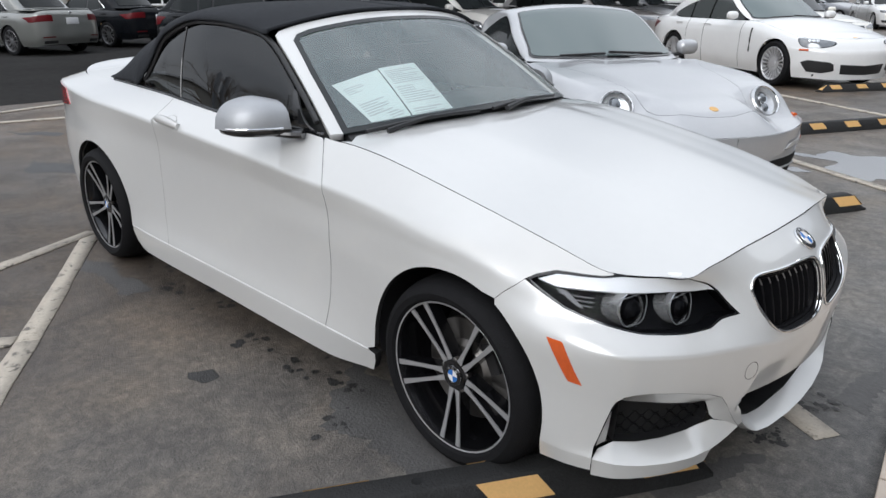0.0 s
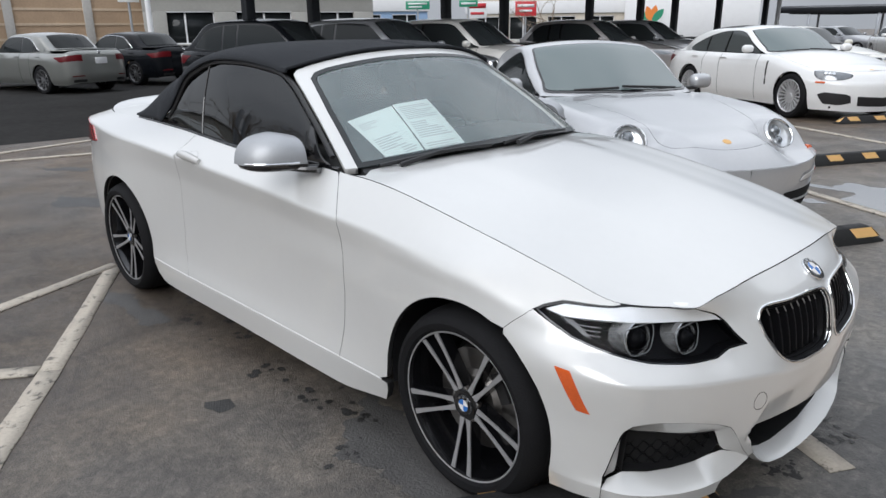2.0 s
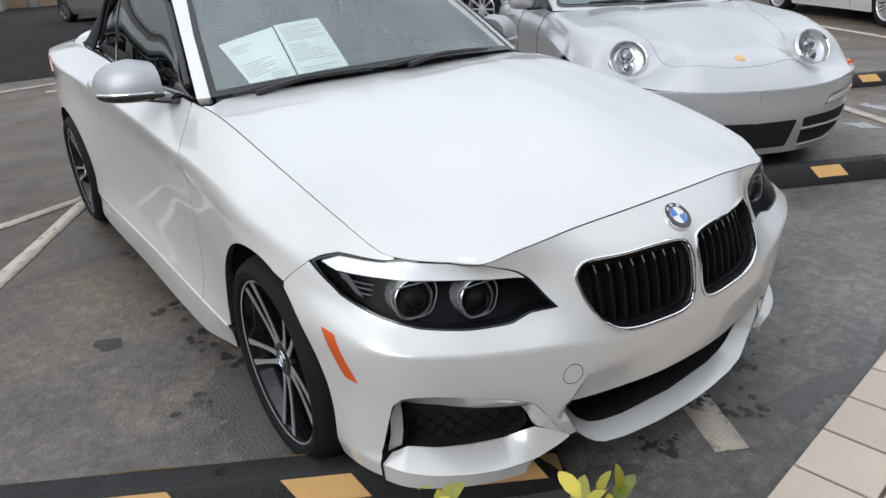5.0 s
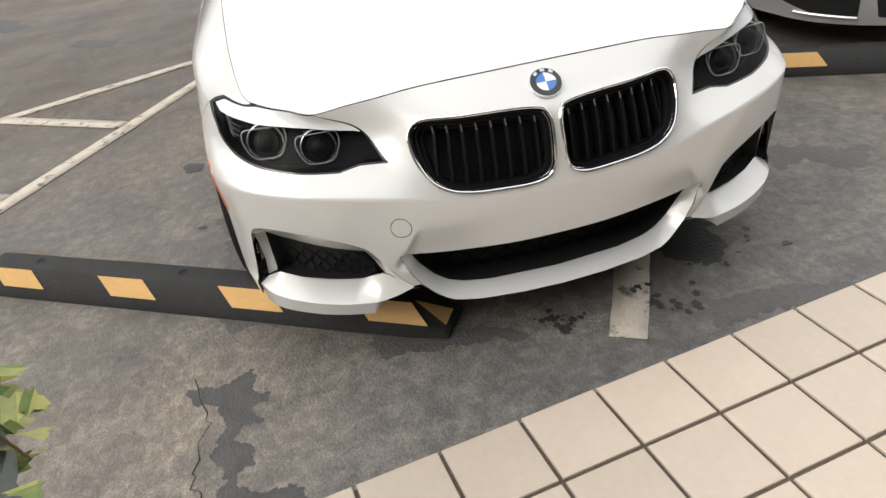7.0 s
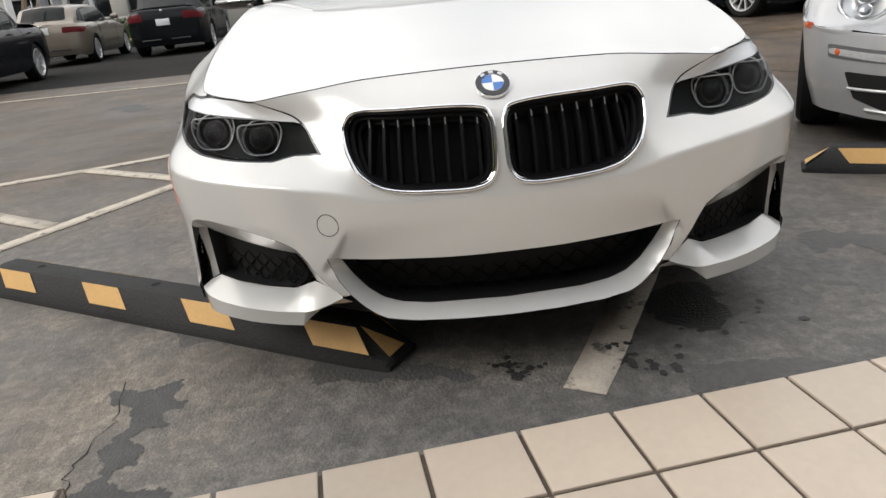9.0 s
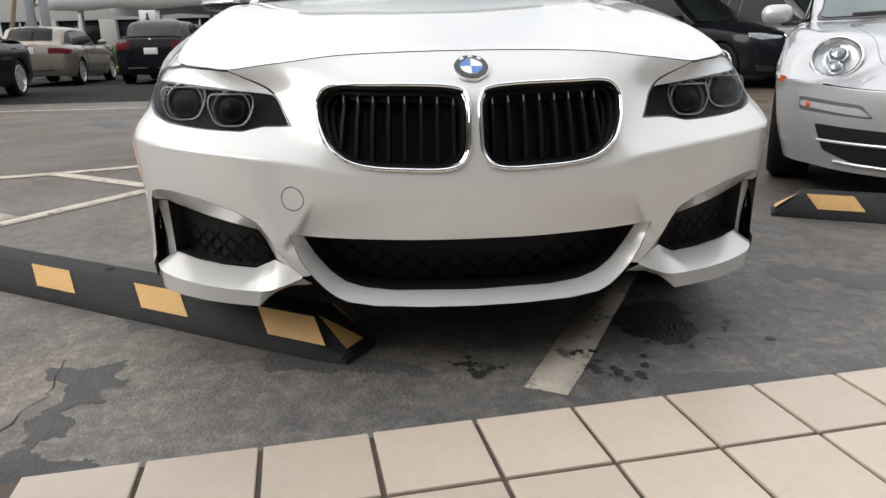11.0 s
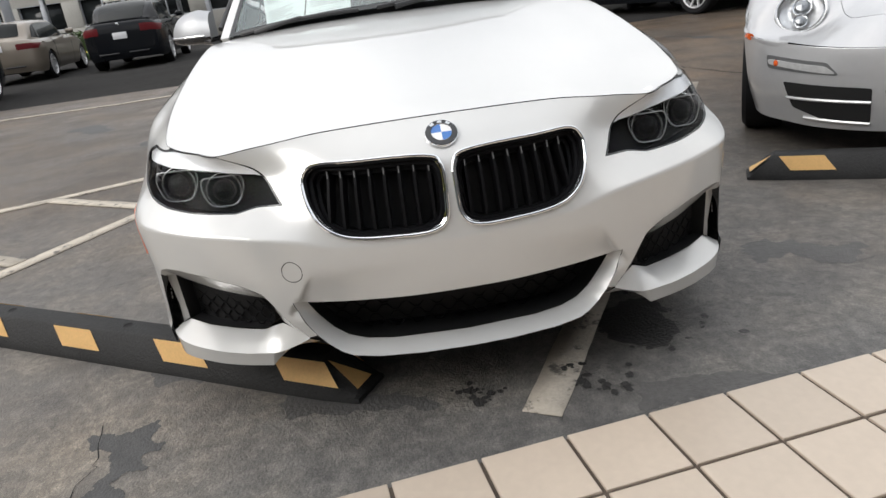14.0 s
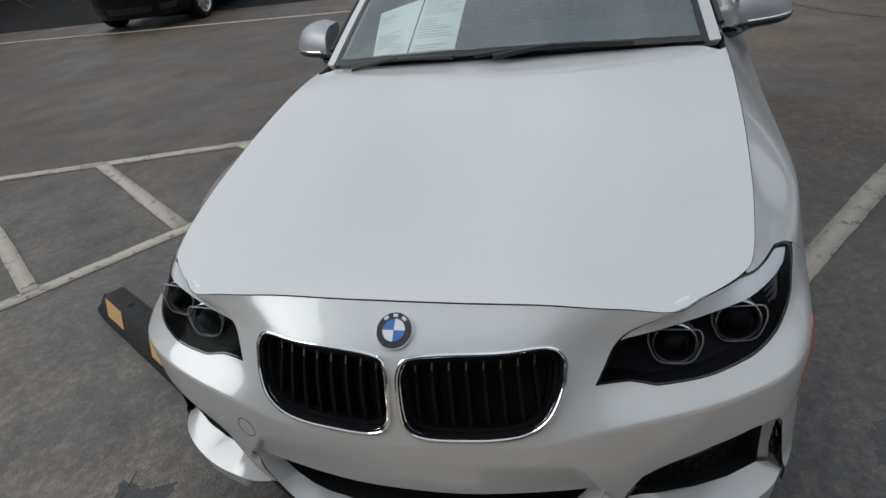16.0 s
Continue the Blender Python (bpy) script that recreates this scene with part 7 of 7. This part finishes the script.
parked_car("suv_car", "grey sport utility car with a paper in its windscreen", pose(-8.4, 7.55, 0, 0, 0, 14), P_GREY, *SUV, rear="estate")
parked_car("suv_car", "pale champagne sport utility car in the row under the carport", pose(-8.4, 9.85, 0, 0, 0, 10), P_PALE, *SUV, rear="estate")
parked_car("suv_car", "taupe-grey sport utility car in the row under the carport", pose(-8.6, 15.2, 0, 0, 0, 8), P_TAUPE, *SUV, rear="estate")
parked_car("suv_car", "black sport utility car at the end of the row", pose(-8.8, 18.4, 0, 0, 0, 8), P_GREY, *SUV, rear="estate")
parked_car("saloon_car", "cream saloon beyond the white one", pose(-4.2, 16.6, 0, 0, 0, -31), P_CREAM, *SALOON)

for x, y, h, pm, lab in ((-6.5, 33.5, -60, P_WHITE, "white"), (-3.4, 36.5, -60, P_SILVER, "silver"), (-9.5, 38.0, -20, P_GREY, "grey"), (-2.0, 42.0, -60, P_WHITE, "white")):
    parked_car("saloon_car", lab + " saloon far off across the lot", pose(x, y, 0, 0, 0, h), pm, *SALOON, step=.09)
# ---- surroundings ----
M_POST = material("dark_post_paint", (.012, .014, .018), .5, 0, 0, .4, .1, 6)
M_CONC = material("pale_concrete", (.45, .43, .40), .85, 0, 0, .3, .12, 1.2, .3, 40)
M_PANEL = material("tan_wall_panel", (.42, .30, .20), .85, 0, 0, .3, .15, 1.5, .4, 15)
M_STUCCO = material("grey_stucco", (.40, .39, .36), .9, 0, 0, .3, .08, 1.5, .3, 60)
M_BLUEWALL = material("blue_siding", (.25, .36, .52), .7, 0, 0, .3, .08, 2)
M_SIGNWHITE = material("white_sign", (.78, .78, .78), .5, 0, 0, .4, .04, 3)
M_SIGNRED = material("red_sign", (.55, .03, .04), .5)
M_SIGNGREEN = material("green_sign", (.02, .26, .14), .5)
M_SIGNORANGE = material("orange_sign", (.75, .22, .03), .5)
M_CANVASGREY = material("grey_canopy_sheet", (.50, .52, .52), .75, 0, 0, .3, .05, 1)
M_STEELGREY = material("grey_steel", (.40, .42, .45), .45, .5, 0, .5, .08, 4)
M_SHOP = material("unseen_wall_dark", (.14, .14, .14), .3, 0, 0, .4, .2, .6)
M_BARK = material("bark", (.24, .18, .13), .9, 0, 0, .3, .25, 8, .5, 60)
M_PANELBAND = material("pale_wall_band", (.56, .44, .32), .85, 0, 0, .3, .15, 1.5, .4, 15)
M_SHOPWALL = material("tan_wall_render", (.42, .36, .30), .85, 0, 0, .3, .08, .6)
M_SAND = material("pale_building", (.55, .50, .42), .85, 0, 0, .3, .06, .6)

# unseen wall added behind the camera, dark to dim light on the nose
wall = part("wall_unseen", merged(moved(_cube((.3, 40, 4.4)), Matrix.Translation((4.6, 4, 2.2)) @ Matrix.Rotation(radians(6.6), 4, "Z"))), M_SHOP)
tagged(wall, "unseen dark wall added behind the walkway", "wall", kind="structure")


# panel wall beyond the saloons
pw = thing("fence_wall", "tan concrete panel wall with posts", "wall", pose(-33.5, -6, 0, 0, 0, 83.2), kind="structure")
for i in range(8):
    for k in range(5):
        part("wall_panel", moved(_cube((2.66, .14 + .02 * (k % 2), .57)), Matrix.Translation((i * 2.97 + 1.48, 0, .30 + k * .60))), M_PANEL, pw)
        part("wall_band", moved(_cube((2.64, .17, .10)), Matrix.Translation((i * 2.97 + 1.48, -.02, .60 + k * .60))), M_PANELBAND, pw)
    part("wall_post", box((.34, .30, 3.3), (i * 2.97, -.02, 1.65), .02), M_CONC, pw)
part("wall_post", box((.34, .30, 3.3), (8 * 2.97, -.02, 1.65), .02), M_CONC, pw)

# carport over the far row
cp = thing("carport", "dark flat carport roof on slim black posts", "carport", pose(0, 0, 0))
for y in (5.63, 7.27, 11.5, 13.87, 18.18, 21.38, 23.91, 27.68, 32.5):
    part("post", box((.22, .22, 3.1), (-12.6, y, 1.55), .02), M_POST, cp)
    part("post_foot", box((.34, .34, .03), (-12.6, y, .015), .006), M_POST, cp)
part("carport_roof", box((6.0, 30, .25), (-12.0, 19, 3.2), .03), M_POST, cp)
for y in np.arange(5, 34, 3.6):
    part("roof_beam", box((5.8, .14, .22), (-12.0, float(y), 2.97), .01), M_POST, cp)


def building(name, label, at, rz, size, mat, bays, sill, head, trim, band=None, roof=True, door_every=0):
    """A plain street building: walls, a roof edge and one row of windows on its front (towards -y)."""
    L, D, H = size
    b = thing(name, label, "building", pose(at[0], at[1], 0, 0, 0, rz))
    w = L / bays
    part("back_wall", box((L, .25, H), (L / 2, D, H / 2), .01), mat, b)
    for x in (.125, L - .125):
        part("side_wall", box((.25, D, H), (x, D / 2, H / 2), .01), mat, b)
    part("front_wall", box((L, .25, H - head), (L / 2, 0, (H + head) / 2), .01), mat, b)
    part("front_wall", box((L, .25, sill), (L / 2, 0, sill / 2), .01), mat, b)
    for i in range(bays + 1):
        part("pier", box((w * .28, .25, head - sill), (min(max(i * w, w * .14), L - w * .14), 0, (head + sill) / 2), .01), mat, b)
    for i in range(bays):
        x = (i + .5) * w
        win = part("window", box((w * .72, .03, head - sill), (x, .06, (head + sill) / 2)), M_DARKGLASS, b)
        for dx in (-.36, 0, .36):
            part("window_frame", box((.07, .07, head - sill), (x + dx * w, .02, (head + sill) / 2), .01), trim, win)
        for z in (sill, head):
            part("window_sill", box((w * .74, .12, .07), (x, -.06, z), .01), trim, win)
    if band:
        part("fascia", box((L + .2, .2, .75), (L / 2, -.12, head + .55), .02), band, b)
    if roof:
        part("roof", box((L + .7, D + .7, .22), (L / 2, D / 2, H + .11), .03), M_STEELGREY, b)
        part("gutter", box((L + .7, .12, .14), (L / 2, -.38, H - .02), .02), M_SIGNWHITE, b)
    return b


building("shop_building", "light blue shop front with white-framed windows", (-37.4, 20.4), 53, (10, 6, 4.6), M_BLUEWALL, 4, .95, 2.35, M_SIGNWHITE, M_SIGNWHITE)
building("shop_building", "pale low shop with a white fascia", (-31.0, 31.5), 40, (12, 6, 4.4), M_SAND, 5, .8, 2.2, M_SIGNWHITE, M_SIGNWHITE)
building("shop_building", "long grey building behind a pale canopy", (-35.6, -25.0), 80, (27, 8, 5.2), M_STUCCO, 9, 1.1, 2.3, M_STEELGREY)
building("warehouse_building", "plain pale building past the lot", (-14.0, 62.0), 8, (26, 9, 5.5), M_SAND, 7, 1.2, 2.6, M_SIGNWHITE)
# stands out of view, added only for the reflections it gives
building("reflected_building", "unseen tan building with dark windows, added for reflections", (16.0, -19.0), 180, (34, 8, 5.5), M_SHOPWALL, 9, .9, 2.8, M_STEELGREY)
building("house_building", "low building with a grey gable behind the carport", (-26.5, 9.0), 66, (9, 6, 3.0), M_STUCCO, 3, 1.0, 2.2, M_SIGNWHITE)


def pole_sign(label, at, rz, size, z, mat, bars, bar_mat, post_h=None, category="sign"):
    """A flat board on a post, with plain bars in place of writing."""
    b = thing("street_sign", label, category, pose(at[0], at[1], 0, 0, 0, rz))
    part("sign_post", lathe([(.05, 0), (.05, (post_h or z))], 14, "z"), M_STEELGREY, b)
    board = part("sign_board", box((size[0], .05, size[1]), (0, -.07, z), .01), mat, b)
    for x, dz, w, h in bars:
        part("sign_bar", box((w * size[0], .012, h * size[1]), (x * size[0], -.10, z + dz * size[1])), bar_mat, board)
    return b


pole_sign("green street sign with pale lettering bars", (-28.2, 24.7), 48, (1.3, .42), 2.72, M_SIGNGREEN, [(0, .2, .8, .22), (-.1, -.2, .55, .18)], M_SIGNWHITE)
pole_sign("green street sign on a grey post", (-26.0, 26.4), 48, (1.0, .34), 2.78, M_SIGNGREEN, [(0, 0, .8, .3)], M_SIGNWHITE)
pole_sign("white roadside sign with red bars", (-27.3, 28.5), 44, (1.1, .9), 2.5, M_SIGNWHITE, [(0, .26, .9, .3), (0, -.2, .7, .16)], M_SIGNRED)
pole_sign("red roadside sign with white bars", (-25.2, 30.3), 40, (1.2, .8), 2.55, M_SIGNRED, [(0, .2, .8, .2), (0, -.15, .6, .16)], M_SIGNWHITE)
pole_sign("small white arrow sign on a slim post", (-24.45, -8.49), 82, (.6, .40), 2.0, M_SIGNWHITE, [(0, -.05, .12, .6), (0, -.28, .3, .16)], M_POST)
pole_sign("white yield sign beside the panel wall", (-28.5, 9.3), 70, (.8, .6), 2.9, M_SIGNWHITE, [(0, 0, .4, .1)], M_SIGNRED)


def lamp_post(at, h, label):
    b = thing("street_lamp", label, "street lamp", pose(at[0], at[1], 0))
    part("pole", lathe([(.16, 0), (.16, .35), (.10, .4), (.07, h)], 16, "z"), M_SIGNWHITE, b)
    part("lamp_arm", tube([(0, 0, h - .1), (.5, 0, h + .15), (1.2, 0, h + .2)], .04, False, 8), M_SIGNWHITE, b)
    part("lamp_head", box((.6, .3, .12), (1.4, 0, h + .18), .04), M_STEELGREY, b)


lamp_post((-31.4, 14.6), 7, "pale lamp post beside the panel wall")
lamp_post((-11.2, 30.4), 8, "white lamp post among the far cars")
lamp_post((-24.0, 8.2), 7, "pale lamp post before the panel wall")
lamp_post((-17.5, -10.2), 7, "pale lamp post by the side drive")

# box trailer with a painted leaf shape
tr = thing("box_trailer", "white box trailer with a green and orange leaf shape", "trailer", pose(-22.4, 36.2, 0, 0, 0, 28))
part("trailer_box", box((7.5, 2.4, 2.6), (3.75, 1.2, 2.2), .06), M_SIGNWHITE, tr)
part("trailer_floor", box((7.4, 2.2, .2), (3.75, 1.2, .8), .03), M_POST, tr)
for x in (1.4, 5.2, 6.2):
    for y in (.15, 2.25):
        part("trailer_wheel", moved(lathe([(.0001, -.14), (.30, -.14), (.45, -.1), (.45, .1), (.30, .14), (.0001, .14)], 24, "y"), Matrix.Translation((x, y, .45))), M_RUBBER, tr)
for a, mt in ((-50, M_SIGNGREEN), (-20, M_SIGNORANGE), (10, M_SIGNORANGE), (40, M_SIGNGREEN)):
    q = np.linspace(0, 1, 12)
    d, n2 = np.array((math.sin(radians(a)), math.cos(radians(a)))), np.array((math.cos(radians(a)), -math.sin(radians(a))))
    prof = .22 * np.sin(np.pi * q) ** .8
    o = np.concatenate([q[:, None] * d * 1.0 + prof[:, None] * n2, (q[:, None] * d * 1.0 - prof[:, None] * n2)[::-1][1:-1]])
    part("leaf_shape", (np.stack([1.6 + o[:, 0], np.full(len(o), -.006 - .002 * (a + 50) / 30), 1.75 + o[:, 1]], 1), [tuple(range(len(o)))]), mt, tr)


def canopy(label, at, rz, L, D, z, posts, mat, peak=0.0):
    b = thing("canopy", label, "canopy", pose(at[0], at[1], 0, 0, 0, rz))
    V, F = [], []
    xs = np.linspace(0, L, 13)
    for k, (y, dz) in enumerate(((0, -.35), (0, 0), (D / 2, peak), (D, 0), (D, -.35))):
        V += [(x, y, z + dz - (.10 * math.sin(math.pi * (x / L * 3 % 1)) if k in (0, 4) else 0)) for x in xs]
    for r in range(4):
        F += [(r * 13 + i, r * 13 + i + 1, (r + 1) * 13 + i + 1, (r + 1) * 13 + i) for i in range(12)]
    sh = part("canopy_sheet", (np.array(V), F), mat, b)
    so = sh.modifiers.new("thickness", "SOLIDIFY")
    so.thickness = .04
    for i in range(posts):
        for y in (.2, D - .2):
            part("canopy_post", box((.16, .16, z), (L * (i + .5) / posts, y, z / 2), .02), M_STEELGREY, b)


canopy("wide pale grey tent-like canopy", (-26.6, -13.2), 79, 9.4, 5, 2.75, 3, M_CANVASGREY, 1.0)
canopy("long dark canopy roof over the far lot", (-20, 53), 12, 26, 6, 2.75, 6, M_POST, .2)
canopy("dark canopy roof over distant cars", (2, 46), 12, 24, 6, 2.9, 6, M_POST, .2)

# grey double post and bare trees by the side drive
gp = thing("gantry_post", "pair of tall grey steel posts", "post", pose(-21.4, -11.1, 0))
for dy in (0, .42):
    part("post", box((.22, .22, 6), (0, dy, 3), .02), M_STEELGREY, gp)
for z in (1.2, 2.6, 4):
    part("brace", box((.06, .42, .08), (0, .21, z)), M_STEELGREY, gp)


def bare_tree(label, at, h, seed, name="tree", spread=.55):
    """A leafless tree: a tapered trunk with forking limbs and twigs."""
    rng = np.random.default_rng(seed)
    t = thing(name, label, "tree", pose(at[0], at[1], 0))
    bits = {0: [], 1: []}

    def grow(p, d, L, r, depth):
        k = 5
        path = [p]
        for i in range(k):
            d = d + rng.normal(0, .10, 3)
            d /= np.linalg.norm(d)
            path.append(path[-1] + d * L / k)
        bits[0 if depth < 2 else 1].append(tube(path, np.linspace(r, r * .62, k + 1), False, 7 if depth < 2 else 4))
        if depth < 4:
            for i in range(3 if depth else 4):
                e = d + rng.normal(0, spread, 3) + (0, 0, .12)
                grow(path[rng.integers(3, k + 1)], e / np.linalg.norm(e), L * rng.uniform(.55, .78), r * .55, depth + 1)
    grow(np.zeros(3), np.array((0, 0, 1.0)), h * .42, h * .013, 0)
    part("trunk", merged(*bits[0]), M_BARK, t)
    part("twigs", merged(*bits[1]), M_BARK, t)


bare_tree("bare pale-barked tree beside the grey posts", (-20.6, -11.6), 7, 1, "tree", .3)
bare_tree("bare tree behind the estate car", (-22.5, -12.0), 7, 2, "tree", .3)
bare_tree("bare shrub among the far cars", (-20.3, 26.5), 4.2, 3, "shrub", .7)
# three trees out of view, added to be reflected in the car windows
bare_tree("unseen bare tree added for window reflections", (-7.5, -12.5), 8, 4)
bare_tree("unseen bare tree beside the tan building, added for reflections", (-1.5, -13.5), 9, 5)
bare_tree("unseen bare tree near the corner, added for reflections", (4.5, -13.0), 8, 6)
# ---- planting ----
def leaf_material(name, a, b, rough=.45):
    """Leaves that run from colour a to colour b, one tone for each leaf."""
    m = bpy.data.materials.new(name)
    m.use_nodes = True
    n, l = m.node_tree.nodes, m.node_tree.links
    g, r, ns, co = n.new("ShaderNodeNewGeometry"), n.new("ShaderNodeValToRGB"), n.new("ShaderNodeTexNoise"), n.new("ShaderNodeTexCoord")
    r.color_ramp.elements[0].color, r.color_ramp.elements[1].color = (*a, 1), (*b, 1)
    ad = n.new("ShaderNodeMath")
    ad.operation = "MULTIPLY_ADD"
    ad.inputs[1].default_value, ad.inputs[2].default_value = .5, -.25
    su = n.new("ShaderNodeMath")
    ns.inputs["Scale"].default_value = 60
    l.new(co.outputs["Object"], ns.inputs["Vector"])
    l.new(ns.outputs["Fac"], ad.inputs[0])
    l.new(g.outputs["Random Per Island"], su.inputs[0])
    l.new(ad.outputs[0], su.inputs[1])
    l.new(su.outputs[0], r.inputs["Fac"])
    b2 = n["Principled BSDF"]
    l.new(r.outputs["Color"], b2.inputs["Base Color"])
    b2.inputs["Roughness"].default_value = rough
    return m


def leaf(at, way, up, size, outline, fold=.25):
    """One leaf: a folded, pointed or lobed blade."""
    w = np.array(way, float) / np.linalg.norm(way)
    s = np.cross(w, up)
    s /= np.linalg.norm(s) + 1e-9
    n = np.cross(s, w)
    V = []
    for a, b in outline:
        V.append(np.array(at) + (w * a + s * b + n * (abs(b) * fold - .25 * a * a)) * size)
    for a, b in outline[1:-1][::-1]:
        V.append(np.array(at) + (w * a - s * b + n * (abs(b) * fold - .25 * a * a)) * size)
    k = len(outline)
    m = len(V)
    F = []
    for i in range(k - 1):
        j, j2 = (m - i) % m, (m - i - 1) % m
        q = [i, i + 1, j2, j]
        q = [x for y, x in enumerate(q) if x not in q[:y]]
        if len(q) > 2:
            F.append(tuple(q))
    return V, F


OVAL = [(0, 0), (.15, .10), (.42, .24), (.70, .22), (.90, .12), (1.0, 0)]
IVY = [(0, 0), (.02, .22), (.10, .50), (.26, .34), (.42, .56), (.52, .26), (.72, .24), (1.0, 0)]


def foliage(points, size, outline, seed, lean=.7, fold=.25):
    rng = np.random.default_rng(seed)
    V, F = [], []
    for p, out in points:
        way = np.array(out) * lean + rng.normal(0, .5, 3)
        v, f = leaf(p, way, (rng.normal(0, .4), rng.normal(0, .4), 1), size * rng.uniform(.6, 1.25), outline, fold)
        k = len(V)
        V += v
        F += [tuple(k + i for i in q) for q in f]
    return np.array(V), F


M_SHRUB = leaf_material("yellow_green_leaf", (.09, .12, .012), (.55, .46, .05))
M_IVY = leaf_material("variegated_leaf", (.07, .15, .03), (.50, .48, .16))
M_POT = material("grey_green_pot", (.20, .235, .235), .5, 0, 0, .4, .12, 12, .2, 60)
M_SOIL = material("potting_soil", (.03, .022, .016), .95, 0, 0, .2, .3, 40, .8, 90)
M_TWIG = material("brown_twig", (.14, .09, .05), .8, 0, 0, .3, .2, 40)
M_FLOWER = leaf_material("yellow_petal", (.65, .42, .01), (.85, .66, .03))
M_HEDGE = leaf_material("hedge_leaf", (.02, .045, .012), (.07, .12, .03))

plant = thing("potted_plant", "yellow-green shrub with variegated ivy in a grey-green pot", "plant", pose(1.45, -1.25, .055))
part("pot", lathe([(.0001, .0), (.115, .0), (.12, .01), (.155, .55), (.172, .56), (.174, .60), (.160, .603), (.150, .57), (.145, .55), (.0001, .55)], 40, "z"), M_POT, plant)
part("soil", lathe([(.150, .556), (.07, .57), (.0001, .575)], 24, "z"), M_SOIL, plant)
rng = np.random.default_rng(31)
stems, shoots = [], []
for i in range(54):
    a, rr = rng.uniform(0, 2 * np.pi), rng.uniform(.0, .09)
    base_p = np.array((rr * np.cos(a), rr * np.sin(a), .56))
    tip = np.array((float(np.clip(rng.normal(0, .085), -.17, .17)), .01 + float(np.clip(rng.normal(0, .085), -.17, .17)), 0))
    tip[2] = rng.uniform(.74, 1.03) - .5 * abs(tip[0]) - .4 * abs(tip[1])
    t = np.linspace(0, 1, 7)[:, None]
    path = base_p * (1 - t) + tip * t + np.array((0, 0, .05)) * np.sin(np.pi * t)
    stems.append(tube(path, np.linspace(.004, .0015, 7), False, 5))
    for k in range(58):
        q = rng.uniform(.25, 1) ** .6
        p = base_p * (1 - q) + tip * q + np.array((0, 0, .05)) * np.sin(np.pi * q) + rng.normal(0, .008, 3)
        shoots.append((p, rng.normal(0, .45, 3) + (0, 0, .8)))
part("stem_cluster", merged(*stems), M_TWIG, plant)
part("shrub_leaves", foliage(shoots, .031, OVAL, 5), M_SHRUB, plant, "small glossy yellow-green leaves")
vines, ivy = [], []
for i in range(26):
    a = rng.uniform(-.4, 2.9) if i < 18 else rng.uniform(0, 6.28)
    d = np.array((np.cos(a), np.sin(a), 0))
    L = rng.uniform(.03, .10)
    t = np.linspace(0, 1, 8)[:, None]
    path = d * (.10 + (L + .02) * t) + np.array((0, 0, .61)) + np.array((0, 0, 1)) * (.12 * np.sin(np.pi * t * .9) - .12 * t * rng.uniform(0, 1.4))
    vines.append(tube(path, .002, False, 5))
    for k in range(9):
        q = path[rng.integers(1, 8)] + rng.normal(0, .018, 3)
        ivy.append((q, d + (0, 0, .5)))
part("ivy_vines", merged(*vines), M_TWIG, plant)
part("ivy_leaves", foliage(ivy, .050, IVY, 6), M_IVY, plant, "cream-edged ivy leaves hanging over the rim")


def flower_bed(x0, x1, y0, y1, h, seed, count, label):
    """A low green bed with yellow flower heads."""
    rng = np.random.default_rng(seed)
    bed = thing("flower_bed", label, "flowers", pose(0, 0, 0), kind="stuff")
    pts = [(np.array((rng.uniform(x0, x1), rng.uniform(y0, y1), rng.uniform(.02, h))), rng.normal(0, .4, 3) + (0, 0, .8)) for i in range(count)]
    part("flower_leaves", foliage(pts, .10, OVAL, seed), M_HEDGE, bed)
    heads = []
    for i in range(count // 3):
        c = np.array((rng.uniform(x0, x1), rng.uniform(y0, y1), h + rng.uniform(-.03, .06)))
        for a in np.arange(6) * np.pi / 3:
            heads.append((c, np.array((np.cos(a), np.sin(a), .15)) * 3))
    part("flower_heads", foliage(heads, .06, OVAL, seed + 1, 1.5), M_FLOWER, bed)


def hedge(x0, x1, y0, y1, h, seed, count, label):
    rng = np.random.default_rng(seed)
    hd = thing("hedge", label, "hedge", pose(0, 0, 0), kind="stuff")
    pts = []
    for i in range(count):
        p = np.array((rng.uniform(x0, x1), rng.uniform(y0, y1), h * rng.uniform(0, 1) ** .5))
        p[:2] += rng.normal(0, .06, 2)
        pts.append((p, rng.normal(0, .6, 3) + (.4, 0, .4)))
    part("hedge_leaves", foliage(pts, .13, OVAL, seed), M_HEDGE, hd)
    part("hedge_core", box((abs(x1 - x0) * .8, abs(y1 - y0) * .96, h * .82), ((x0 + x1) / 2, (y0 + y1) / 2, h * .41), .1), M_HEDGE, hd)


hedge(-25.6, -24.6, -11.6, -7.6, .95, 41, 2600, "clipped green hedge behind the estate car")
flower_bed(-24.4, -23.4, -11.2, -7.9, .28, 42, 900, "yellow flowers along the foot of the hedge")
flower_bed(-1.6, .4, 14.6, 18.0, .35, 43, 900, "yellow flowers in a bed at the end of the bays")
